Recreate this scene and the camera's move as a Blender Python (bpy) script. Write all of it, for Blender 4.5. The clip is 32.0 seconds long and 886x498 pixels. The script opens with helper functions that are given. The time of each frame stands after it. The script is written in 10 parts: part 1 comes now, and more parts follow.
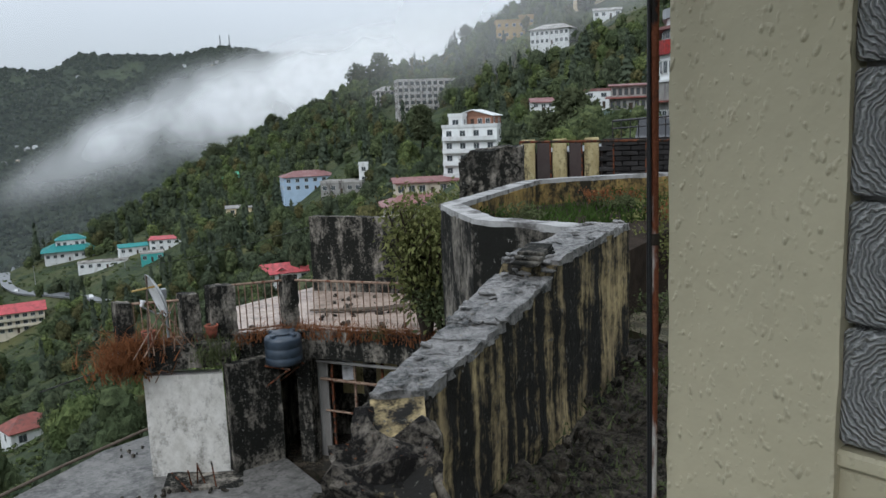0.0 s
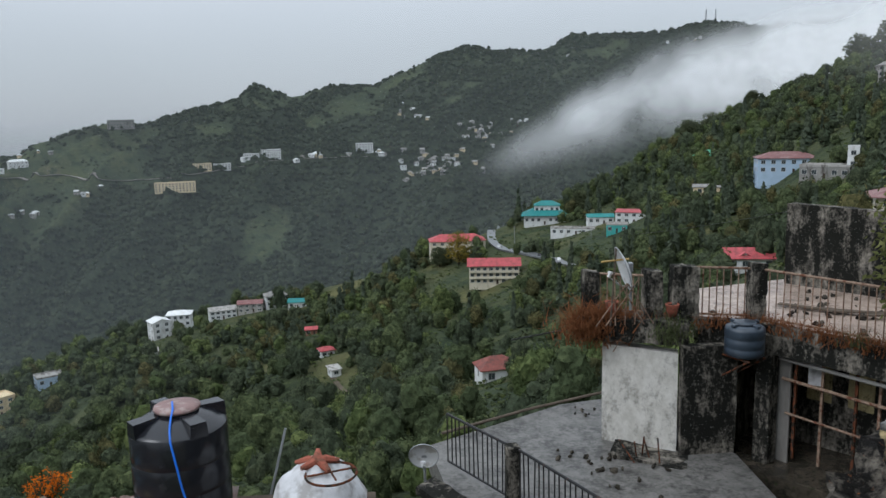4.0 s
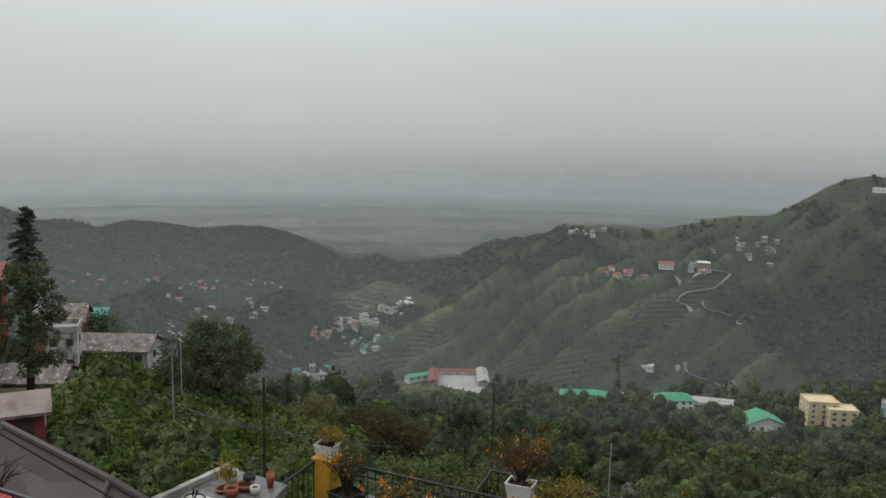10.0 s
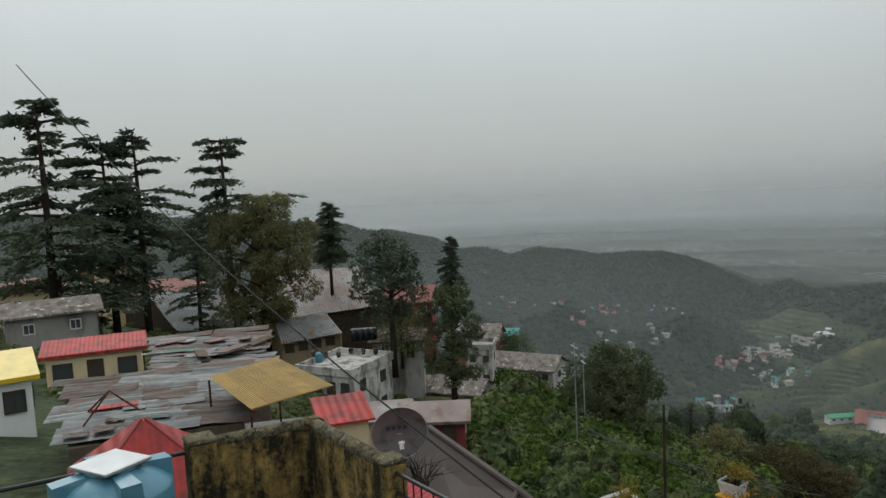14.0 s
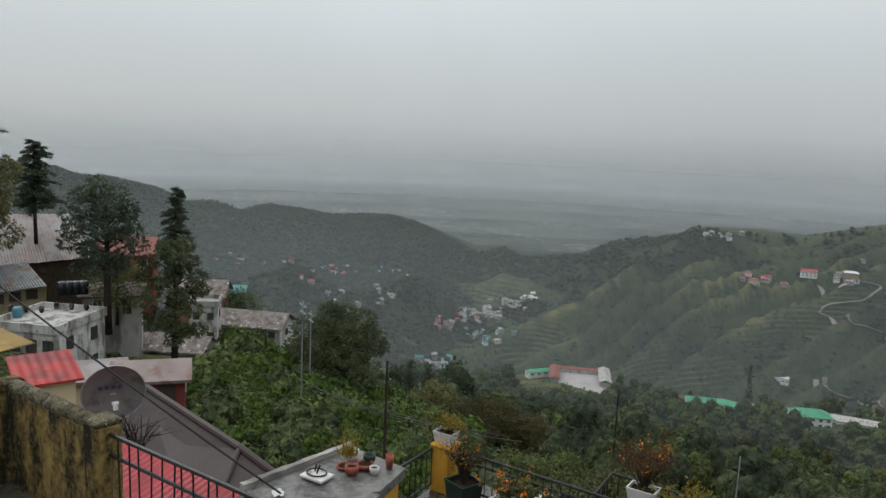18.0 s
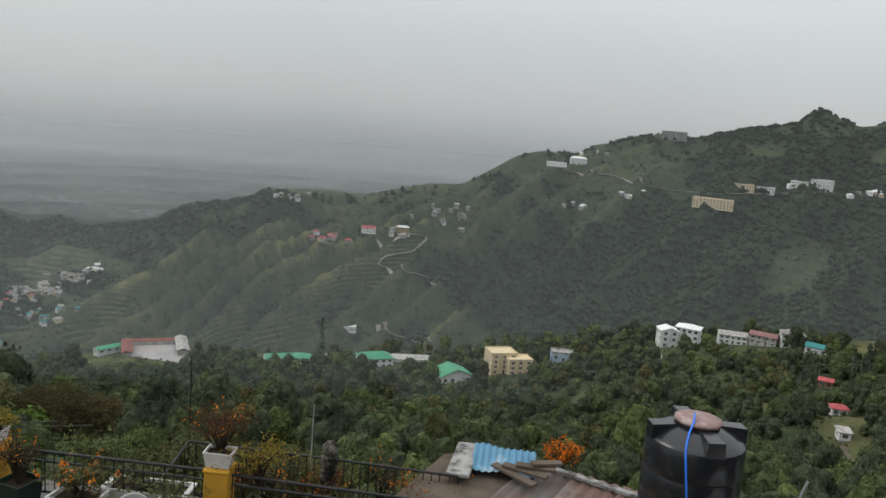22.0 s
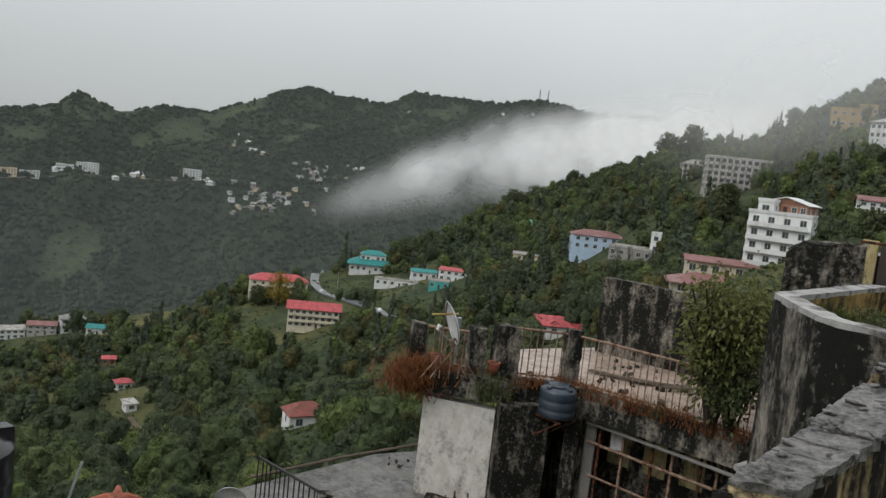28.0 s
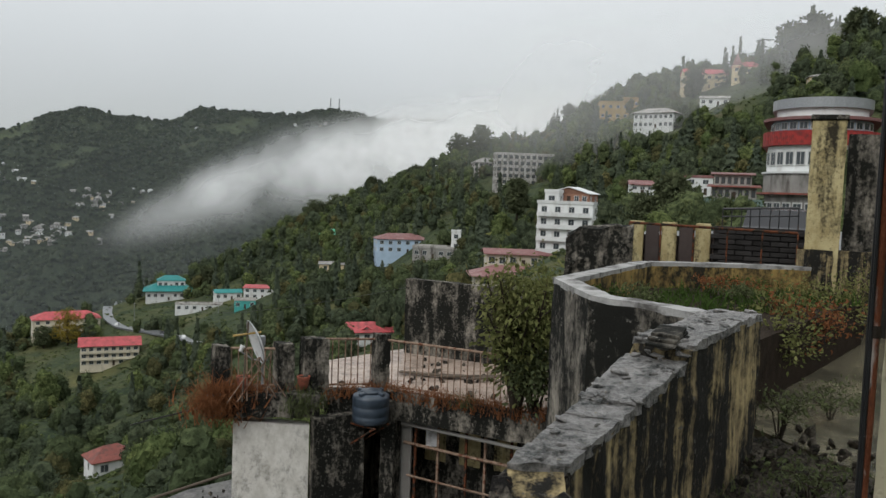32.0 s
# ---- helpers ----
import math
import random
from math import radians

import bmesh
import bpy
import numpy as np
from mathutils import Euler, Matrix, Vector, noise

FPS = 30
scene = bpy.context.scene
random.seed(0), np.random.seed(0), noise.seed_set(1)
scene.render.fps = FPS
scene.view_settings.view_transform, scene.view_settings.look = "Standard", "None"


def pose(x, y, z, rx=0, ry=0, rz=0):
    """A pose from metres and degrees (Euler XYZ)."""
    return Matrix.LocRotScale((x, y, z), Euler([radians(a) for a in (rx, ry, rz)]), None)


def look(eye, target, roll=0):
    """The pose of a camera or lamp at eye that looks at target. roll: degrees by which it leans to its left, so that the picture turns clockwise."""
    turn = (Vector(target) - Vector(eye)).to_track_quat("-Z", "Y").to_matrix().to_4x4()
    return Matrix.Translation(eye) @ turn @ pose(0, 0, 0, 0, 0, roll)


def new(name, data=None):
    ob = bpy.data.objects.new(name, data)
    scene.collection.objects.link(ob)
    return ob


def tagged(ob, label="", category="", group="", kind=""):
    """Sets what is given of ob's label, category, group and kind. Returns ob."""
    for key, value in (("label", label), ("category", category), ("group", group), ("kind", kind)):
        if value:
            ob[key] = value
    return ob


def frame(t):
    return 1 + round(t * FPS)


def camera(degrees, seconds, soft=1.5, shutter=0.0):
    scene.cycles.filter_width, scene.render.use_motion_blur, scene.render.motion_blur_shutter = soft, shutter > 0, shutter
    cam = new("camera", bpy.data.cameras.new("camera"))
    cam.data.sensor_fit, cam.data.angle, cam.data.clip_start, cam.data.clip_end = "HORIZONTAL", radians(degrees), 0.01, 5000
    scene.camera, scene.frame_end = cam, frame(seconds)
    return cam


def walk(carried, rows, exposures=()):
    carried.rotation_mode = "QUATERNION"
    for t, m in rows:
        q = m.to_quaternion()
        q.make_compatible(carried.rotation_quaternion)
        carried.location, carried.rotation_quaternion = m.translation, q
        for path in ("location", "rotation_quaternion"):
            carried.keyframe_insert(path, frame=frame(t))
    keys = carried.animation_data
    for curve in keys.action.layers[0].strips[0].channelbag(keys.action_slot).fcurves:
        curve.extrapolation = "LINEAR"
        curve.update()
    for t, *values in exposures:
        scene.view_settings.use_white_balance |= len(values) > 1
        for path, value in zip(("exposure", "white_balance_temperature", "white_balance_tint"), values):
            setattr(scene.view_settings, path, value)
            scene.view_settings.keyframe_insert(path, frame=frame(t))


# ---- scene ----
cam = camera(58.4, 32.0)
PATH = [
    (0.0, 0.309, -0.090, 0.015, 80.88, 2.19, -40.37),
    (0.5, 0.310, -0.099, 0.020, 80.58, 2.21, -38.94),
    (1.0, 0.305, -0.093, 0.026, 81.04, 2.31, -36.00),
    (1.5, 0.290, -0.079, 0.023, 81.21, 2.49, -32.93),
    (2.0, 0.279, -0.069, 0.021, 81.07, 2.71, -30.37),
    (2.5, 0.270, -0.064, 0.023, 81.33, 2.67, -27.80),
    (4.5, 0.188, 0.016, 0.058, 80.17, 0.86, 0.15),
    (5.0, 0.155, 0.037, 0.050, 80.76, 0.20, 6.59),
    (5.5, 0.096, 0.046, 0.047, 81.82, -0.62, 13.69),
    (6.0, 0.030, 0.053, 0.035, 82.47, -1.57, 21.54),
    (6.5, -0.024, 0.060, 0.023, 82.72, -1.81, 28.93),
    (7.0, -0.039, 0.053, 0.015, 83.05, -1.79, 32.82),
    (7.5, -0.045, 0.041, 0.019, 83.59, -1.53, 37.15),
    (8.0, -0.065, 0.035, 0.014, 83.35, -1.09, 42.18),
    (8.5, -0.109, 0.053, 0.004, 82.84, -1.08, 45.40),
    (9.0, -0.122, 0.051, 0.001, 82.53, -1.32, 47.84),
    (9.5, -0.137, 0.059, -0.008, 82.25, -1.56, 49.94),
    (10.0, -0.149, 0.049, -0.016, 81.73, -1.31, 51.52),
    (10.5, -0.137, 0.041, -0.030, 81.12, -1.11, 52.38),
    (11.0, -0.120, 0.042, -0.044, 80.01, -1.06, 52.59),
    (11.5, -0.107, 0.042, -0.044, 81.96, -0.22, 55.91),
    (12.0, -0.194, 0.098, -0.042, 84.30, 1.52, 63.76),
    (12.5, -0.156, 0.124, -0.018, 84.98, 3.11, 70.87),
    (13.0, -0.173, 0.139, -0.026, 85.17, 3.57, 75.48),
    (13.5, -0.216, 0.133, -0.051, 84.50, 3.24, 78.94),
    (15.5, -0.267, 0.102, -0.065, 81.53, 1.13, 78.07),
    (16.0, -0.255, 0.094, -0.063, 81.30, 0.24, 74.70),
    (16.5, -0.260, 0.094, -0.064, 81.16, -0.62, 71.79),
    (17.0, -0.258, 0.087, -0.064, 81.16, -1.74, 68.21),
    (17.5, -0.249, 0.087, -0.067, 81.04, -2.48, 64.36),
    (18.0, -0.249, 0.090, -0.070, 80.92, -2.63, 60.94),
    (18.5, -0.261, 0.092, -0.068, 80.58, -2.86, 57.08),
    (19.0, -0.226, 0.088, -0.050, 80.51, -3.31, 52.01),
    (19.5, -0.228, 0.112, -0.053, 80.38, -3.54, 47.83),
    (20.0, -0.217, 0.111, -0.059, 79.93, -3.59, 44.27),
    (20.5, -0.219, 0.114, -0.060, 79.68, -3.83, 39.95),
    (21.0, -0.198, 0.124, -0.060, 79.72, -4.30, 35.48),
    (21.5, -0.172, 0.114, -0.052, 79.96, -4.71, 32.42),
    (22.0, -0.179, 0.130, -0.054, 80.26, -4.85, 30.70),
    (22.5, -0.156, 0.119, -0.043, 80.75, -4.74, 27.70),
    (23.0, -0.109, 0.090, -0.025, 81.16, -4.33, 22.66),
    (23.5, -0.066, 0.061, -0.005, 81.52, -3.99, 17.51),
    (24.0, -0.043, 0.041, -0.001, 81.70, -3.77, 13.49),
    (24.5, -0.008, 0.030, 0.006, 81.97, -3.98, 9.20),
    (25.0, 0.037, 0.021, 0.014, 82.59, -3.97, 4.60),
    (25.5, 0.057, 0.006, 0.026, 83.37, -3.82, -0.73),
    (26.0, 0.043, 0.072, 0.008, 84.19, -4.49, -6.69),
    (26.5, 0.033, 0.093, 0.010, 84.69, -5.27, -10.86),
    (28.5, 0.028, 0.052, -0.012, 84.25, -5.81, -21.94),
    (29.0, 0.062, 0.050, -0.003, 84.95, -4.34, -25.36),
    (29.5, 0.082, 0.051, -0.001, 86.11, -3.09, -28.30),
    (30.0, 0.080, 0.042, -0.002, 86.13, -2.77, -29.84),
    (30.5, 0.098, 0.043, -0.004, 85.94, -2.60, -30.69),
    (31.0, 0.129, 0.044, -0.004, 85.84, -2.45, -32.15),
    (31.5, 0.150, 0.041, -0.002, 85.89, -2.32, -32.99),
    (32.0, 0.153, 0.038, 0.000, 85.95, -2.19, -33.51),
]
walk(cam, [(t, pose(*p)) for t, *p in PATH], [(0.0, 0.36, 5850, 10), (2.5, 0.30, 5800, 10), (4.5, 0.22, 5900, 10), (6.0, 0.22, 6100, 10), (8.0, 0.17, 6450, 8), (10.0, 0.22, 6450, 7), (11.0, 0.26, 6450, 7), (12.0, 0.08, 6450, 7), (13.0, 0.03, 6450, 6), (16.0, 0.18, 6250, 8), (22.0, 0.28, 6450, 10), (26.0, 0.16, 6600, 11), (29.0, 0.12, 6400, 10), (32.0, 0.16, 6400, 10)])
# ---- the lie of the land: bearings in degrees (left of +y positive), slopes in degrees, distances in metres ----
def lattice(ix, iy, seed):
    h = (ix * 374761393 + iy * 668265263 + seed * 974634777) & 0xFFFFFFFF
    h = ((h ^ (h >> 13)) * 1274126177) & 0xFFFFFFFF
    return ((h ^ (h >> 16)) & 0xFFFF) / 65535.0


def vnoise(x, y, seed=0):
    """Smooth value noise, -1 to 1."""
    x, y = np.asarray(x, float), np.asarray(y, float)
    ix, iy = np.floor(x).astype(np.int64), np.floor(y).astype(np.int64)
    u, v = x - ix, y - iy
    u, v = u * u * (3 - 2 * u), v * v * (3 - 2 * v)
    a, b = lattice(ix, iy, seed), lattice(ix + 1, iy, seed)
    c, d = lattice(ix, iy + 1, seed), lattice(ix + 1, iy + 1, seed)
    return 2 * ((a * (1 - u) + b * u) * (1 - v) + (c * (1 - u) + d * u) * v) - 1


def fbm(x, y, seed=0, octaves=4):
    return sum(vnoise(x * 2 ** k, y * 2 ** k, seed + k) * 0.5 ** k for k in range(octaves))


# bearing: (level at 25 m), (slope at 230 m), (slope of the near crest, its distance)
NEAR = np.array([(-180, -5, 3), (-110, -5, 8), (-75, -5, 5), (-60, -5.5, 1.5), (-50, -7, -2), (-42, -9.5, -5.4), (-35, -10, -8.5), (-30, -13, -11), (-20, -16, -15.5),
                 (-10, -18, -18.5), (0, -18, -21), (10, -18, -22.5), (20, -18, -23.5), (40, -16, -24), (52, -14, -23.5), (60, -12.5, -22), (68, -13, -18.5),
                 (75, -13, -15.6), (80, -14.5, -14.2), (85, -16.5, -12.8), (90, -14.5, -11.0), (96, -10.5, -9.6), (110, -8.5, -8.5), (130, -6, -2), (180, -5, 3)], float)
CREST = np.array([(-180, 8, 300), (-110, 13, 300), (-75, 12, 320), (-62, 11.2, 400), (-55, 9.4, 470), (-48, 8.2, 540), (-44, 6.5, 580), (-40, 4.0, 610), (-35, 2.9, 620),
                  (-30, 0.6, 620), (-26, -1.3, 600), (-23.5, -2.3, 570), (-20.5, -4.4, 520), (-16, -6.9, 480), (-12, -8.2, 450), (-6, -10.3, 430), (-1.6, -11.9, 430),
                  (4, -12.9, 440), (14, -14.2, 440), (21, -15.6, 450), (29, -17.5, 430), (42, -18.4, 430), (52, -17.8, 420), (58, -18.9, 390), (65, -18.4, 340),
                  (72, -17.5, 290), (80, -16, 270), (95, -12, 260), (110, -10, 260), (130, 0, 280), (180, 8, 300)], float)
# bearing: slope of the far ridge's crest, its distance
RIDGE = np.array([(-180, 4, 1500), (-75, 6, 1700), (-45, 5.4, 1750), (-28.5, 5.0, 1700), (-27.2, 5.35, 1700), (-25.4, 5.5, 1690), (-22.3, 5.0, 1650), (-18.9, 5.0, 1600), (-16.5, 5.1, 1600), (-14.4, 4.1, 1600), (-11, 4.25, 1580), (-9, 4.6, 1560), (-7, 3.95, 1540),
                  (-5, 3.1, 1520), (-2.7, 2.0, 1500), (0.5, 2.0, 1500), (3.2, 1.3, 1480), (4.8, 1.9, 1460), (5.8, 2.3, 1450), (6.9, 1.2, 1440), (10.6, 0.4, 1420), (13, -0.4, 1400),
                  (15.5, -0.2, 1380), (17, -0.6, 1360), (19.7, -1.4, 1340), (20.9, -2.2, 1330), (23.3, -2.1, 1300), (24.8, -2.4, 1280), (26.5, -3.5, 1250), (28.9, -5.1, 1220), (31.2, -5.2, 1200),
                  (36, -6.5, 1180), (38.5, -6.3, 1180), (42.5, -6.5, 1160), (44.1, -7.4, 1150), (48.4, -8.2, 1130)], float)
RIDGE_LEFT = np.array([(50.3, -9.3, 1150), (54.6, -9.76, 1326), (56.1, -9.14, 1406), (58.0, -9.54, 1506), (59.5, -8.82, 1609), (61.1, -8.08, 1667), (62.9, -7.33, 1721), (64.3, -7.03, 1754), (66.5, -6.99, 1796), (68.7, -7.13, 1800), (70.8, -6.7, 1823), (73.2, -6.46, 1850), (75.1, -6.94, 1850), (76.7, -6.32, 1850), (78.6, -6.38, 1850), (80.6, -5.42, 1830), (83.8, -4.69, 1772), (85.4, -4.66, 1738), (86.9, -4.11, 1701), (95, -3.2, 1700), (110, -2, 1700), (180, 4, 1500)], float)
RIDGE = np.concatenate([RIDGE, RIDGE_LEFT])
PLAIN = -385.0


def tan_deg(a):
    return np.tan(np.radians(a))


# spurs of the far face: the bearing at which each one leaves the crest; they run down and to the left
SPURS = np.array([-60, -46, -36, -27, -18, -9, 0.5, 8, 14, 19, 23.5, 27.5, 31, 35, 39, 47, 56, 66, 78, 92, 110, 140], float)


def spur_rise(az, s4, x, y):
    """How near a spur's crest a place of the far face lies: 1 on the crest, -1 in the gully."""
    q = az - 28 * (1 - s4) + 2.2 * fbm(x / 240, y / 240, 40, 3)
    k = np.clip(np.searchsorted(SPURS, q) - 1, 0, len(SPURS) - 2)
    t = np.clip((q - SPURS[k]) / (SPURS[k + 1] - SPURS[k]), 0, 1)
    return 1 - 2 * np.sin(np.pi * t) ** 0.8, q


def far_place(az, r):
    """How far up the far face a place lies, 0 at its foot and 1 on the crest."""
    rc, rr = np.interp(az, CREST[:, 0], CREST[:, 2]), np.interp(az, RIDGE[:, 0], RIDGE[:, 2])
    return np.clip((r - rc - 260) / (rr - rc - 260), 0, 1)


def cover(az, r):
    """Land cover of the far face: woods (above 0), dry gold grass and terraced fields (0 to 1 each)."""
    x, y = -np.sin(np.radians(az)) * r, np.cos(np.radians(az)) * r
    up = far_place(az, r)
    rise, q = spur_rise(az, up, x, y)
    el = np.degrees(np.arctan2(land(az, r), r))
    step = lambda v, a, b: np.clip((v - a) / (b - a), 0, 1)  # noqa: E731
    ramp_ = lambda a, b, lo, hi: lo + (hi - lo) * step(up, a, b)  # noqa: E731
    right = ramp_(0.62, 0.88, 0.60, 0.27) + 0.14 * rise
    mid = ramp_(0.50, 0.72, 0.55, -0.28) - 0.15 * rise
    spur = np.where(up > 0.80, 0.50, -0.34 - 0.30 * rise)
    left = ramp_(0.25, 0.5, 0.05, 0.75)
    wood = right + (mid - right) * step(az, 12, 17)
    wood = wood + (spur - wood) * step(az - 2.0 * (el + 12), 29, 33)
    wood = wood + (left - wood) * step(az, 57, 63)
    wood = wood - 1.3 * np.exp(-(((az - 5.5 + 0.5 * (el + 8)) / 2.2) ** 2 + ((el + 8.2) / 2.8) ** 2))
    wood = wood + 0.34 * fbm(x / 120, y / 120, 55, 3) + 0.30 * fbm(x / 38, y / 38, 58, 3)
    open_ = step(az, 26, 32) * (1 - step(az, 62, 68))
    dry = open_ * step(rise, 0.35, 0.8) * step(fbm(x / 160, y / 160, 62, 2), -0.35, 0.1) * (1 - step(up, 0.72, 0.8))
    terr = 0.8 * open_ * step(fbm(x / 110, y / 110, 66, 2), 0.0, 0.35) * (1 - step(up, 0.75, 0.85)) * step(-rise, -0.9, -0.5)
    return wood, dry, terr


def land(az, r):
    """Height of the land at a bearing and distance."""
    az, r = np.broadcast_arrays(np.asarray(az, float), np.asarray(r, float))
    pick = lambda table, c: np.interp(az, table[:, 0], table[:, c])  # noqa: E731
    z25, z230 = pick(NEAR, 1), 230 * tan_deg(pick(NEAR, 2))
    rc = pick(CREST, 2)
    zc = rc * tan_deg(pick(CREST, 1))
    rr = pick(RIDGE, 2)
    zr = rr * tan_deg(pick(RIDGE, 1))
    rb = rc + 260
    zb = rb * tan_deg(np.minimum(pick(CREST, 1) - 4.0, pick(RIDGE, 1) - 5))
    x, y = -np.sin(np.radians(az)) * r, np.cos(np.radians(az)) * r
    s1 = np.clip((r - 25) / 205, 0, 1)
    s2 = np.clip((r - 230) / (rc - 230), 0, 1)
    s3 = np.clip((r - rc) / (rb - rc), 0, 1)
    s4 = np.clip((r - rb) / (rr - rb), 0, 1)
    s5 = np.clip((r - rr) / 1100, 0, 1)
    z = z25 + (z230 - z25) * s1 + (zc - z230) * s2
    z = z + (zb - zc) * s3 * s3 * (3 - 2 * s3) + (zr - zb) * s4 ** 1.15
    z = z + (PLAIN - zr) * s5 * s5 * (3 - 2 * s5)
    z = np.where(r < 25, z25 - 1.0 * (1 - r / 25), z)
    # spurs and gullies on the far face, hummocks nearby; crests stay where they are
    face = np.clip(4 * s4 * (1 - s4), 0, 1) * (s5 <= 0)
    rise, _q = spur_rise(az, s4, x, y)
    z = z + face ** 0.7 * 19 * rise + face * (12 * fbm(x / 260, y / 260, 3, 4) + 4 * fbm(x / 60, y / 60, 9, 3))
    near = np.clip((r - 30) / 120, 0, 1) * np.clip((rc - r) / 120, 0, 1)
    z = z + near * 5 * fbm(x / 55, y / 55, 17, 3)
    z = z + (s4 >= 1) * (s5 <= 0.02) * 2 * vnoise(x / 15, y / 15, 5)
    z = z + (s5 > 0.5) * 4 * fbm(x / 300, y / 300, 21, 2)
    return z


def site(az, el):
    """The place on the land that lies at a bearing and under a slope, as seen from the terrace."""
    r = np.geomspace(9, 4000, 2400)
    hit = np.nonzero(land(az, r) >= r * tan_deg(el))[0]
    d = r[hit[0]] if len(hit) else 1500.0
    a = math.radians(az)
    return -math.sin(a) * d, math.cos(a) * d, float(land(az, d))

# ---- light ----
SUN_EL, SUN_AZ = 40.0, 112.0
world = bpy.data.worlds.new("overcast_sky")
scene.world = world
world.use_nodes = True
wn, wl = world.node_tree.nodes, world.node_tree.links
wn.clear()
w_out, w_bg = wn.new("ShaderNodeOutputWorld"), wn.new("ShaderNodeBackground")
w_sky = wn.new("ShaderNodeTexSky")
w_sky.sky_type, w_sky.sun_disc = "NISHITA", False
w_sky.sun_elevation, w_sky.sun_rotation = radians(SUN_EL), radians(-SUN_AZ)
w_co, w_sep, w_mr = wn.new("ShaderNodeTexCoord"), wn.new("ShaderNodeSeparateXYZ"), wn.new("ShaderNodeMapRange")
w_ramp, w_mix, w_noise = wn.new("ShaderNodeValToRGB"), wn.new("ShaderNodeMixRGB"), wn.new("ShaderNodeTexNoise")
w_mr.inputs["From Min"].default_value, w_mr.inputs["From Max"].default_value = -0.15, 1.0
w_noise.inputs["Scale"].default_value, w_noise.inputs["Detail"].default_value = 1.6, 3.0
w_add = wn.new("ShaderNodeMath")
w_add.operation = "MULTIPLY_ADD"
w_add.inputs[1].default_value, w_add.inputs[2].default_value = 0.10, -0.05
w_sum = wn.new("ShaderNodeMath")
w_sum.operation = "ADD"
# cloud deck: darker over the rain-hazed plain, brightest overhead
stops = [(0.0, (0.11, 0.12, 0.125)), (0.060, (0.27, 0.282, 0.285)), (0.13, (0.44, 0.455, 0.455)), (0.206, (0.53, 0.55, 0.55)), (0.28, (0.64, 0.665, 0.67)), (0.42, (0.82, 0.85, 0.855)), (1.0, (1.32, 1.36, 1.37))]
ramp = w_ramp.color_ramp
while len(ramp.elements) < len(stops):
    ramp.elements.new(0.5)
for e, (pos, c) in zip(ramp.elements, stops):
    e.position, e.color = pos, (*c, 1)
w_mix.inputs["Fac"].default_value = 0.94
wl.new(w_co.outputs["Generated"], w_sep.inputs[0])
wl.new(w_sep.outputs["Z"], w_mr.inputs["Value"])
wl.new(w_co.outputs["Generated"], w_noise.inputs["Vector"])
wl.new(w_noise.outputs["Fac"], w_add.inputs[0])
wl.new(w_mr.outputs[0], w_sum.inputs[0])
wl.new(w_add.outputs[0], w_sum.inputs[1])
w_side = wn.new("ShaderNodeMath")          # the deck is a little brighter towards the open plain
w_side.operation = "MULTIPLY_ADD"
w_side.inputs[1].default_value = -0.012
wl.new(w_sep.outputs["X"], w_side.inputs[0])
wl.new(w_sum.outputs[0], w_side.inputs[2])
wl.new(w_side.outputs[0], w_ramp.inputs["Fac"])
w_dim = wn.new("ShaderNodeMixRGB")
w_dim.blend_type, w_dim.inputs["Fac"].default_value = "MULTIPLY", 1.0
w_dim.inputs["Color2"].default_value = (0.08, 0.08, 0.08, 1)
wl.new(w_sky.outputs[0], w_dim.inputs["Color1"])
wl.new(w_dim.outputs[0], w_mix.inputs["Color1"])
wl.new(w_ramp.outputs[0], w_mix.inputs["Color2"])
wl.new(w_mix.outputs[0], w_bg.inputs["Color"])
w_bg.inputs["Strength"].default_value = 1.0
wl.new(w_bg.outputs[0], w_out.inputs["Surface"])

sun = new("sun", bpy.data.lights.new("sun", "SUN"))
sun.data.energy, sun.data.angle, sun.data.color = 1.0, radians(30), (1.0, 0.97, 0.92)
sa, se = radians(SUN_AZ), radians(SUN_EL)
sun.matrix_world = look((-math.sin(sa) * math.cos(se), math.cos(sa) * math.cos(se), math.sin(se)), (0, 0, 0))


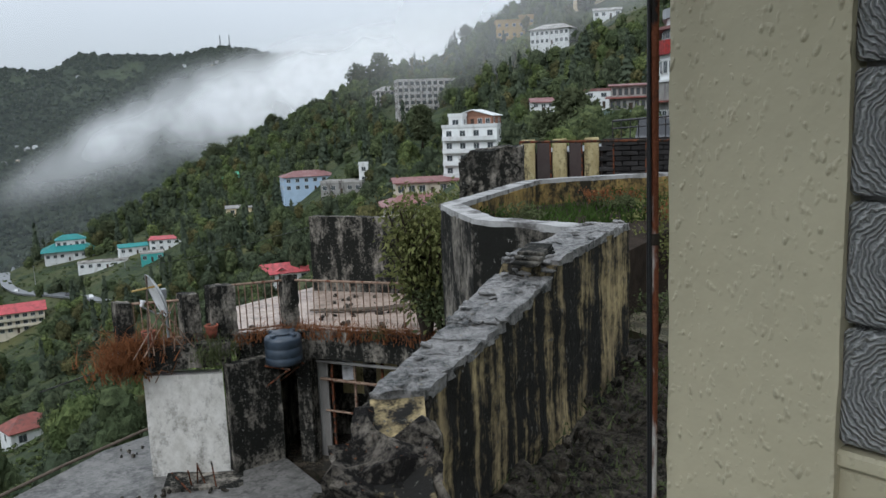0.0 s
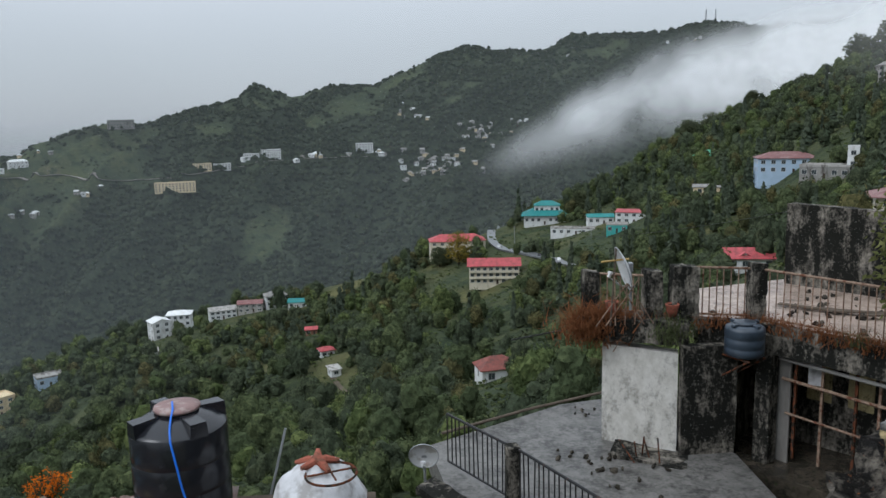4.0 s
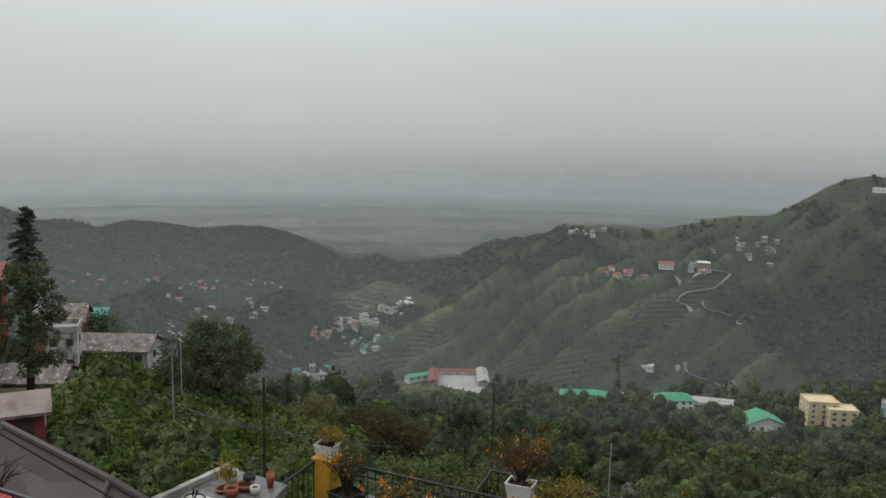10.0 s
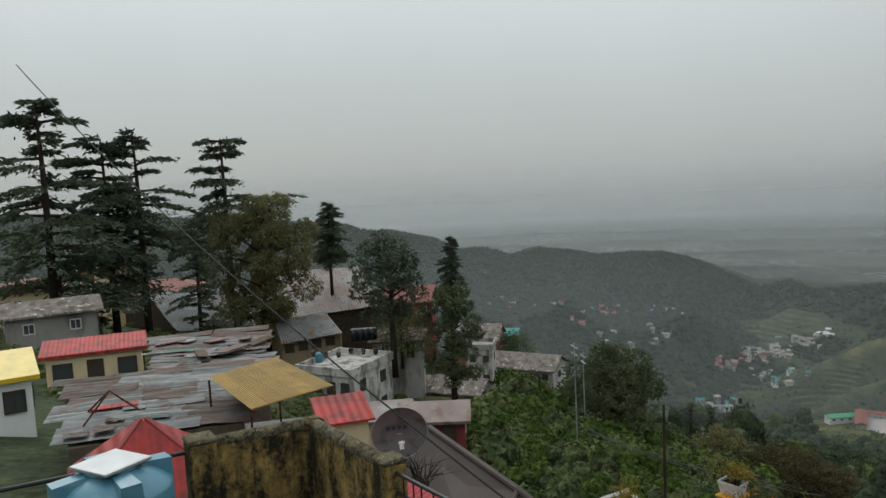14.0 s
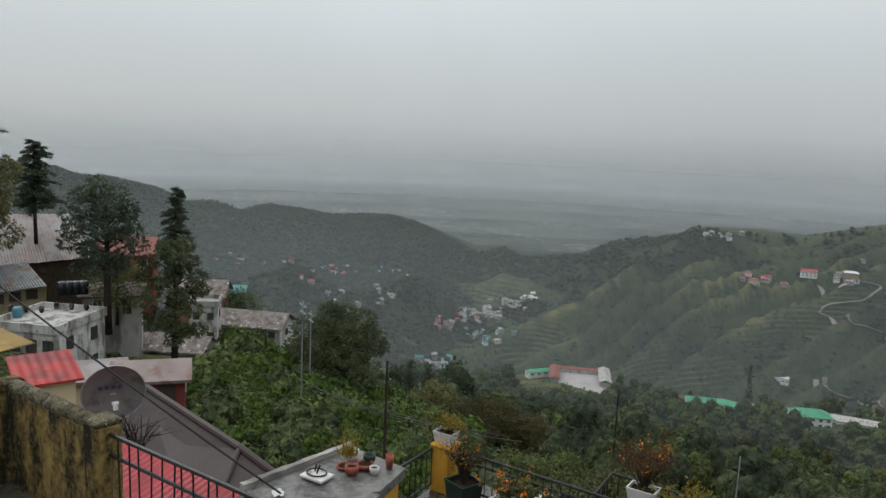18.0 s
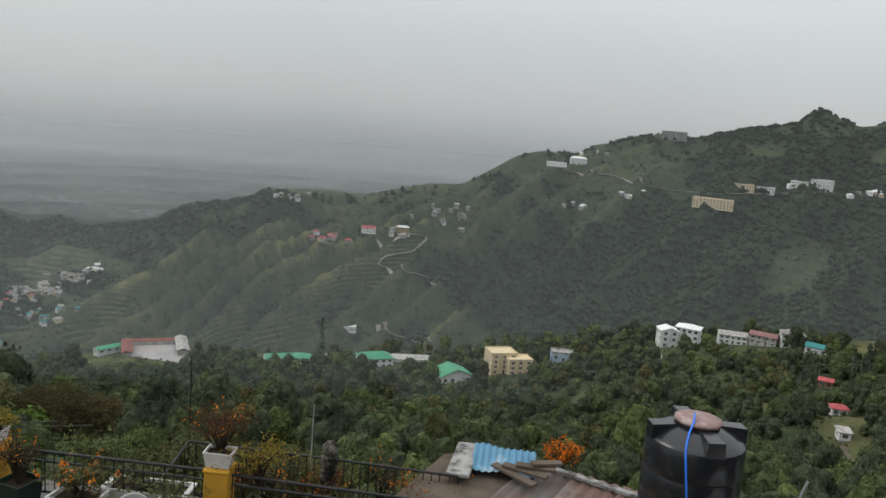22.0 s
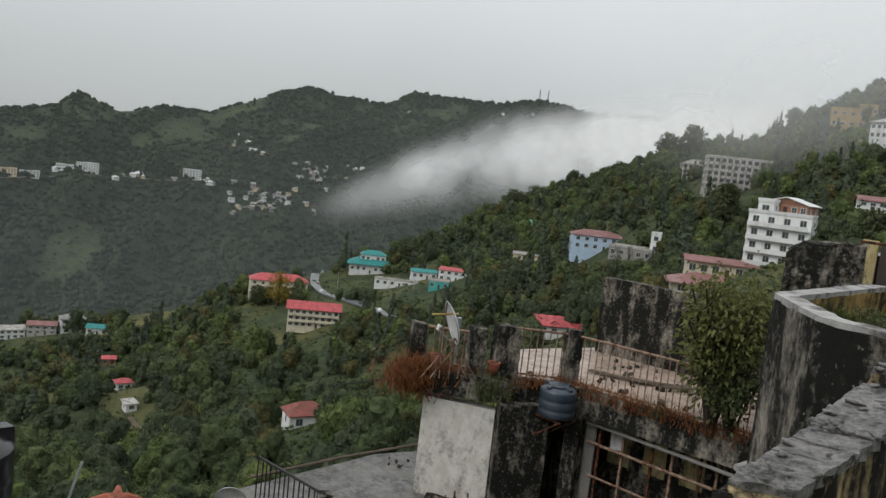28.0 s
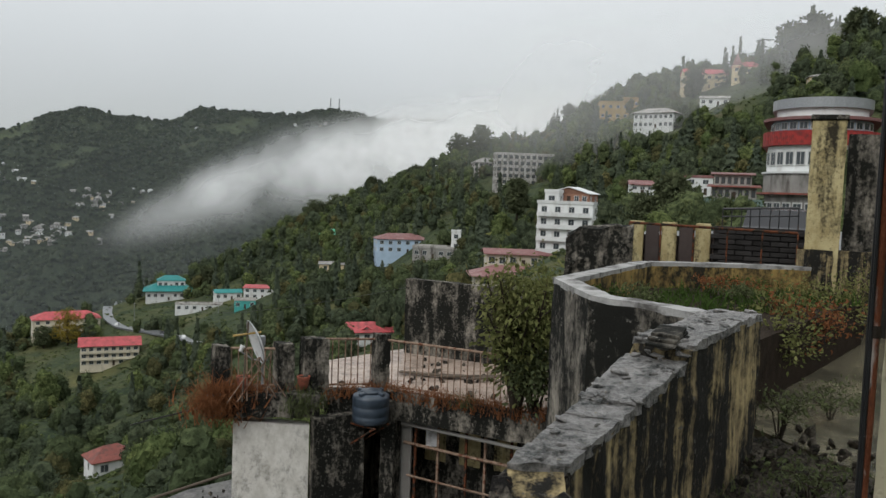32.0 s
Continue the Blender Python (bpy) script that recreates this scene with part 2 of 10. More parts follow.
# ---- materials ----
def mat(name, col, rough=0.75, var=0.25, scale=2.0, bump=0.15, metal=0.0, stain=None, s_scale=1.0, s_lo=0.5, s_hi=0.62, streak=1.0, stain2=None, s2_scale=4.0, s2_lo=0.55, s2_hi=0.65, rand=0.12, fine=18.0, detail=6.0):
    """A weathered surface: colour grain at two scales, stains (streaked downwards when streak < 1), relief."""
    m = bpy.data.materials.new(name)
    m.use_nodes = True
    n, l = m.node_tree.nodes, m.node_tree.links
    bsdf = n["Principled BSDF"]
    geo = n.new("ShaderNodeNewGeometry")
    big, small = n.new("ShaderNodeTexNoise"), n.new("ShaderNodeTexNoise")
    for t, s, d in ((big, scale, detail), (small, scale * fine, 3.0)):
        t.inputs["Scale"].default_value, t.inputs["Detail"].default_value = s, d
        l.new(geo.outputs["Position"], t.inputs["Vector"])
    add = n.new("ShaderNodeMath")
    add.operation = "MULTIPLY_ADD"
    add.inputs[1].default_value = 0.45
    l.new(small.outputs["Fac"], add.inputs[0])
    l.new(big.outputs["Fac"], add.inputs[2])
    mr = n.new("ShaderNodeMapRange")
    mr.inputs["From Min"].default_value, mr.inputs["From Max"].default_value = 0.45, 1.0
    l.new(add.outputs[0], mr.inputs["Value"])
    base = n.new("ShaderNodeMixRGB")
    base.inputs["Color1"].default_value = (*[c * (1 - var) for c in col], 1)
    base.inputs["Color2"].default_value = (*[min(0.9, c * (1 + var)) for c in col], 1)
    l.new(mr.outputs[0], base.inputs["Fac"])
    last = base
    for colour, sc, lo, hi, st in ((stain, s_scale, s_lo, s_hi, streak), (stain2, s2_scale, s2_lo, s2_hi, 1.0)):
        if colour is None:
            continue
        mp, tex, rng, mix = n.new("ShaderNodeMapping"), n.new("ShaderNodeTexNoise"), n.new("ShaderNodeMapRange"), n.new("ShaderNodeMixRGB")
        mp.inputs["Scale"].default_value = (1, 1, st)
        tex.inputs["Scale"].default_value, tex.inputs["Detail"].default_value, tex.inputs["Roughness"].default_value = sc, 7.0, 0.6
        rng.inputs["From Min"].default_value, rng.inputs["From Max"].default_value = lo, hi
        mix.inputs["Color2"].default_value = (*colour, 1)
        l.new(geo.outputs["Position"], mp.inputs["Vector"])
        l.new(mp.outputs[0], tex.inputs["Vector"])
        l.new(tex.outputs["Fac"], rng.inputs["Value"])
        l.new(rng.outputs[0], mix.inputs["Fac"])
        l.new(last.outputs[0], mix.inputs["Color1"])
        last = mix
    if rand:
        info, rr, hue = n.new("ShaderNodeObjectInfo"), n.new("ShaderNodeMapRange"), n.new("ShaderNodeHueSaturation")
        rr.inputs["To Min"].default_value, rr.inputs["To Max"].default_value = 1 - rand, 1 + rand
        l.new(info.outputs["Random"], rr.inputs["Value"])
        l.new(rr.outputs[0], hue.inputs["Value"])
        l.new(last.outputs[0], hue.inputs["Color"])
        last = hue
    l.new(last.outputs[0], bsdf.inputs["Base Color"])
    bsdf.inputs["Roughness"].default_value, bsdf.inputs["Metallic"].default_value = rough, metal
    bsdf.inputs["Specular IOR Level"].default_value = 0.5 if rough < 0.5 else (0.25 if rough < 0.7 else 0.06)
    if bump:
        bp = n.new("ShaderNodeBump")
        bp.inputs["Strength"].default_value, bp.inputs["Distance"].default_value = bump, 0.02
        l.new(add.outputs[0], bp.inputs["Height"])
        l.new(bp.outputs[0], bsdf.inputs["Normal"])
    return m


def leaf_mat(name, a, b, glow=0.25, woods=0.0):
    """Foliage: each leaf clump takes its own green between a and b; in woods each crown has its own tone, mottled by
    leaf sprays of that many to the metre, with the shade between sprays put into the colour.
    """
    m = bpy.data.materials.new(name)
    m.use_nodes = True
    n, l = m.node_tree.nodes, m.node_tree.links
    n.remove(n["Principled BSDF"])
    geo, mix = n.new("ShaderNodeNewGeometry"), n.new("ShaderNodeMixRGB")
    tex, add = n.new("ShaderNodeTexNoise"), n.new("ShaderNodeMath")
    tex.inputs["Scale"].default_value = 0.11
    l.new(geo.outputs["Position"], tex.inputs["Vector"])
    add.operation = "MULTIPLY_ADD"
    add.inputs[1].default_value = 0.30
    off = n.new("ShaderNodeMath")
    off.operation = "MULTIPLY_ADD"
    off.inputs[1].default_value, off.inputs[2].default_value = 1.6, -0.44
    l.new(tex.outputs["Fac"], off.inputs[0])
    l.new(geo.outputs["Random Per Island"], add.inputs[0])
    l.new(off.outputs[0], add.inputs[2])
    add.use_clamp = True
    mix.inputs["Color1"].default_value, mix.inputs["Color2"].default_value = (*a, 1), (*b, 1)
    l.new(add.outputs[0], mix.inputs["Fac"])
    d, t, s, o = n.new("ShaderNodeBsdfDiffuse"), n.new("ShaderNodeBsdfTranslucent"), n.new("ShaderNodeMixShader"), n["Material Output"]
    s.inputs[0].default_value = glow
    col = mix.outputs[0]
    if woods:
        tone, lift = n.new("ShaderNodeAttribute"), n.new("ShaderNodeMath")
        tone.attribute_name = "tone"
        lift.operation = "MULTIPLY_ADD"
        lift.inputs[1].default_value, lift.inputs[2].default_value = 0.85, -0.35
        l.new(tone.outputs["Fac"], lift.inputs[0])
        both = n.new("ShaderNodeMath")
        both.operation, both.use_clamp = "ADD", True
        l.new(lift.outputs[0], both.inputs[0])
        l.new(add.outputs[0], both.inputs[1])
        l.new(both.outputs[0], mix.inputs["Fac"])
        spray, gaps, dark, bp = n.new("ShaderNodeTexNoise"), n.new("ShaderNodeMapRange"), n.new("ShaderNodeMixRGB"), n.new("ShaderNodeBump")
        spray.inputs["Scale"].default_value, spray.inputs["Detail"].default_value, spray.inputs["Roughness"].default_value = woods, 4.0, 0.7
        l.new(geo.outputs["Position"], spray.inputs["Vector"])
        # shade in the gaps between sprays, painted: the noise's hollows take a darker green
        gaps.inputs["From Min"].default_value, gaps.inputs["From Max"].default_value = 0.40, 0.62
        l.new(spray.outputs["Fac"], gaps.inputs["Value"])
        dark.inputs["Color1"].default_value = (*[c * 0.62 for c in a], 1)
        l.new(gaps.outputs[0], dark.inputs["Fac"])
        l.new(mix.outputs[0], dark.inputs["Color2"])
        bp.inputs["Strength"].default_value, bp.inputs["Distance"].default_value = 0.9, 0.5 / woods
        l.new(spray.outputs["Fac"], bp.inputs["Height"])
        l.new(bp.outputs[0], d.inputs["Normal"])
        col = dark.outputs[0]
    l.new(col, d.inputs["Color"])
    l.new(col, t.inputs["Color"])
    l.new(d.outputs[0], s.inputs[1])
    l.new(t.outputs[0], s.inputs[2])
    l.new(s.outputs[0], o.inputs["Surface"])
    return m


def glass_mat(name, tint=(0.05, 0.06, 0.065), rough=0.12):
    m = bpy.data.materials.new(name)
    m.use_nodes = True
    b = m.node_tree.nodes["Principled BSDF"]
    b.inputs["Base Color"].default_value, b.inputs["Roughness"].default_value = (*tint, 1), rough
    b.inputs["Specular IOR Level"].default_value = 0.6
    return m


def mist_mat(name, thick, size, lo, hi, axis_fade, col=(0.93, 0.95, 0.96), seed=0.0):
    """Drifting vapour: soft-edged, see-through, lit by the sky from both sides. axis_fade: (x edge, z edge) softness in the sheet's own 0..1 frame."""
    m = bpy.data.materials.new(name)
    m.use_nodes = True
    n, l = m.node_tree.nodes, m.node_tree.links
    n.remove(n["Principled BSDF"])
    uv, sep = n.new("ShaderNodeTexCoord"), n.new("ShaderNodeSeparateXYZ")
    l.new(uv.outputs["UV"], sep.inputs[0])
    geo, tex, rng = n.new("ShaderNodeNewGeometry"), n.new("ShaderNodeTexNoise"), n.new("ShaderNodeMapRange")
    tex.noise_dimensions = "4D"
    tex.inputs["W"].default_value = seed
    tex.inputs["Scale"].default_value, tex.inputs["Detail"].default_value = size, 5.0
    l.new(geo.outputs["Position"], tex.inputs["Vector"])
    rng.inputs["From Min"].default_value, rng.inputs["From Max"].default_value = lo, hi
    l.new(tex.outputs["Fac"], rng.inputs["Value"])
    value = rng.outputs[0]
    for out, edge in (("X", axis_fade[0]), ("Y", axis_fade[1])):
        for flip in (0, 1):
            e = edge[flip]
            if e <= 0:
                continue
            fade = n.new("ShaderNodeMapRange")
            fade.interpolation_type = "SMOOTHERSTEP"
            fade.inputs["From Min"].default_value, fade.inputs["From Max"].default_value = (0.0, e) if not flip else (1.0, 1.0 - e)
            l.new(sep.outputs[out], fade.inputs["Value"])
            mul = n.new("ShaderNodeMath")
            mul.operation = "MULTIPLY"
            l.new(value, mul.inputs[0])
            l.new(fade.outputs[0], mul.inputs[1])
            value = mul.outputs[0]
    top = n.new("ShaderNodeMath")
    top.operation, top.use_clamp = "MULTIPLY", True
    top.inputs[1].default_value = thick
    l.new(value, top.inputs[0])
    tr, d, t = n.new("ShaderNodeBsdfTransparent"), n.new("ShaderNodeBsdfDiffuse"), n.new("ShaderNodeBsdfTranslucent")
    for s in (d, t):
        s.inputs["Color"].default_value = (*col, 1)
    both, mix = n.new("ShaderNodeMixShader"), n.new("ShaderNodeMixShader")
    both.inputs[0].default_value = 0.5
    l.new(d.outputs[0], both.inputs[1])
    l.new(t.outputs[0], both.inputs[2])
    l.new(top.outputs[0], mix.inputs[0])
    l.new(tr.outputs[0], mix.inputs[1])
    l.new(both.outputs[0], mix.inputs[2])
    l.new(mix.outputs[0], n["Material Output"].inputs["Surface"])
    return m


def mould_mat(name, pale, mid, dark, lo, hi, scale=5.0, streak=1.0, lichen=None, rough_=0.9, bump=0.6, l_lo=0.60, l_hi=0.66, grain=0.28):
    """Old plaster or concrete: two tones of the sound surface, black mould that runs down it, lichen specks, pitted relief."""
    m = bpy.data.materials.new(name)
    m.use_nodes = True
    n, l = m.node_tree.nodes, m.node_tree.links
    b = n["Principled BSDF"]
    geo = n.new("ShaderNodeNewGeometry")

    def tex(sc, detail, st=1.0, shift=0.0):
        mp, t = n.new("ShaderNodeMapping"), n.new("ShaderNodeTexNoise")
        mp.inputs["Scale"].default_value, mp.inputs["Location"].default_value = (1, 1, st), (shift, shift, shift)
        t.inputs["Scale"].default_value, t.inputs["Detail"].default_value, t.inputs["Roughness"].default_value = sc, detail, 0.68
        l.new(geo.outputs["Position"], mp.inputs["Vector"])
        l.new(mp.outputs[0], t.inputs["Vector"])
        return t.outputs["Fac"]

    def blend(a, k, c):
        x = n.new("ShaderNodeMath")
        x.operation = "MULTIPLY_ADD"
        x.inputs[1].default_value = k
        l.new(a, x.inputs[0])
        if isinstance(c, float):
            x.inputs[2].default_value = c
        else:
            l.new(c, x.inputs[2])
        return x.outputs[0]

    def rng(v, a, c):
        r = n.new("ShaderNodeMapRange")
        r.inputs["From Min"].default_value, r.inputs["From Max"].default_value = a, c
        l.new(v, r.inputs["Value"])
        return r.outputs[0]

    def mix(f, c1, c2):
        x = n.new("ShaderNodeMixRGB")
        l.new(f, x.inputs["Fac"])
        for s_, c in (("Color1", c1), ("Color2", c2)):
            if isinstance(c, tuple):
                x.inputs[s_].default_value = (*c, 1)
            else:
                l.new(c, x.inputs[s_])
        return x.outputs[0]

    run, pit, wide = tex(scale, 8.0, streak), tex(scale * 4.0, 8.0), tex(scale * 0.3, 3.0, 1.0, 4.0)
    mask = blend(run, 0.78 - grain, blend(pit, grain, blend(wide, 0.22, 0.0)))
    col = mix(rng(tex(scale * 1.4, 7.0, 0.5 + streak / 2, 9.0), 0.40, 0.62), pale, mid)
    col = mix(rng(mask, lo, hi), col, dark)
    if lichen:
        col = mix(rng(tex(scale * 5.0, 5.0, 1.0, 2.0), l_lo, l_hi), col, lichen)
    l.new(col, b.inputs["Base Color"])
    b.inputs["Roughness"].default_value = rough_
    b.inputs["Specular IOR Level"].default_value = 0.4 if rough_ < 0.6 else 0.1
    bp = n.new("ShaderNodeBump")
    bp.inputs["Strength"].default_value, bp.inputs["Distance"].default_value = bump, 0.02
    l.new(blend(pit, 0.7, run), bp.inputs["Height"])
    l.new(bp.outputs[0], b.inputs["Normal"])
    return m


M = {
    "streaked": mould_mat("streaked_lime_plaster", (0.42, 0.33, 0.17), (0.25, 0.195, 0.11), (0.017, 0.016, 0.014), 0.415, 0.505, 6.0, 0.06, (0.10, 0.095, 0.08), grain=0.19),
    "dark_concrete": mould_mat("mouldy_dark_concrete", (0.30, 0.27, 0.225), (0.13, 0.118, 0.10), (0.013, 0.013, 0.011), 0.405, 0.52, 4.0, 0.3, (0.22, 0.21, 0.19), 0.9, 0.7, 0.63, 0.69),
    "wet_coping": mould_mat("wet_grey_coping", (0.28, 0.268, 0.255), (0.15, 0.142, 0.135), (0.018, 0.021, 0.019), 0.46, 0.60, 12.0, 1.0, (0.20, 0.16, 0.075), 0.5, 1.0, 0.64, 0.70),
    "broken": mould_mat("broken_masonry", (0.21, 0.185, 0.15), (0.11, 0.096, 0.08), (0.012, 0.011, 0.010), 0.41, 0.53, 10.0, 1.0, (0.19, 0.075, 0.03), 0.95, 1.0, 0.64, 0.70),
    "kerb_white": mat("weathered_white_coping", (0.29, 0.285, 0.275), 0.75, 0.25, 6.0, 0.35, stain=(0.09, 0.085, 0.08), s_scale=5.0, s_lo=0.48, s_hi=0.62),
    "ochre_wall": mould_mat("mossy_ochre_plaster", (0.31, 0.215, 0.075), (0.20, 0.135, 0.05), (0.022, 0.020, 0.013), 0.435, 0.55, 4.5, 0.3, (0.10, 0.10, 0.05)),
    "coping_moss": mould_mat("mossy_coping", (0.15, 0.13, 0.08), (0.09, 0.078, 0.048), (0.025, 0.022, 0.015), 0.47, 0.58, 8.0, 1.0, (0.26, 0.25, 0.22), 0.85, 0.8),
    "white_plaster": mould_mat("stained_white_plaster", (0.60, 0.58, 0.535), (0.47, 0.45, 0.405), (0.075, 0.068, 0.056), 0.50, 0.66, 4.0, 0.4, (0.30, 0.29, 0.26), 0.85, 0.4, 0.66, 0.72),
    "cream_paint": mat("lumpy_cream_paint", (0.43, 0.39, 0.27), 0.55, 0.07, 3.0, 0.3, stain=(0.38, 0.34, 0.225), s_scale=2.0, s_lo=0.5, s_hi=0.75, rand=0.0, fine=6.0),
    "terrace_wet": mould_mat("wet_terrace_concrete", (0.42, 0.33, 0.27), (0.29, 0.22, 0.175), (0.11, 0.08, 0.06), 0.48, 0.60, 3.0, 1.0, (0.11, 0.075, 0.055), 0.42, 0.3),
    "wet_olive": mould_mat("wet_olive_concrete", (0.17, 0.15, 0.10), (0.12, 0.107, 0.072), (0.045, 0.042, 0.03), 0.46, 0.58, 1.2, 1.0, (0.05, 0.06, 0.03), 0.2, 0.15),
    "wet_floor": mould_mat("wet_dark_floor", (0.075, 0.062, 0.046), (0.05, 0.043, 0.033), (0.022, 0.020, 0.016), 0.46, 0.58, 2.5, 1.0, (0.035, 0.045, 0.02), 0.22, 0.15),
    "roof_slab": mould_mat("wet_roof_slab", (0.165, 0.157, 0.145), (0.10, 0.096, 0.088), (0.035, 0.033, 0.03), 0.47, 0.60, 3.0, 1.0, (0.08, 0.075, 0.06), 0.5, 0.3),
    "rubble": mould_mat("mossy_rubble", (0.11, 0.095, 0.075), (0.05, 0.042, 0.032), (0.012, 0.011, 0.009), 0.44, 0.56, 12.0, 1.0, (0.03, 0.045, 0.015), 0.9, 1.0),
    "rust": mat("rusty_iron", (0.12, 0.045, 0.024), 0.8, 0.5, 9.0, 0.4, metal=0.1, stain=(0.03, 0.025, 0.02), s_scale=12.0, s_lo=0.48, s_hi=0.55, rand=0.2),
    "pipe_rust": mat("flaked_white_rusty_pipe", (0.14, 0.05, 0.026), 0.75, 0.4, 9.0, 0.4, stain=(0.46, 0.44, 0.41), s_scale=7.0, s_lo=0.52, s_hi=0.57, streak=0.25, stain2=(0.025, 0.022, 0.02), s2_scale=9.0, s2_lo=0.56, s2_hi=0.62, rand=0.0),
    "rail_rusty": mat("pale_rusted_railing", (0.24, 0.17, 0.125), 0.7, 0.4, 14.0, 0.3, stain=(0.12, 0.05, 0.03), s_scale=10.0, rand=0.25),
    "iron_black": mat("black_painted_iron", (0.012, 0.012, 0.013), 0.45, 0.3, 14.0, 0.2, metal=0.3, stain=(0.06, 0.03, 0.02), s_scale=16.0, s_lo=0.6, s_hi=0.66),
    "cable": mat("black_cable", (0.012, 0.012, 0.012), 0.5, 0.2, 20.0, 0.1),
    "tank_black": mat("black_plastic_tank", (0.010, 0.011, 0.014), 0.22, 0.3, 5.0, 0.03, stain=(0.03, 0.03, 0.03), s_scale=4.0, s_lo=0.6, s_hi=0.8, rand=0.0),
    "tank_slate": mat("slate_blue_plastic", (0.030, 0.042, 0.058), 0.4, 0.3, 6.0, 0.05, stain=(0.07, 0.08, 0.09), s_scale=5.0, s_lo=0.58, s_hi=0.75),
    "tank_blue": mat("faded_blue_plastic", (0.062, 0.175, 0.240), 0.35, 0.1, 3.0, 0.04, stain=(0.10, 0.235, 0.30), s_scale=4.0, s_lo=0.5, s_hi=0.7, rand=0.0),
    "tank_lid": mat("dusty_red_lid", (0.20, 0.125, 0.115), 0.5, 0.2, 8.0, 0.1, stain=(0.30, 0.24, 0.22), s_scale=7.0),
    "rope_blue": mat("bright_blue_hose", (0.015, 0.14, 0.62), 0.4, 0.1, 10.0, 0.0),
    "dish_grey": mat("grey_dish_metal", (0.155, 0.155, 0.16), 0.5, 0.15, 6.0, 0.05, stain=(0.09, 0.09, 0.085), s_scale=5.0, rand=0.0),
    "dish_white": mat("white_dish_metal", (0.62, 0.62, 0.62), 0.45, 0.08, 6.0, 0.03, stain=(0.42, 0.40, 0.37), s_scale=6.0),
    "letter": mat("blue_grey_print", (0.045, 0.055, 0.10), 0.6, 0.1, 10.0, 0.0),
    "tin_grey": mat("weathered_tin", (0.165, 0.175, 0.18), 0.48, 0.25, 0.9, 0.12, metal=0.35, stain=(0.15, 0.085, 0.055), s_scale=0.7, s_lo=0.52, s_hi=0.62, stain2=(0.25, 0.262, 0.265), s2_scale=1.3, s2_lo=0.55, s2_hi=0.7, rand=0.14),
    "tin_rust": mat("rusted_tin", (0.115, 0.07, 0.056), 0.6, 0.4, 0.8, 0.12, metal=0.15, stain=(0.155, 0.148, 0.142), s_scale=0.55, s_lo=0.5, s_hi=0.62, stain2=(0.09, 0.05, 0.035), s2_scale=1.5, s2_lo=0.6, s2_hi=0.7, rand=0.25),
    "tin_patch": mat("wet_grey_tin", (0.125, 0.130, 0.130), 0.42, 0.3, 1.4, 0.1, metal=0.2, stain=(0.085, 0.055, 0.042), s_scale=1.1, s_lo=0.54, s_hi=0.66, stain2=(0.19, 0.20, 0.20), s2_scale=2.2, s2_lo=0.56, s2_hi=0.68, rand=0.22),
    "tin_patch_rust": mat("brown_rusted_tin", (0.105, 0.075, 0.062), 0.55, 0.35, 1.2, 0.1, metal=0.1, stain=(0.12, 0.118, 0.112), s_scale=0.9, s_lo=0.5, s_hi=0.62, rand=0.2),
    "tin_faded_teal": mat("faded_teal_tin", (0.085, 0.145, 0.128), 0.5, 0.3, 1.5, 0.1, stain=(0.13, 0.135, 0.13), s_scale=1.5, rand=0.2),
    "tin_barn": mat("brown_grey_tin", (0.175, 0.135, 0.125), 0.5, 0.25, 0.5, 0.1, metal=0.2, stain=(0.21, 0.20, 0.195), s_scale=0.35, s_lo=0.46, s_hi=0.60, stain2=(0.13, 0.075, 0.06), s2_scale=0.8, s2_lo=0.56, s2_hi=0.70, rand=0.10),
    "tin_blue": mat("chalky_blue_tin", (0.085, 0.215, 0.32), 0.5, 0.2, 2.0, 0.1, stain=(0.33, 0.38, 0.42), s_scale=2.0, s_lo=0.55, s_hi=0.68),
    "tin_brown": mat("dark_brown_roof", (0.042, 0.031, 0.028), 0.62, 0.35, 0.8, 0.2, stain=(0.058, 0.048, 0.044), s_scale=1.0, s_lo=0.55, s_hi=0.7),
    "tin_red": mat("red_painted_tin", (0.29, 0.030, 0.026), 0.6, 0.3, 1.5, 0.08, stain=(0.15, 0.028, 0.025), s_scale=1.6, s_lo=0.46, s_hi=0.62),
    "tin_pink": mat("rose_red_roof", (0.38, 0.070, 0.076), 0.6, 0.25, 0.5, 0.08, stain=(0.24, 0.055, 0.055), s_scale=0.6),
    "tin_maroon": mat("maroon_roof", (0.18, 0.085, 0.08), 0.6, 0.25, 0.6, 0.08, stain=(0.25, 0.17, 0.16), s_scale=0.4, s_lo=0.55, s_hi=0.7),
    "tin_teal": mat("teal_roof", (0.022, 0.175, 0.168), 0.5, 0.15, 0.4, 0.05),
    "tin_green": mat("emerald_roof", (0.05, 0.235, 0.125), 0.5, 0.2, 0.3, 0.05, stain=(0.09, 0.26, 0.165), s_scale=0.25),
    "sheet_yellow": mat("amber_fibre_sheet", (0.34, 0.225, 0.060), 0.4, 0.2, 1.0, 0.1, stain=(0.26, 0.17, 0.05), s_scale=1.2, s_lo=0.5, s_hi=0.66),
    "slate_roof": mat("flaking_slate_roof", (0.19, 0.165, 0.15), 0.8, 0.4, 1.2, 0.4, stain=(0.11, 0.09, 0.075), s_scale=1.0, stain2=(0.42, 0.40, 0.38), s2_scale=1.6, s2_lo=0.58, s2_hi=0.66),
    "wall_white": mat("house_white", (0.60, 0.61, 0.60), 0.85, 0.1, 0.4, 0.05, stain=(0.40, 0.39, 0.36), s_scale=0.5, streak=0.3, s_lo=0.55, s_hi=0.72, rand=0.15),
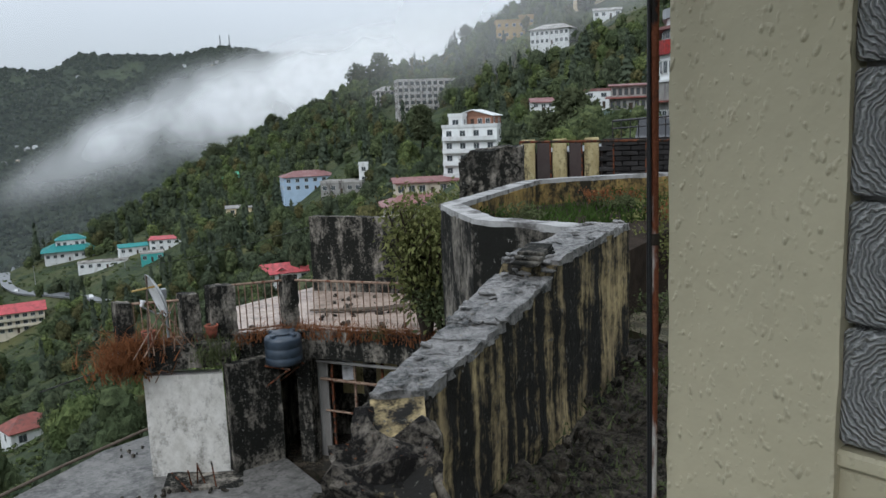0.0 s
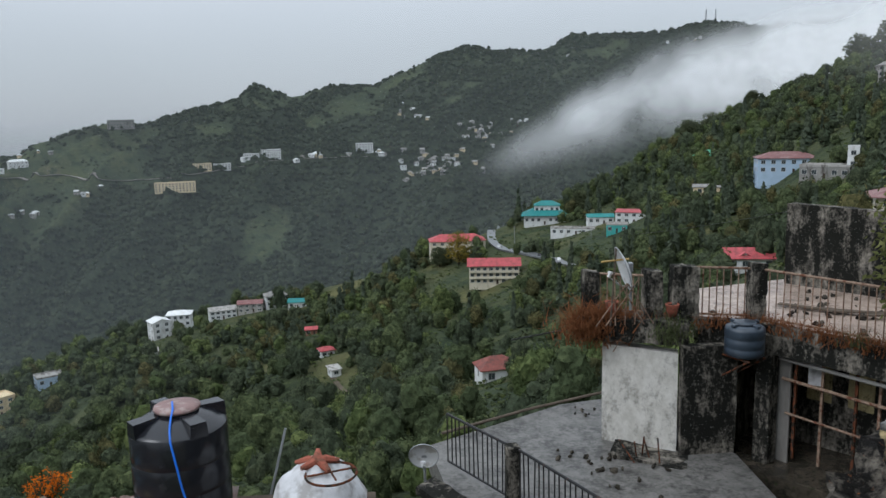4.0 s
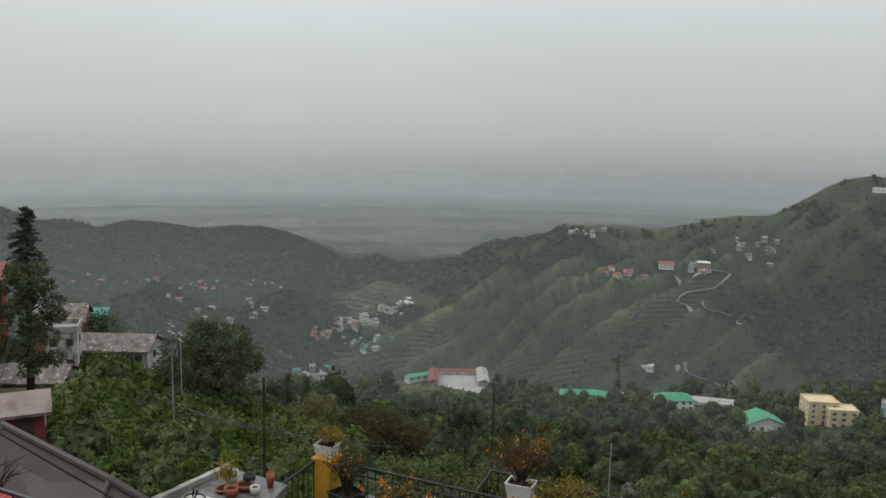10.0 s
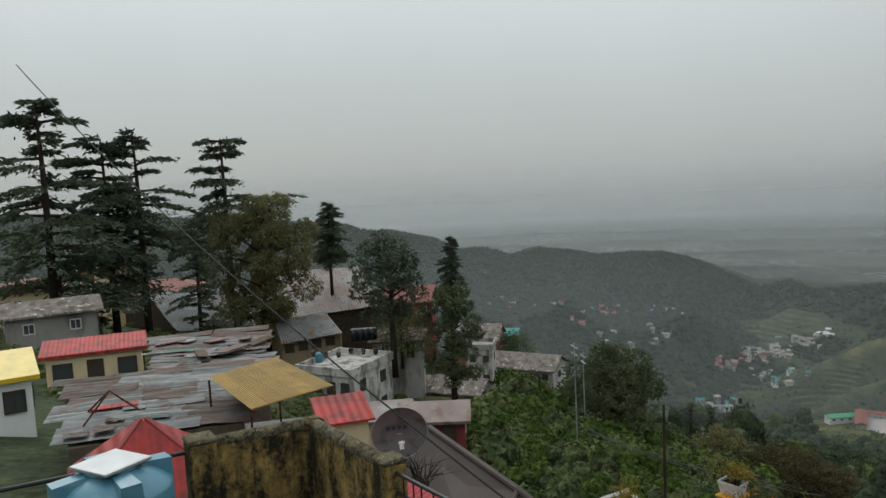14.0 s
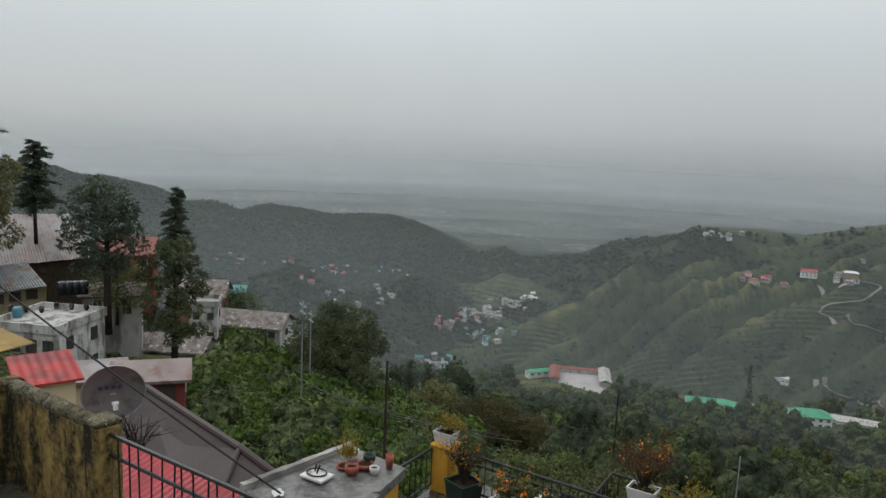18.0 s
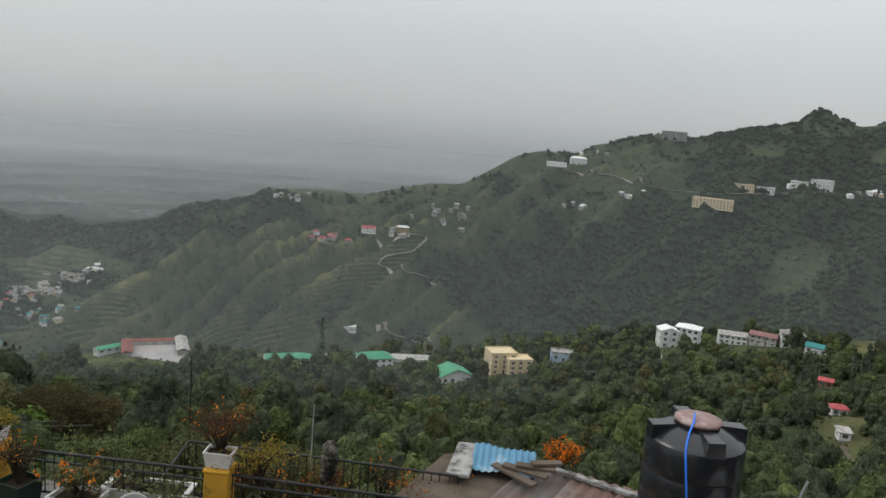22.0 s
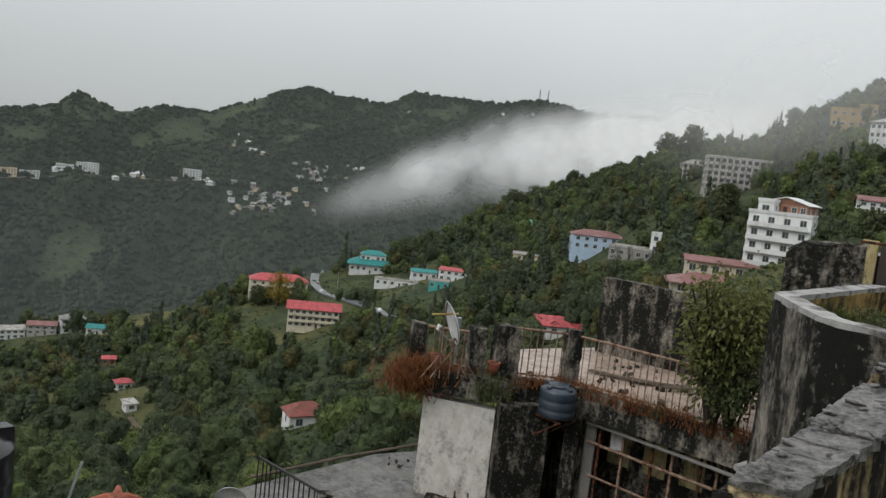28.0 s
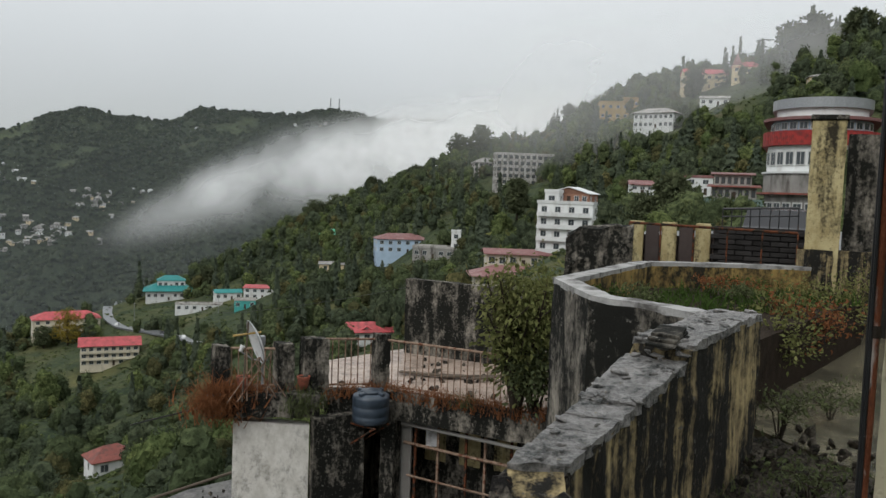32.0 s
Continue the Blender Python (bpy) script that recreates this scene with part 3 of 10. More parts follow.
    "wall_cream": mat("house_cream", (0.56, 0.46, 0.30), 0.85, 0.1, 0.4, 0.05, stain=(0.38, 0.31, 0.2), s_scale=0.5, streak=0.3, s_lo=0.55, s_hi=0.72, rand=0.12),
    "wall_grey": mat("house_grey", (0.30, 0.29, 0.27), 0.85, 0.2, 0.4, 0.05, stain=(0.12, 0.11, 0.10), s_scale=0.6, streak=0.3, s_lo=0.5, s_hi=0.66, rand=0.25),
    "wall_brick": mat("house_bare_brick", (0.24, 0.13, 0.09), 0.9, 0.25, 0.6, 0.05, rand=0.2),
    "wall_blue": mat("house_pale_blue", (0.33, 0.42, 0.52), 0.85, 0.1, 0.4, 0.05),
    "wall_yellow": mat("house_ochre", (0.27, 0.19, 0.085), 0.85, 0.15, 0.4, 0.05),
    "wall_teal": mat("house_teal", (0.08, 0.36, 0.33), 0.8, 0.15, 0.4, 0.05),
    "wall_maroon": mat("house_maroon", (0.20, 0.05, 0.05), 0.8, 0.2, 0.6, 0.05),
    "pane": glass_mat("window_glass"),
    "frame_white": mat("white_window_frame", (0.5, 0.5, 0.48), 0.6, 0.1, 2.0, 0.0),
    "frame_dark": mat("dark_window_frame", (0.06, 0.045, 0.035), 0.7, 0.2, 2.0, 0.0),
    "wood": mat("grey_timber", (0.10, 0.08, 0.062), 0.85, 0.35, 3.0, 0.3),
    "bark": mat("dark_bark", (0.035, 0.028, 0.022), 0.95, 0.4, 4.0, 0.6, rand=0.2),
    "pillar_yellow": mat("yellow_ochre_pillar", (0.46, 0.25, 0.035), 0.8, 0.2, 3.0, 0.3, stain=(0.12, 0.075, 0.03), s_scale=4.0, s_lo=0.58, s_hi=0.70),
    "pot_white": mat("white_plastic_planter", (0.50, 0.49, 0.47), 0.6, 0.12, 6.0, 0.08, stain=(0.25, 0.21, 0.16), s_scale=6.0, s_lo=0.58, s_hi=0.7),
    "pot_dark": mat("dark_green_pot", (0.015, 0.03, 0.025), 0.5, 0.2, 6.0, 0.1),
    "terracotta": mat("terracotta", (0.27, 0.09, 0.06), 0.8, 0.25, 8.0, 0.2, stain=(0.12, 0.06, 0.04), s_scale=9.0),
    "soil": mat("wet_soil", (0.03, 0.022, 0.016), 0.9, 0.4, 10.0, 0.6),
    "sack": mat("white_sacking", (0.55, 0.55, 0.56), 0.7, 0.15, 5.0, 0.5, stain=(0.34, 0.33, 0.32), s_scale=4.0),
    "road": mat("wet_asphalt", (0.12, 0.125, 0.13), 0.35, 0.2, 0.3, 0.05),
    "track": mat("pale_hill_road", (0.23, 0.21, 0.185), 0.85, 0.25, 0.05, 0.05),
    "earth_path": mat("brown_earth_path", (0.095, 0.08, 0.06), 0.9, 0.3, 0.5, 0.2),
    "court": mat("pale_courtyard", (0.25, 0.24, 0.235), 0.6, 0.2, 0.1, 0.02, stain=(0.26, 0.22, 0.2), s_scale=0.12),
    "tarp": mat("yellow_tarpaulin", (0.50, 0.36, 0.02), 0.4, 0.2, 2.0, 0.3),
    "steel": mat("galvanised_steel", (0.32, 0.33, 0.34), 0.4, 0.15, 5.0, 0.05, metal=0.5),
    "brick_dark": mat("black_wet_brick", (0.03, 0.028, 0.027), 0.7, 0.4, 5.0, 0.4, rand=0.3),
    "car": mat("black_car_paint", (0.012, 0.012, 0.014), 0.2, 0.1, 3.0, 0.0),
    "car_white": mat("white_car_paint", (0.6, 0.6, 0.6), 0.25, 0.1, 3.0, 0.0, rand=0.2),
    "wall_dirty": mat("stained_house_plaster", (0.44, 0.425, 0.40), 0.85, 0.2, 0.7, 0.1, stain=(0.16, 0.15, 0.135), s_scale=0.9, streak=0.35, s_lo=0.47, s_hi=0.62, stain2=(0.10, 0.095, 0.085), s2_scale=2.2, s2_lo=0.58, s2_hi=0.68, rand=0.12),
    "wall_pale": mat("house_pale_cream", (0.56, 0.51, 0.40), 0.85, 0.1, 0.4, 0.05, stain=(0.36, 0.32, 0.25), s_scale=0.5, streak=0.3, s_lo=0.55, s_hi=0.72),
    "panel_cream": mould_mat("rain_streaked_cream_plaster", (0.43, 0.365, 0.20), (0.31, 0.25, 0.125), (0.035, 0.03, 0.02), 0.49, 0.58, 6.0, 0.12, (0.14, 0.12, 0.07)),
    "tile_red": mat("dull_red_roof", (0.20, 0.062, 0.048), 0.6, 0.25, 0.6, 0.1, stain=(0.12, 0.05, 0.04), s_scale=0.8),
    "tin_dark": mat("dark_wet_tin", (0.07, 0.068, 0.066), 0.45, 0.4, 1.2, 0.1, metal=0.2, stain=(0.12, 0.06, 0.04), s_scale=1.4, rand=0.35),
    "net_green": mat("dull_green_roof", (0.055, 0.085, 0.07), 0.7, 0.3, 0.8, 0.1),
    "leaf_shrub": leaf_mat("leaves_shrub", (0.085, 0.105, 0.036), (0.225, 0.205, 0.085)),
    "leaf_dark": leaf_mat("leaves_dark", (0.056, 0.070, 0.040), (0.118, 0.132, 0.070)),
    "leaf_mid": leaf_mat("leaves_mid", (0.063, 0.079, 0.040), (0.136, 0.150, 0.066)),
    "leaf_light": leaf_mat("leaves_light", (0.078, 0.102, 0.038), (0.170, 0.190, 0.068)),
    "leaf_dome": leaf_mat("leaves_olive_dome", (0.085, 0.088, 0.042), (0.200, 0.185, 0.088)),
    "leaf_russet": leaf_mat("leaves_russet", (0.060, 0.056, 0.030), (0.120, 0.100, 0.050)),
    "leaf_olive": leaf_mat("leaves_olive", (0.055, 0.062, 0.032), (0.135, 0.125, 0.055)),
    "leaf_conifer": leaf_mat("needles", (0.046, 0.060, 0.044), (0.105, 0.125, 0.082), 0.2),
    "leaf_far": leaf_mat("far_woods", (0.040, 0.052, 0.034), (0.062, 0.074, 0.042), 0.15, 0.16),
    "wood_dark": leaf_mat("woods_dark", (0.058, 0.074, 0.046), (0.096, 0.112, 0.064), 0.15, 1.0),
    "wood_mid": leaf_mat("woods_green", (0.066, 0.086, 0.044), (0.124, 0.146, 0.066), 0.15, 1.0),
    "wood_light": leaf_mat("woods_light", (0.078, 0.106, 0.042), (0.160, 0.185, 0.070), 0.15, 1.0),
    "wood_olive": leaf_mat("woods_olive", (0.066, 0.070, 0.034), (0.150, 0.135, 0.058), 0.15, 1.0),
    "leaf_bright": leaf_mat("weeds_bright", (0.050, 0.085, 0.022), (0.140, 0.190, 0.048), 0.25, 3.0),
    "leaf_gold": leaf_mat("leaves_gold", (0.13, 0.105, 0.025), (0.27, 0.205, 0.045)),
    "petal_orange": leaf_mat("marigold_petals", (0.55, 0.13, 0.01), (0.75, 0.25, 0.03)),
    "stem_red": leaf_mat("russet_stems", (0.065, 0.036, 0.020), (0.17, 0.072, 0.030)),
    "rust_grass": leaf_mat("rust_red_dry_growth", (0.120, 0.050, 0.024), (0.285, 0.125, 0.055)),
}


def dripped(key, scale):
    """Raised drips and lumps under a coat of paint."""
    m = M[key]
    n, l = m.node_tree.nodes, m.node_tree.links
    geo, mp, vor, mask, rng, mul, bp = (n.new("ShaderNode" + k) for k in ("NewGeometry", "Mapping", "TexVoronoi", "TexNoise", "MapRange", "Math", "Bump"))
    mp.inputs["Scale"].default_value = (1.0, 1.0, 0.55)
    vor.feature, vor.inputs["Scale"].default_value = "SMOOTH_F1", scale
    mask.inputs["Scale"].default_value, mask.inputs["Detail"].default_value = scale * 0.45, 2.0
    rng.inputs["From Min"].default_value, rng.inputs["From Max"].default_value = 0.40, 0.12
    mul.operation = "MULTIPLY"
    pick_ = n.new("ShaderNodeMapRange")
    pick_.inputs["From Min"].default_value, pick_.inputs["From Max"].default_value = 0.46, 0.66
    bp.inputs["Strength"].default_value, bp.inputs["Distance"].default_value = 0.75, 0.006
    l.new(geo.outputs["Position"], mp.inputs["Vector"])
    l.new(mp.outputs[0], vor.inputs["Vector"])
    l.new(geo.outputs["Position"], mask.inputs["Vector"])
    l.new(mask.outputs["Fac"], pick_.inputs["Value"])
    l.new(vor.outputs["Distance"], rng.inputs["Value"])
    l.new(rng.outputs[0], mul.inputs[0])
    l.new(pick_.outputs[0], mul.inputs[1])
    l.new(mul.outputs[0], bp.inputs["Height"])
    b = n["Principled BSDF"]
    l.new(b.inputs["Normal"].links[0].from_socket, bp.inputs["Normal"])
    l.new(bp.outputs[0], b.inputs["Normal"])


dripped("cream_paint", 88.0)


def ribbed(key, scale):
    """Pressed ribs along the sheets of a roof: a relief in the material, across the roof's own x."""
    m = M[key]
    n, l = m.node_tree.nodes, m.node_tree.links
    tc, wave, bp = n.new("ShaderNodeTexCoord"), n.new("ShaderNodeTexWave"), n.new("ShaderNodeBump")
    wave.inputs["Scale"].default_value, wave.inputs["Distortion"].default_value = scale, 0.15
    bp.inputs["Strength"].default_value, bp.inputs["Distance"].default_value = 0.8, 0.04
    l.new(tc.outputs["Object"], wave.inputs["Vector"])
    l.new(wave.outputs["Fac"], bp.inputs["Height"])
    b = n["Principled BSDF"]
    if b.inputs["Normal"].links:
        l.new(b.inputs["Normal"].links[0].from_socket, bp.inputs["Normal"])
    l.new(bp.outputs[0], b.inputs["Normal"])


for key_ in ("tin_red", "tile_red", "tin_maroon", "slate_roof", "net_green", "tin_teal", "tin_green"):
    ribbed(key_, 1.3)


# ---- mesh helpers ----
class Geo:
    """Vertices and faces gathered for one mesh."""

    def __init__(self):
        self.v, self.f = [], []

    def add(self, verts, faces):
        k = len(self.v)
        self.v.extend(tuple(map(float, p)) for p in verts)
        self.f.extend(tuple(k + i for i in f) for f in faces)
        return self

    def box(self, cx, cy, cz, sx, sy, sz, rz=0.0, c=0.0):
        """A box about its centre, turned by rz degrees, with chamfered edges of c."""
        hx, hy, hz = sx / 2, sy / 2, sz / 2
        ca, sn = math.cos(radians(rz)), math.sin(radians(rz))
        put = lambda p: (cx + p[0] * ca - p[1] * sn, cy + p[0] * sn + p[1] * ca, cz + p[2])  # noqa: E731
        if c <= 0:
            v = [(x, y, z) for x in (-hx, hx) for y in (-hy, hy) for z in (-hz, hz)]
            return self.add(map(put, v), [(0, 1, 3, 2), (4, 6, 7, 5), (0, 4, 5, 1), (2, 3, 7, 6), (0, 2, 6, 4), (1, 5, 7, 3)])
        h, key, v = (hx, hy, hz), {}, []
        for s in [(x, y, z) for x in (-1, 1) for y in (-1, 1) for z in (-1, 1)]:
            for a in range(3):
                key[s, a] = len(v)
                v.append([s[i] * (h[i] if i == a else h[i] - c) for i in range(3)])
        f = []
        for a in range(3):
            b, d = (a + 1) % 3, (a + 2) % 3
            for sg in (-1, 1):
                q = []
                for sb, sd in ((-1, -1), (1, -1), (1, 1), (-1, 1)):
                    s = [0, 0, 0]
                    s[a], s[b], s[d] = sg, sb, sd
                    q.append(key[tuple(s), a])
                f.append(q if sg > 0 else q[::-1])
            for sb in (-1, 1):
                for sd in (-1, 1):
                    s0, s1 = [0, 0, 0], [0, 0, 0]
                    s0[a], s0[b], s0[d] = -1, sb, sd
                    s1[a], s1[b], s1[d] = 1, sb, sd
                    s0, s1 = tuple(s0), tuple(s1)
                    q = [key[s0, b], key[s1, b], key[s1, d], key[s0, d]]
                    f.append(q if sb * sd > 0 else q[::-1])
        for s in [(x, y, z) for x in (-1, 1) for y in (-1, 1) for z in (-1, 1)]:
            q = [key[s, 0], key[s, 1], key[s, 2]]
            f.append(q if s[0] * s[1] * s[2] > 0 else q[::-1])
        return self.add(map(put, v), f)

    def tube(self, pts, radii, n=8, cap=True):
        """A tapered tube along points."""
        pts = [Vector(p) for p in pts]
        if not hasattr(radii, "__len__"):
            radii = [radii] * len(pts)
        k, side = len(self.v), None
        for i, p in enumerate(pts):
            d = (pts[min(i + 1, len(pts) - 1)] - pts[max(i - 1, 0)]).normalized()
            ref = side if side is not None and abs(side.dot(d)) < 0.95 else (Vector((1, 0, 0)) if abs(d.x) < 0.8 else Vector((0, 1, 0)))
            side = (ref - d * ref.dot(d)).normalized()
            up = d.cross(side)
            for j in range(n):
                a = 2 * math.pi * j / n
                self.v.append(tuple(p + (side * math.cos(a) + up * math.sin(a)) * radii[i]))
        for i in range(len(pts) - 1):
            for j in range(n):
                a, b = k + i * n + j, k + i * n + (j + 1) % n
                self.f.append((a, b, b + n, a + n))
        if cap:
            self.f.append(tuple(range(k + n - 1, k - 1, -1)))
            self.f.append(tuple(range(k + (len(pts) - 1) * n, k + len(pts) * n)))
        return self

    def lathe(self, profile, cx=0, cy=0, n=32):
        """A turned form from (radius, z) pairs, bottom to top."""
        k = len(self.v)
        for r, z in profile:
            for j in range(n):
                a = 2 * math.pi * j / n
                self.v.append((cx + r * math.cos(a), cy + r * math.sin(a), z))
        for i in range(len(profile) - 1):
            for j in range(n):
                a, b = k + i * n + j, k + i * n + (j + 1) % n
                self.f.append((a, b, b + n, a + n))
        self.f.append(tuple(range(k + n - 1, k - 1, -1)))
        self.f.append(tuple(range(k + (len(profile) - 1) * n, k + len(profile) * n)))
        return self

    def prism(self, ring, z0, z1):
        """A plan polygon (anticlockwise) raised from z0 to z1; either may be a list, corner by corner."""
        n = len(ring)
        lo = z0 if hasattr(z0, "__len__") else [z0] * n
        hi = z1 if hasattr(z1, "__len__") else [z1] * n
        v = [(x, y, lo[i]) for i, (x, y) in enumerate(ring)] + [(x, y, hi[i]) for i, (x, y) in enumerate(ring)]
        f = [tuple(range(n - 1, -1, -1)), tuple(range(n, 2 * n))] + [(i, (i + 1) % n, n + (i + 1) % n, n + i) for i in range(n)]
        return self.add(v, f)

    def grid(self, fn, nu, nv):
        """A sheet of fn(u, v), u and v from 0 to 1."""
        v = [fn(i / nu, j / nv) for j in range(nv + 1) for i in range(nu + 1)]
        w = nu + 1
        return self.add(v, [(j * w + i, j * w + i + 1, (j + 1) * w + i + 1, (j + 1) * w + i) for j in range(nv) for i in range(nu)])


def raw_mesh(name, verts, faces_flat, corners, mtl, smooth=False, **marks):
    """A mesh straight from arrays; every face has the same number of corners. marks: values kept on the vertices, by name."""
    me = bpy.data.meshes.new(name)
    verts = np.asarray(verts, np.float32).reshape(-1, 3)
    loops = np.asarray(faces_flat, np.int32).ravel()
    me.vertices.add(len(verts))
    me.vertices.foreach_set("co", verts.ravel())
    me.loops.add(len(loops))
    me.loops.foreach_set("vertex_index", loops)
    me.polygons.add(len(loops) // corners)
    me.polygons.foreach_set("loop_start", np.arange(0, len(loops), corners, dtype=np.int32))
    if smooth:
        me.polygons.foreach_set("use_smooth", np.ones(len(loops) // corners, bool))
    me.update(calc_edges=True)
    me.validate()
    for key, values in marks.items():
        me.attributes.new(key, "FLOAT", "POINT").data.foreach_set("value", np.asarray(values, np.float32).ravel())
    me.materials.append(mtl)
    return me


def mesh_of(name, geo, mtl, smooth=False):
    me = bpy.data.meshes.new(name)
    me.from_pydata(geo.v, [], geo.f)
    me.materials.append(mtl)
    if smooth:
        me.polygons.foreach_set("use_smooth", [True] * len(me.polygons))
    me.update()
    return me


def part(name, geo, material, parent, label="", smooth=False, at=None):
    """One mesh object under a thing or a part (or top-level, with no parent). geo may be a ready mesh."""
    me = geo if isinstance(geo, bpy.types.Mesh) else mesh_of(name, geo, M[material] if isinstance(material, str) else material, smooth)
    ob = new(name, me)
    ob.parent = parent
    if at is not None:
        ob.matrix_basis = at
    return tagged(ob, label)


DATUM = Vector((0, 0, 0))   # shift of the part of the place being built


def thing(name, x, y, z, rz=0.0, label="", category="", group="", kind=""):
    ob = new(name)
    ob.empty_display_size = 0.2
    ob.matrix_basis = pose(x + DATUM.x, y + DATUM.y, z + DATUM.z, 0, 0, rz)
    return tagged(ob, label, category, group, kind)


def spot(az, el, r):
    """A place by bearing, slope and level distance from the terrace."""
    a = radians(az)
    return -math.sin(a) * r, math.cos(a) * r, r * math.tan(radians(el))


def rough(geo, amp, size, seed=0):
    """Unevenness in the geometry itself."""
    geo.v = [tuple(Vector(p) + amp * noise.noise_vector(Vector(p) / size + Vector((seed * 7.3, 0, 0)))) for p in geo.v]
    return geo


def slab_grid(ring_l, ring_r, tops, bottom, seg=0.06):
    """A wall between two plan lines with its own top levels, cut finely enough to take unevenness."""
    g = Geo()
    n = len(ring_l)
    us = []
    for i in range(n - 1):
        k = max(2, int((Vector(ring_l[i + 1]) - Vector(ring_l[i])).length / seg))
        us += [(i, j / k) for j in range(k)]
    us.append((n - 2, 1.0))
    section = []
    for i, t in us:
        l, r = Vector(ring_l[i]).lerp(Vector(ring_l[i + 1]), t), Vector(ring_r[i]).lerp(Vector(ring_r[i + 1]), t)
        z = tops[i] + (tops[i + 1] - tops[i]) * t
        h = z - bottom
        kz = max(3, int(h / seg))
        kw = max(3, int((l - r).length / seg))
        ring = [(l.x, l.y, bottom + h * q / kz) for q in range(kz)] + [(*l.lerp(r, q / kw), z) for q in range(kw)] + [(r.x, r.y, z - h * q / kz) for q in range(kz + 1)]
        section.append(ring)
    m = min(len(s) for s in section)
    section = [[s[int(round(q * (len(s) - 1) / (m - 1)))] for q in range(m)] for s in section]
    v = [p for s in section for p in s]
    f = [(i * m + j, (i + 1) * m + j, (i + 1) * m + j + 1, i * m + j + 1) for i in range(len(section) - 1) for j in range(m - 1)]
    f += [tuple(range(m - 1, -1, -1)), tuple(range((len(section) - 1) * m, len(section) * m))]
    return g.add(v, f)


def corrugated(w, l, pitch, amp, thick=0.006, bow=0.0, seed=0):
    """A corrugated sheet w wide, l long (along y), waves across x."""
    nu = max(4, int(w / pitch * 4))
    g = Geo()
    z = lambda u, v: amp * math.sin(2 * math.pi * u * w / pitch) + bow * noise.noise(Vector((u * 3, v * 3, seed)))  # noqa: E731
    g.grid(lambda u, v: ((u - 0.5) * w, (v - 0.5) * l, z(u, v)), nu, 4)
    g.grid(lambda u, v: ((0.5 - u) * w, (v - 0.5) * l, z(1 - u, v) - thick), nu, 4)
    return g


def railing(name, p0, p1, h, label, gap=0.12, bar=0.016, rail=0.03, mtl="iron_black", base=0.08, mid=False, group=""):
    """A railing between two points of its top edge: top rail, bottom rail, each bar."""
    a, b = Vector(p0), Vector(p1)
    run = b - a
    t = thing(name, a.x, a.y, a.z - h, math.degrees(math.atan2(run.y, run.x)), label, "railing", group)
    flat = math.hypot(run.x, run.y)
    dz = run.z
    part("top_rail", Geo().tube([(0, 0, h), (flat / 2, 0, h + dz / 2), (flat, 0, h + dz)], rail / 2 * 1.2, 8), mtl, t)
    part("bottom_rail", Geo().tube([(0, 0, base), (flat, 0, base + dz)], rail / 2, 6), mtl, t)
    if mid:
        part("middle_rail", Geo().tube([(0, 0, h * 0.8), (flat, 0, h * 0.8 + dz)], rail / 2, 6), mtl, t)
    n = max(2, int(flat / gap))
    me = mesh_of("baluster", Geo().tube([(0, 0, base), (0, 0, h)], bar / 2 * 1.15, 6), M[mtl])
    for i in range(n + 1):
        part("baluster", me, mtl, t, at=pose(flat * i / n, 0, dz * i / n, random.uniform(-1, 1), random.uniform(-1, 1), 0))
    return t

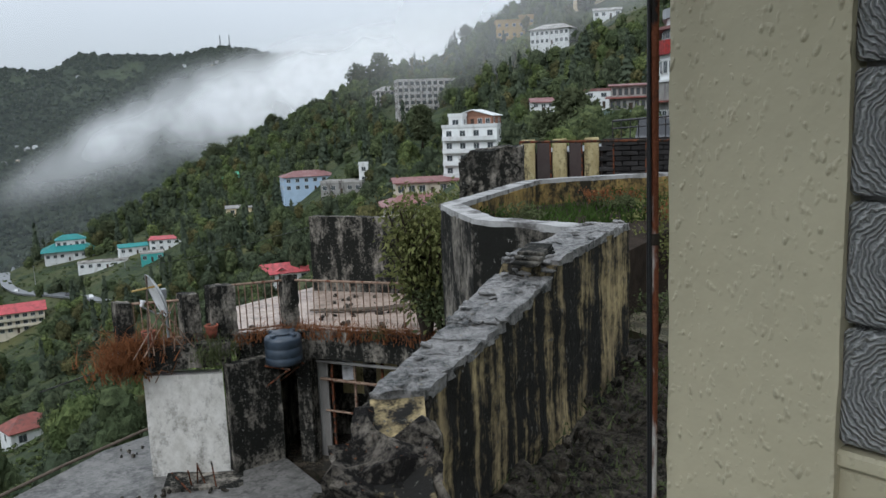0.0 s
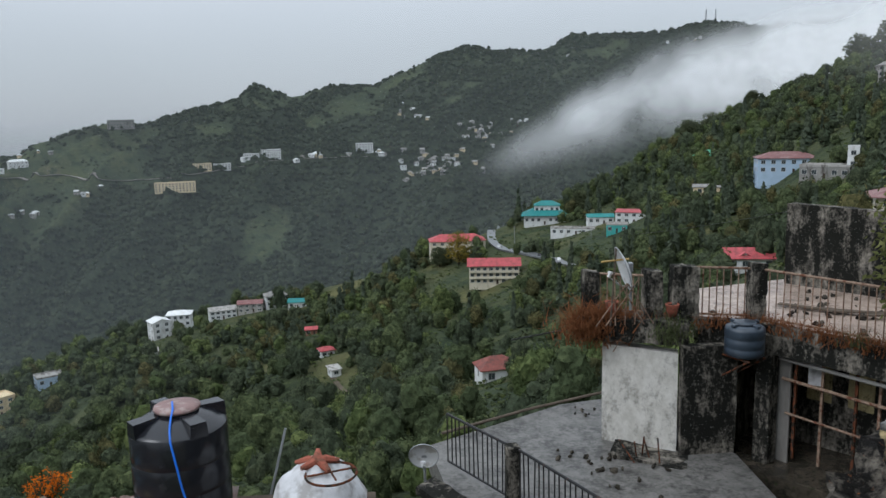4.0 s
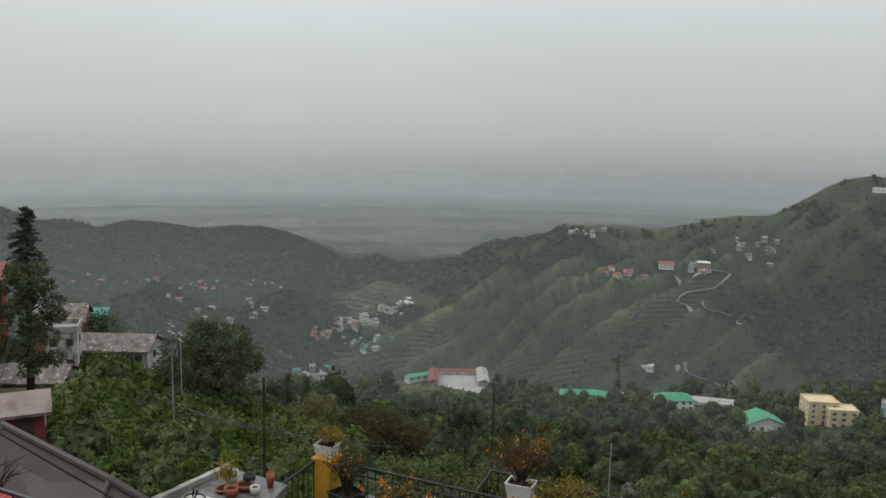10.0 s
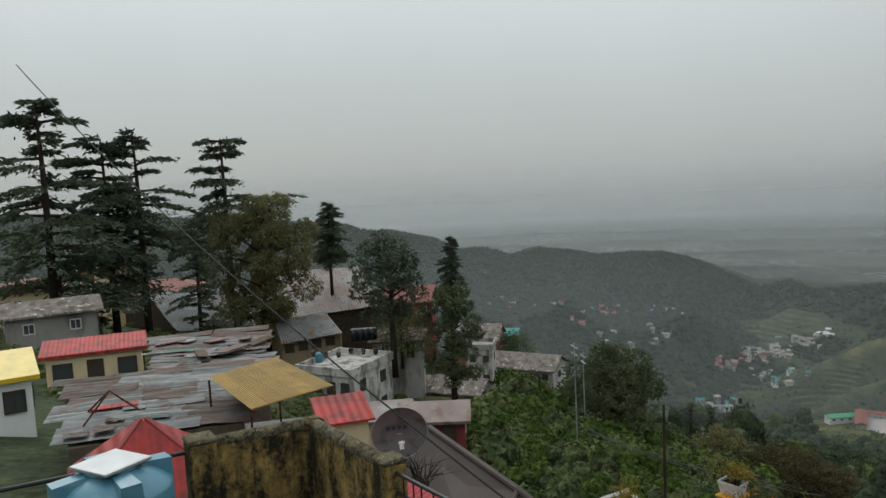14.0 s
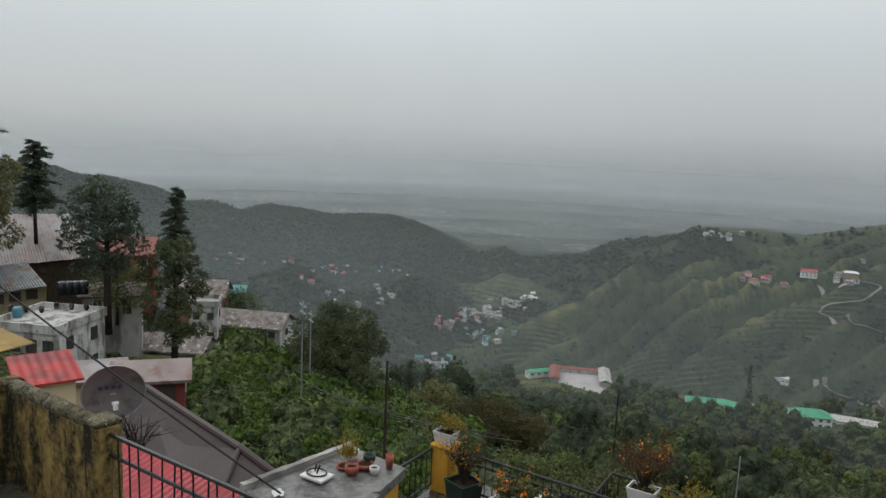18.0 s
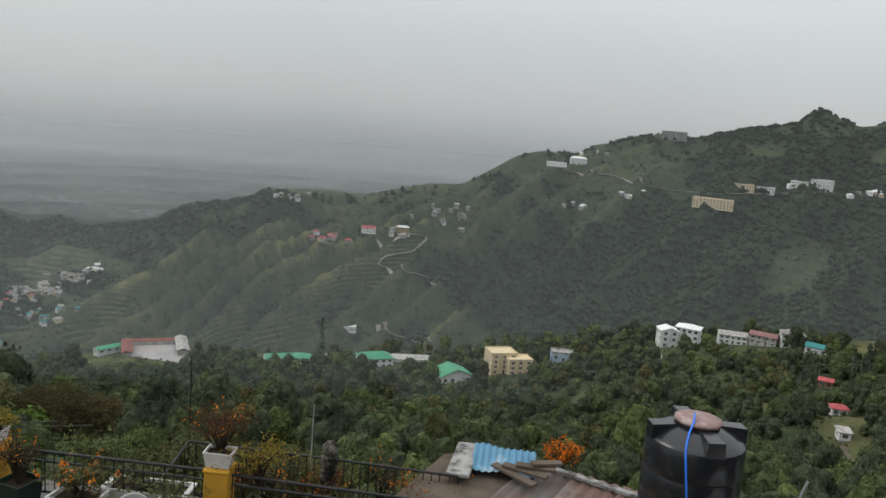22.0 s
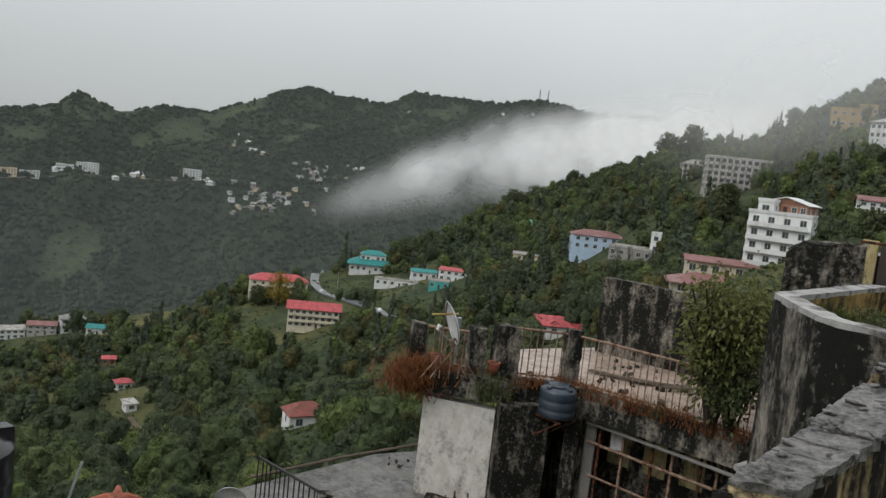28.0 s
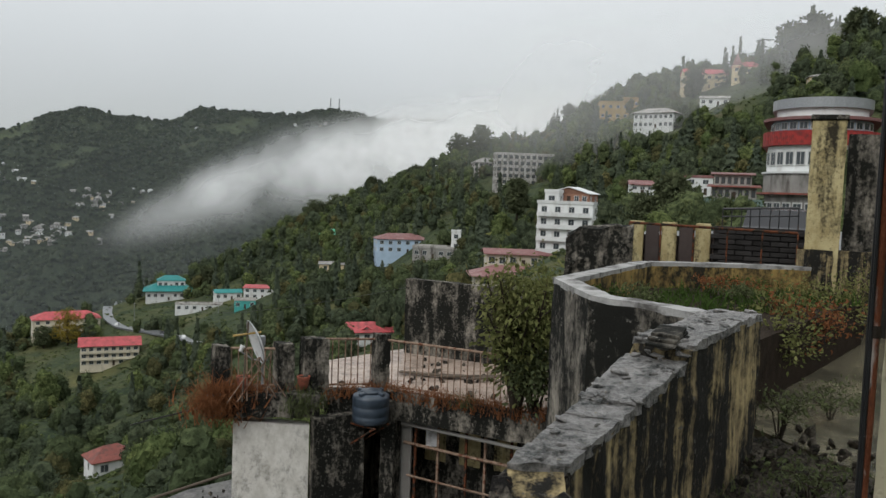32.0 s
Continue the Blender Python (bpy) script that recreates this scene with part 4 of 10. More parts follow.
# ---- ground: one sheet from the terrace to the horizon ----
def ground_material():
    m = bpy.data.materials.new("hill_ground")
    m.use_nodes = True
    n, l = m.node_tree.nodes, m.node_tree.links
    b = n["Principled BSDF"]
    geo = n.new("ShaderNodeNewGeometry")

    def tex(scale, detail=6.0, rough_=0.6):
        t = n.new("ShaderNodeTexNoise")
        t.inputs["Scale"].default_value, t.inputs["Detail"].default_value, t.inputs["Roughness"].default_value = scale, detail, rough_
        l.new(geo.outputs["Position"], t.inputs["Vector"])
        return t.outputs["Fac"]

    def rng(v, a, c):
        r = n.new("ShaderNodeMapRange")
        r.inputs["From Min"].default_value, r.inputs["From Max"].default_value = a, c
        l.new(v, r.inputs["Value"])
        return r.outputs[0]

    def mix(f, c1, c2):
        x = n.new("ShaderNodeMixRGB")
        for s, c in (("Fac", f), ("Color1", c1), ("Color2", c2)):
            if isinstance(c, tuple):
                x.inputs[s].default_value = (*c, 1)
            else:
                l.new(c, x.inputs[s])
        return x.outputs[0]

    def mul(a, c):
        x = n.new("ShaderNodeMath")
        x.operation = "MULTIPLY"
        l.new(a, x.inputs[0])
        l.new(c, x.inputs[1])
        return x.outputs[0]

    def mark(name):
        x = n.new("ShaderNodeAttribute")
        x.attribute_name = name
        return x.outputs["Fac"]

    scrub = mix(rng(tex(0.05), 0.35, 0.65), (0.030, 0.042, 0.026), (0.054, 0.066, 0.034))
    grass = mix(rng(tex(0.09), 0.4, 0.65), (0.044, 0.056, 0.026), (0.074, 0.078, 0.038))
    col = mix(rng(tex(0.02, 7.0), 0.44, 0.60), scrub, grass)
    # hedges, bushes and bare earth
    col = mix(rng(tex(0.02, 8.0), 0.62, 0.72), col, (0.105, 0.088, 0.055))
    col = mix(rng(tex(0.08, 5.0), 0.52, 0.60), col, (0.026, 0.038, 0.022))
    col = mix(rng(tex(0.7, 3.0), 0.54, 0.66), col, (0.066, 0.084, 0.032))
    col = mix(mul(mark("dry"), rng(tex(0.05, 6.0), 0.38, 0.58)), col, (0.155, 0.140, 0.058))
    # terraced fields: pale edges along the contour
    sep = n.new("ShaderNodeSeparateXYZ")
    l.new(geo.outputs["Position"], sep.inputs[0])
    wave = n.new("ShaderNodeMath")
    wave.operation = "PINGPONG"
    wave.inputs[1].default_value = 2.6
    bent = n.new("ShaderNodeMath")
    bent.operation = "MULTIPLY_ADD"
    bent.inputs[1].default_value = 5.0
    l.new(tex(0.02, 3.0), bent.inputs[0])
    l.new(sep.outputs["Z"], bent.inputs[2])
    l.new(bent.outputs[0], wave.inputs[0])
    col = mix(mul(mul(rng(wave.outputs[0], 1.7, 2.3), rng(tex(0.03, 3.0), 0.42, 0.56)), mark("terrace")), col, (0.125, 0.122, 0.062))
    col = mix(mul(rng(wave.outputs[0], 0.9, 0.2), mark("terrace")), col, (0.036, 0.046, 0.026))
    # leaf litter and shade plants under the woods
    col = mix(mark("wood"), col, mix(rng(tex(0.2, 5.0), 0.35, 0.65), (0.020, 0.028, 0.018), (0.040, 0.050, 0.028)))
    # the plain: fields and pale settlements
    vor = n.new("ShaderNodeTexVoronoi")
    vor.inputs["Scale"].default_value = 0.03
    l.new(geo.outputs["Position"], vor.inputs["Vector"])
    town = mul(rng(vor.outputs["Distance"], 0.52, 0.10), rng(tex(0.0026, 6.0, 0.7), 0.47, 0.60))
    plain = mix(town, mix(rng(tex(0.004), 0.4, 0.6), (0.030, 0.038, 0.030), (0.060, 0.068, 0.052)), (0.20, 0.21, 0.21))
    col = mix(rng(sep.outputs["Z"], -300.0, -345.0), col, plain)
    l.new(col, b.inputs["Base Color"])
    b.inputs["Roughness"].default_value = 0.95
    b.inputs["Specular IOR Level"].default_value = 0.1
    bump = n.new("ShaderNodeBump")
    bump.inputs["Strength"].default_value, bump.inputs["Distance"].default_value = 0.8, 2.5
    l.new(tex(0.25, 4.0), bump.inputs["Height"])
    l.new(bump.outputs[0], b.inputs["Normal"])
    return m


g_az = np.concatenate([np.arange(-180, -80, 3.0), np.arange(-80, 115, 0.3), np.arange(115, 180, 3.0)])
g_r = np.concatenate([[0.5, 5, 10, 14, 18, 22, 25, 30], np.geomspace(35, 700, 120), np.arange(706, 1960, 7.0), np.geomspace(1980, 4900, 60)])
A_, R_ = np.meshgrid(g_az, g_r, indexing="ij")
Z_ = land(A_, R_)
verts = np.stack([-np.sin(np.radians(A_)) * R_, np.cos(np.radians(A_)) * R_, Z_], -1).reshape(-1, 3)
na, nr = len(g_az), len(g_r)
i_, j_ = np.meshgrid(np.arange(na), np.arange(nr - 1), indexing="ij")
i2_ = (i_ + 1) % na
quads = np.stack([i_ * nr + j_, i_ * nr + j_ + 1, i2_ * nr + j_ + 1, i2_ * nr + j_], -1)
C_ = cover(A_, R_)
X_, Y_ = -np.sin(np.radians(A_)) * R_, np.cos(np.radians(A_)) * R_
far_ = (R_ > np.interp(A_, CREST[:, 0], CREST[:, 2]) + 60) & (R_ < 2100)
ground = new("ground", raw_mesh("ground", verts, quads, 4, ground_material(), True, wood=np.where(far_, np.clip(C_[0] * 2.2 + 0.55, 0, 1), 0.08 * (R_ < 700)), dry=np.where(far_, C_[1], 0.6 * (R_ < 700) * np.clip(fbm(X_ / 45, Y_ / 45, 83, 3), 0, 1)), terrace=C_[2] * far_))
tagged(ground, "steep green hillsides falling to a hazy plain", "ground", kind="structure")


# ---- woods ----
def leaf_lump(seed, fine):
    """A lumpy closed clump of foliage, radius about 1, as triangles; the underside is left out."""
    bm = bmesh.new()
    bmesh.ops.create_icosphere(bm, subdivisions=fine, radius=1.0)
    for v in bm.verts:
        v.co *= 1 + 0.42 * noise.noise(v.co * 1.9 + Vector((seed * 3.7, seed, 0))) + 0.16 * noise.noise(v.co * 5.0 + Vector((0, seed * 2.3, 0)))
    tris = np.array([[v.co[:] for v in f.verts] for f in bm.faces if f.calc_center_median().z > -0.55])
    bm.free()
    return tris


def crown_round(n, seed, size, lobes=0, fine=1, spread=0.5):
    """A broadleaf crown of unit radius: lumpy clumps with loose leaf sprays standing out of them."""
    rs = np.random.RandomState(seed)
    count = lobes or 7
    hubs = []
    for i in range(count):
        a, q = i * 2.4 + rs.uniform(-0.5, 0.5), (0.15 + 0.85 * i / count) ** 0.5 * spread
        hubs.append((math.cos(a) * q, math.sin(a) * q, rs.uniform(0.85, 1.2) - 0.75 * q * q / spread / spread * rs.uniform(0.5, 1.0), rs.uniform(0.34, 0.56)))
    out = []
    for i in range(n):
        x, y, z, q = hubs[i % len(hubs)]
        d = rs.normal(size=3)
        d[2] = abs(d[2]) * 0.9 - 0.25
        d /= np.linalg.norm(d)
        out.append((np.array([x, y, z]) + d * q * rs.uniform(0.92, 1.16), d + rs.normal(size=3) * 0.4 + np.array([0, 0, 0.15])))
    sets = [leaf_tris(out, size, rs)] if n else []
    for k in range(lobes):
        x, y, z, q = hubs[k]
        sets.append(leaf_lump(seed * 13 + k, fine) * np.array([q, q, q * 0.85]) * 0.92 + np.array([x, y, z]))
    if lobes > 1:
        sets.append(leaf_lump(seed * 17, 1) * np.array([spread * 1.15, spread * 1.15, 0.55]) + np.array([0, 0, 0.45]))
    return np.concatenate(sets)


def crown_cone(n, seed, size, width=0.42, height=2.4):
    rs = np.random.RandomState(seed)
    out = []
    for i in range(n):
        t = rs.uniform(0, 1) ** 0.8
        a = rs.uniform(0, 2 * math.pi)
        tier = 0.75 + 0.25 * math.cos(t * 40)
        r = width * (1 - t) * tier * rs.uniform(0.75, 1.05) + 0.02
        out.append((np.array([math.cos(a) * r, math.sin(a) * r, 0.1 + t * height]), np.array([math.cos(a), math.sin(a), 0.6]) + rs.normal(size=3) * 0.4))
    return leaf_tris(out, size, rs)


def leaf_tris(pairs, size, rs):
    tris = np.zeros((len(pairs), 3, 3))
    for i, (p, nrm) in enumerate(pairs):
        nrm = nrm / np.linalg.norm(nrm)
        a = np.cross(nrm, rs.normal(size=3))
        a /= np.linalg.norm(a)
        b = np.cross(nrm, a)
        s = size * rs.uniform(0.6, 1.25)
        tris[i] = [p + a * s, p - a * s * 0.6 + b * s * 0.8, p - a * s * 0.5 - b * s * 0.85]
    return tris


def scatter(name, templates, places, mtl, label):
    """One mesh of many crowns: places are (x, y, z, radius, height factor)."""
    rs = np.random.RandomState(len(places))
    out, tones = [], []
    for k, t in enumerate(templates):
        mine = places[k::len(templates)]
        if not len(mine):
            continue
        a = rs.uniform(0, 2 * np.pi, len(mine))
        tones.append(np.repeat(rs.uniform(0, 1, len(mine)), t.shape[0] * 3))
        ca, sa_ = np.cos(a)[:, None, None], np.sin(a)[:, None, None]
        x, y, z = t[None, :, :, 0], t[None, :, :, 1], t[None, :, :, 2]
        r = mine[:, 3][:, None, None]
        hz = mine[:, 4][:, None, None]
        out.append(np.stack([mine[:, 0][:, None, None] + r * (x * ca - y * sa_), mine[:, 1][:, None, None] + r * (x * sa_ + y * ca), mine[:, 2][:, None, None] + r * hz * z], -1).reshape(-1, 3))
    v = np.concatenate(out)
    ob = new(name, raw_mesh(name, v, np.arange(len(v)), 3, mtl, tone=np.concatenate(tones)))
    return tagged(ob, label, "trees", kind="stuff")


# clearings: bearing, slope, half-width and half-height in degrees
CLEAR = [(-39.2, -9.6, 3.6, 2.3), (-11.2, -9.7, 1.3, 1.9), (-14.6, -11.0, 3.4, 0.9), (0.6, -19.8, 1.5, 1.2), (1.4, -18.6, 1.2, 2.0), (-11.0, -20.6, 2.0, 2.3), (-11.0, -22.6, 1.7, 2.4), (-8.5, -13.0, 2.6, 1.0), (-8.5, -11.8, 3.2, 1.0), (-10.8, -12.8, 1.6, 1.6), (-14.6, -8.6, 2.2, 0.7), (-17.5, -9.0, 3.0, 1.0), (-20.5, -8.2, 2.0, 0.8), (-12, -9.5, 3, 0.5), (-26, -6.0, 1.0, 0.5), (-30.6, -4.6, 2.3, 0.9), (-33, -5.0, 2.2, 1.0), (-28.9, -11.2, 2.3, 0.9),
         (-38.9, -8.2, 4.2, 2.6), (-43.2, -6.5, 3.2, 4.0), (-38.6, 0.3, 2.8, 0.8), (-45.8, 5.2, 1.8, 0.5), (-48.3, 4.4, 2.0, 0.8), (-52.6, 6.8, 3.2, 1.2), (-53.3, -1.6, 4.0, 1.3), (-53, 0.2, 3.0, 0.8), (-57.5, 0, 2.2, 3.0), (-10.8, -19.4, 1.3, 0.8),
         (13, -15, 1.0, 0.9), (8, -13.9, 3.2, 0.6), (3.6, -13.7, 1.0, 0.5), (1.4, -17.6, 0.8, 1.2), (2.6, -15.6, 0.7, 0.5), (50, -18.2, 2.5, 0.9), (40, -18.3, 2.4, 0.6), (33, -18.3, 3.6, 0.7), (28.4, -19.3, 1.6, 0.7), (24.4, -18.2, 2.0, 0.9), (20.5, -17, 1.1, 0.7)]


def wooded(az, el):
    ok = np.ones(len(az), bool)
    for a, e, wa, we in CLEAR:
        ok &= ((az - a) / wa) ** 2 + ((el - e) / we) ** 2 > 1
    return ok


rs = np.random.RandomState(4)
n = 16500
az, rr = rs.uniform(-72, 76, n), np.sqrt(rs.uniform(45 ** 2, 640 ** 2, n))
rc = np.interp(az, CREST[:, 0], CREST[:, 2])
zz = land(az, rr)
el = np.degrees(np.arctan2(zz, rr))
x, y = -np.sin(np.radians(az)) * rr, np.cos(np.radians(az)) * rr
thin = fbm(x / 70, y / 70, 31, 3)
keep = (rr < rc + 14) & wooded(az, el) & (thin > -0.75) & ~((az > 62) & (rr < 150)) & ~((az < -30) & (rr < 70))
# a grassy bank below the rose-roofed houses
keep &= ~(((az + 13) / 6) ** 2 + ((el + 15.0) / 2.6) ** 2 < 1) | (rs.uniform(0, 1, n) < 0.5)
az, rr, zz, x, y = az[keep], rr[keep], zz[keep], x[keep], y[keep]
size = rs.uniform(1.9, 4.1, len(az)) * (1 + 0.35 * (rs.uniform(0, 1, len(az)) > 0.85)) * np.clip(rr / 130, 0.55, 1.0)
kind = rs.uniform(0, 1, len(az)) + 0.30 * fbm(x / 90, y / 90, 77, 2) + np.interp(az, [-20, -4, 8], [0.10, 0.08, -0.06])
P = np.stack([x, y, zz - 0.5, size, rs.uniform(1.05, 1.9, len(az))], -1)
cones = [crown_cone(85, 200 + k, 0.24, 0.6, 2.3) for k in range(3)]
BANDS = ((0, 170, 760, 0.058, 9, 2, "nearer"), (170, 320, 330, 0.070, 8, 1, "middle"), (320, 900, 110, 0.095, 5, 1, "farther"))
KINDS = ((-9, 0.46, "dark", "wood_dark"), (0.46, 0.84, "green", "wood_mid"), (0.84, 1.0, "light", "wood_light"), (1.0, 1.14, "olive", "wood_olive"))
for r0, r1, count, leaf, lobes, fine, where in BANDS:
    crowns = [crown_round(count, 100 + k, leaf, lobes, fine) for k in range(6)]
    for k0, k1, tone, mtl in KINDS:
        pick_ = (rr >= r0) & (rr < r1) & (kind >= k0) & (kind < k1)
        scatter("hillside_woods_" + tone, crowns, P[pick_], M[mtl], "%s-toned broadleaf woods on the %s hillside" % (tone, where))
scatter("hillside_conifers", cones, P[kind >= 1.14], M["leaf_conifer"], "dark conifers among the hillside woods")

# taller trees standing out of the woods
n = 260
az, rr = rs.uniform(-62, 8, n), rs.uniform(140, 580, n)
x, y, zz = -np.sin(np.radians(az)) * rr, np.cos(np.radians(az)) * rr, land(az, rr)
keep = (rr < np.interp(az, CREST[:, 0], CREST[:, 2]) + 4) & wooded(az, np.degrees(np.arctan2(zz, rr)) + 1.0) & wooded(az, np.degrees(np.arctan2(zz, rr)))
P = np.stack([x, y, zz - 0.5, rs.uniform(2.6, 4.6, n), rs.uniform(1.5, 2.3, n)], -1)[keep]
scatter("tall_trees_dark", [crown_round(200, 380 + k, 0.10, 9, 1) for k in range(4)], P[::2], M["wood_dark"], "tall dark trees rising above the hillside woods")
scatter("tall_conifers", [crown_cone(260, 390 + k, 0.14, 0.95, 2.3) for k in range(4)], P[1::4] * np.array([1, 1, 1, 1.1, 0.5]), M["leaf_conifer"], "tall dark conifers rising above the hillside woods")

n = 64
az, rr = rs.uniform(-64, -18, n), rs.uniform(230, 570, n)
x, y, zz = -np.sin(np.radians(az)) * rr, np.cos(np.radians(az)) * rr, land(az, rr)
keep = (rr < np.interp(az, CREST[:, 0], CREST[:, 2]) + 2) & wooded(az, np.degrees(np.arctan2(zz, rr)) + 1.2) & wooded(az, np.degrees(np.arctan2(zz, rr)))
P = np.stack([x, y, zz - 0.5, rs.uniform(4.2, 7.0, n), rs.uniform(0.9, 1.15, n)], -1)[keep]
scatter("slope_conifers", [crown_cone(520, 395 + k, 0.12, 0.62, 2.1) for k in range(4)], P, M["leaf_conifer"], "pointed dark conifers scattered over the town slope")

# low scrub that fills the clearings and the ground between the trees
n = 19000
az, rr = rs.uniform(-66, 62, n), rs.uniform(60, 500, n)
x, y, zz = -np.sin(np.radians(az)) * rr, np.cos(np.radians(az)) * rr, land(az, rr)
keep = (rr < np.interp(az, CREST[:, 0], CREST[:, 2]) + 10) & ~((az < -30) & (rr < 75))
x, y, zz, rr = x[keep], y[keep], zz[keep], rr[keep]
P = np.stack([x, y, zz - 0.3, rs.uniform(0.5, 1.5, len(x)), rs.uniform(0.45, 0.9, len(x))], -1)
low = [crown_round(10, 360 + k, 0.30, 1, 1, 0.7) for k in range(5)]
tone = rs.uniform(0, 1, len(x)) + 0.5 * fbm(x / 40, y / 40, 64, 2)
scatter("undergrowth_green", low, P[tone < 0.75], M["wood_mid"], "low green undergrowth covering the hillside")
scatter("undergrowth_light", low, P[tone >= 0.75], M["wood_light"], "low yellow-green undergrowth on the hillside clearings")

# far woods on the opposite ridge
n = 100000
az, rr = rs.uniform(-34, 112, n), np.sqrt(rs.uniform(640.0 ** 2, 1950.0 ** 2, n))
rc, rg = np.interp(az, CREST[:, 0], CREST[:, 2]), np.interp(az, RIDGE[:, 0], RIDGE[:, 2])
x, y, zz = -np.sin(np.radians(az)) * rr, np.cos(np.radians(az)) * rr, land(az, rr)
el = np.degrees(np.arctan2(zz, rr))
wood = cover(az, rr)[0]
keep = (rr > rc + 150) & (rr < rg + 60) & (el > -20.5)
forest = keep & (wood > 0.0)
P = np.stack([x, y, zz - 0.8, rs.uniform(2.2, 4.6, n), rs.uniform(0.75, 1.35, n)], -1)
scatter("far_ridge_woods", [leaf_lump(300 + k, 1) * np.array([1.0, 1.0, 0.85]) + np.array([0, 0, 0.65]) for k in range(6)], P[forest], M["leaf_far"], "dark woods covering the far ridge")
# bushes and lone trees dotted over the far meadows
lone = keep & (wood <= 0.0) & (wood > -0.55) & (rs.uniform(0, 1, n) < 0.20 + 0.5 * np.clip(0.25 + wood, 0, 1) + 0.35 * (rr < 980))
P = P * np.array([1, 1, 1, 0.55, 1.0])
scatter("far_scrub", [leaf_lump(320 + k, 1) * np.array([1.0, 1.0, 0.7]) + np.array([0, 0, 0.5]) for k in range(5)], P[lone], M["leaf_far"], "bushes and hedges dotted over the far hillsides")
# trees that stand up along the far skyline
n = 520
az = rs.uniform(-28, 60, n)
rr = np.interp(az, RIDGE[:, 0], RIDGE[:, 2]) - rs.uniform(0, 25, n)
keep = (fbm(az * 1.3, az * 0, 91, 2) > -0.1) | (az < -21)
az, rr = az[keep], rr[keep]
P = np.stack([-np.sin(np.radians(az)) * rr, np.cos(np.radians(az)) * rr, land(az, rr) - 0.6, rs.uniform(2.4, 5.2, len(az)), rs.uniform(0.8, 1.5, len(az))], -1)
scatter("skyline_trees", [crown_round(16, 340 + k, 0.22, 4, 1) for k in range(4)], P, M["leaf_far"], "dark trees standing along the far skyline")


# ---- vapour ----
def curtain(name, az0, az1, r, z0, z1, mtl, label, lean=0.0):
    """A tall sheet of vapour standing across the valley, leaning back by lean metres."""
    nu, nv = 40, 8
    v, uv = [], []
    for j in range(nv + 1):
        for i in range(nu + 1):
            a, t = radians(az0 + (az1 - az0) * i / nu), j / nv
            d = r + lean * t
            v.append((-math.sin(a) * d, math.cos(a) * d, z0 + (z1 - z0) * t))
            uv.append((i / nu, t))
    w = nu + 1
    f = [(j * w + i, j * w + i + 1, (j + 1) * w + i + 1, (j + 1) * w + i) for j in range(nv) for i in range(nu)]
    me = bpy.data.meshes.new(name)
    me.from_pydata(v, [], f)
    lay = me.uv_layers.new(name="UVMap")
    for lp in me.loops:
        lay.data[lp.index].uv = uv[lp.vertex_index]
    me.materials.append(mtl)
    ob = new(name, me)
    return tagged(ob, label, "mist", kind="structure")


HAZE = (0.44, 0.475, 0.50)
curtain("backdrop_haze_near", -36, 130, 640, -330, 330, mist_mat("thin_haze", 0.17, 0.002, 0.0, 0.5, ((0.10, 0.1), (0.1, 0.6)), HAZE), "thin rain haze hanging over the valley")
curtain("backdrop_haze_low", 0, 100, 300, -330, 60, mist_mat("low_haze", 0.11, 0.004, 0.0, 0.5, ((0.4, 0.3), (0.1, 0.55)), HAZE), "faint rain haze over the nearer woods")
curtain("backdrop_haze_mid", 14, 135, 1120, -420, -20, mist_mat("valley_haze", 0.20, 0.0015, 0.1, 0.6, ((0.75, 0.1), (0.05, 0.6)), HAZE), "grey haze over the lower spurs")
curtain("backdrop_haze_far", -30, 125, 2300, -520, -20, mist_mat("plain_haze", 0.22, 0.0012, 0.0, 0.45, ((0.25, 0.1), (0.05, 0.9)), HAZE), "heavy grey rain haze before the plain")
for k_, (d_, thick_) in enumerate(((2800, 0.24), (3250, 0.26), (3700, 0.34), (4150, 0.55), (4550, 0.8))):
    curtain("backdrop_rain_veil", -30, 125, d_, -620, 20 + 26 * k_, mist_mat("plain_haze_thick", thick_, 0.001, -0.6, 0.4, ((0.1, 0.1), (0.02, 0.95)), (0.58, 0.61, 0.62), k_), "grey rain veil hiding the horizon")


# ---- houses ----
def window(parent, x, y, z, w, h, side=0, frame_m="frame_white", bars=True, deep=True):
    """A window on a wall: side 0 faces -y, 1 faces +x, -1 faces -x (both at the given x, y)."""
    rz = {0: 0, 1: 90, -1: -90}[side]
    b = min(0.09, w * 0.12)
    g = Geo()
    for sx in (-1, 1):
        g.box(sx * (w / 2 - b / 2), -0.03, 0, b, 0.09, h)
    for sz in (-1, 1):
        g.box(0, -0.03, sz * (h / 2 - b / 2), w - 2 * b, 0.09, b)
    if bars:
        g.box(0, -0.02, 0, b * 0.6, 0.06, h - 2 * b)
    f = part("window", g, frame_m, parent, at=pose(x, y, z, 0, 0, rz))
    part("pane", Geo().box(0, 0.0, 0, w - 2 * b, 0.03, h - 2 * b), "pane", f)
    return f


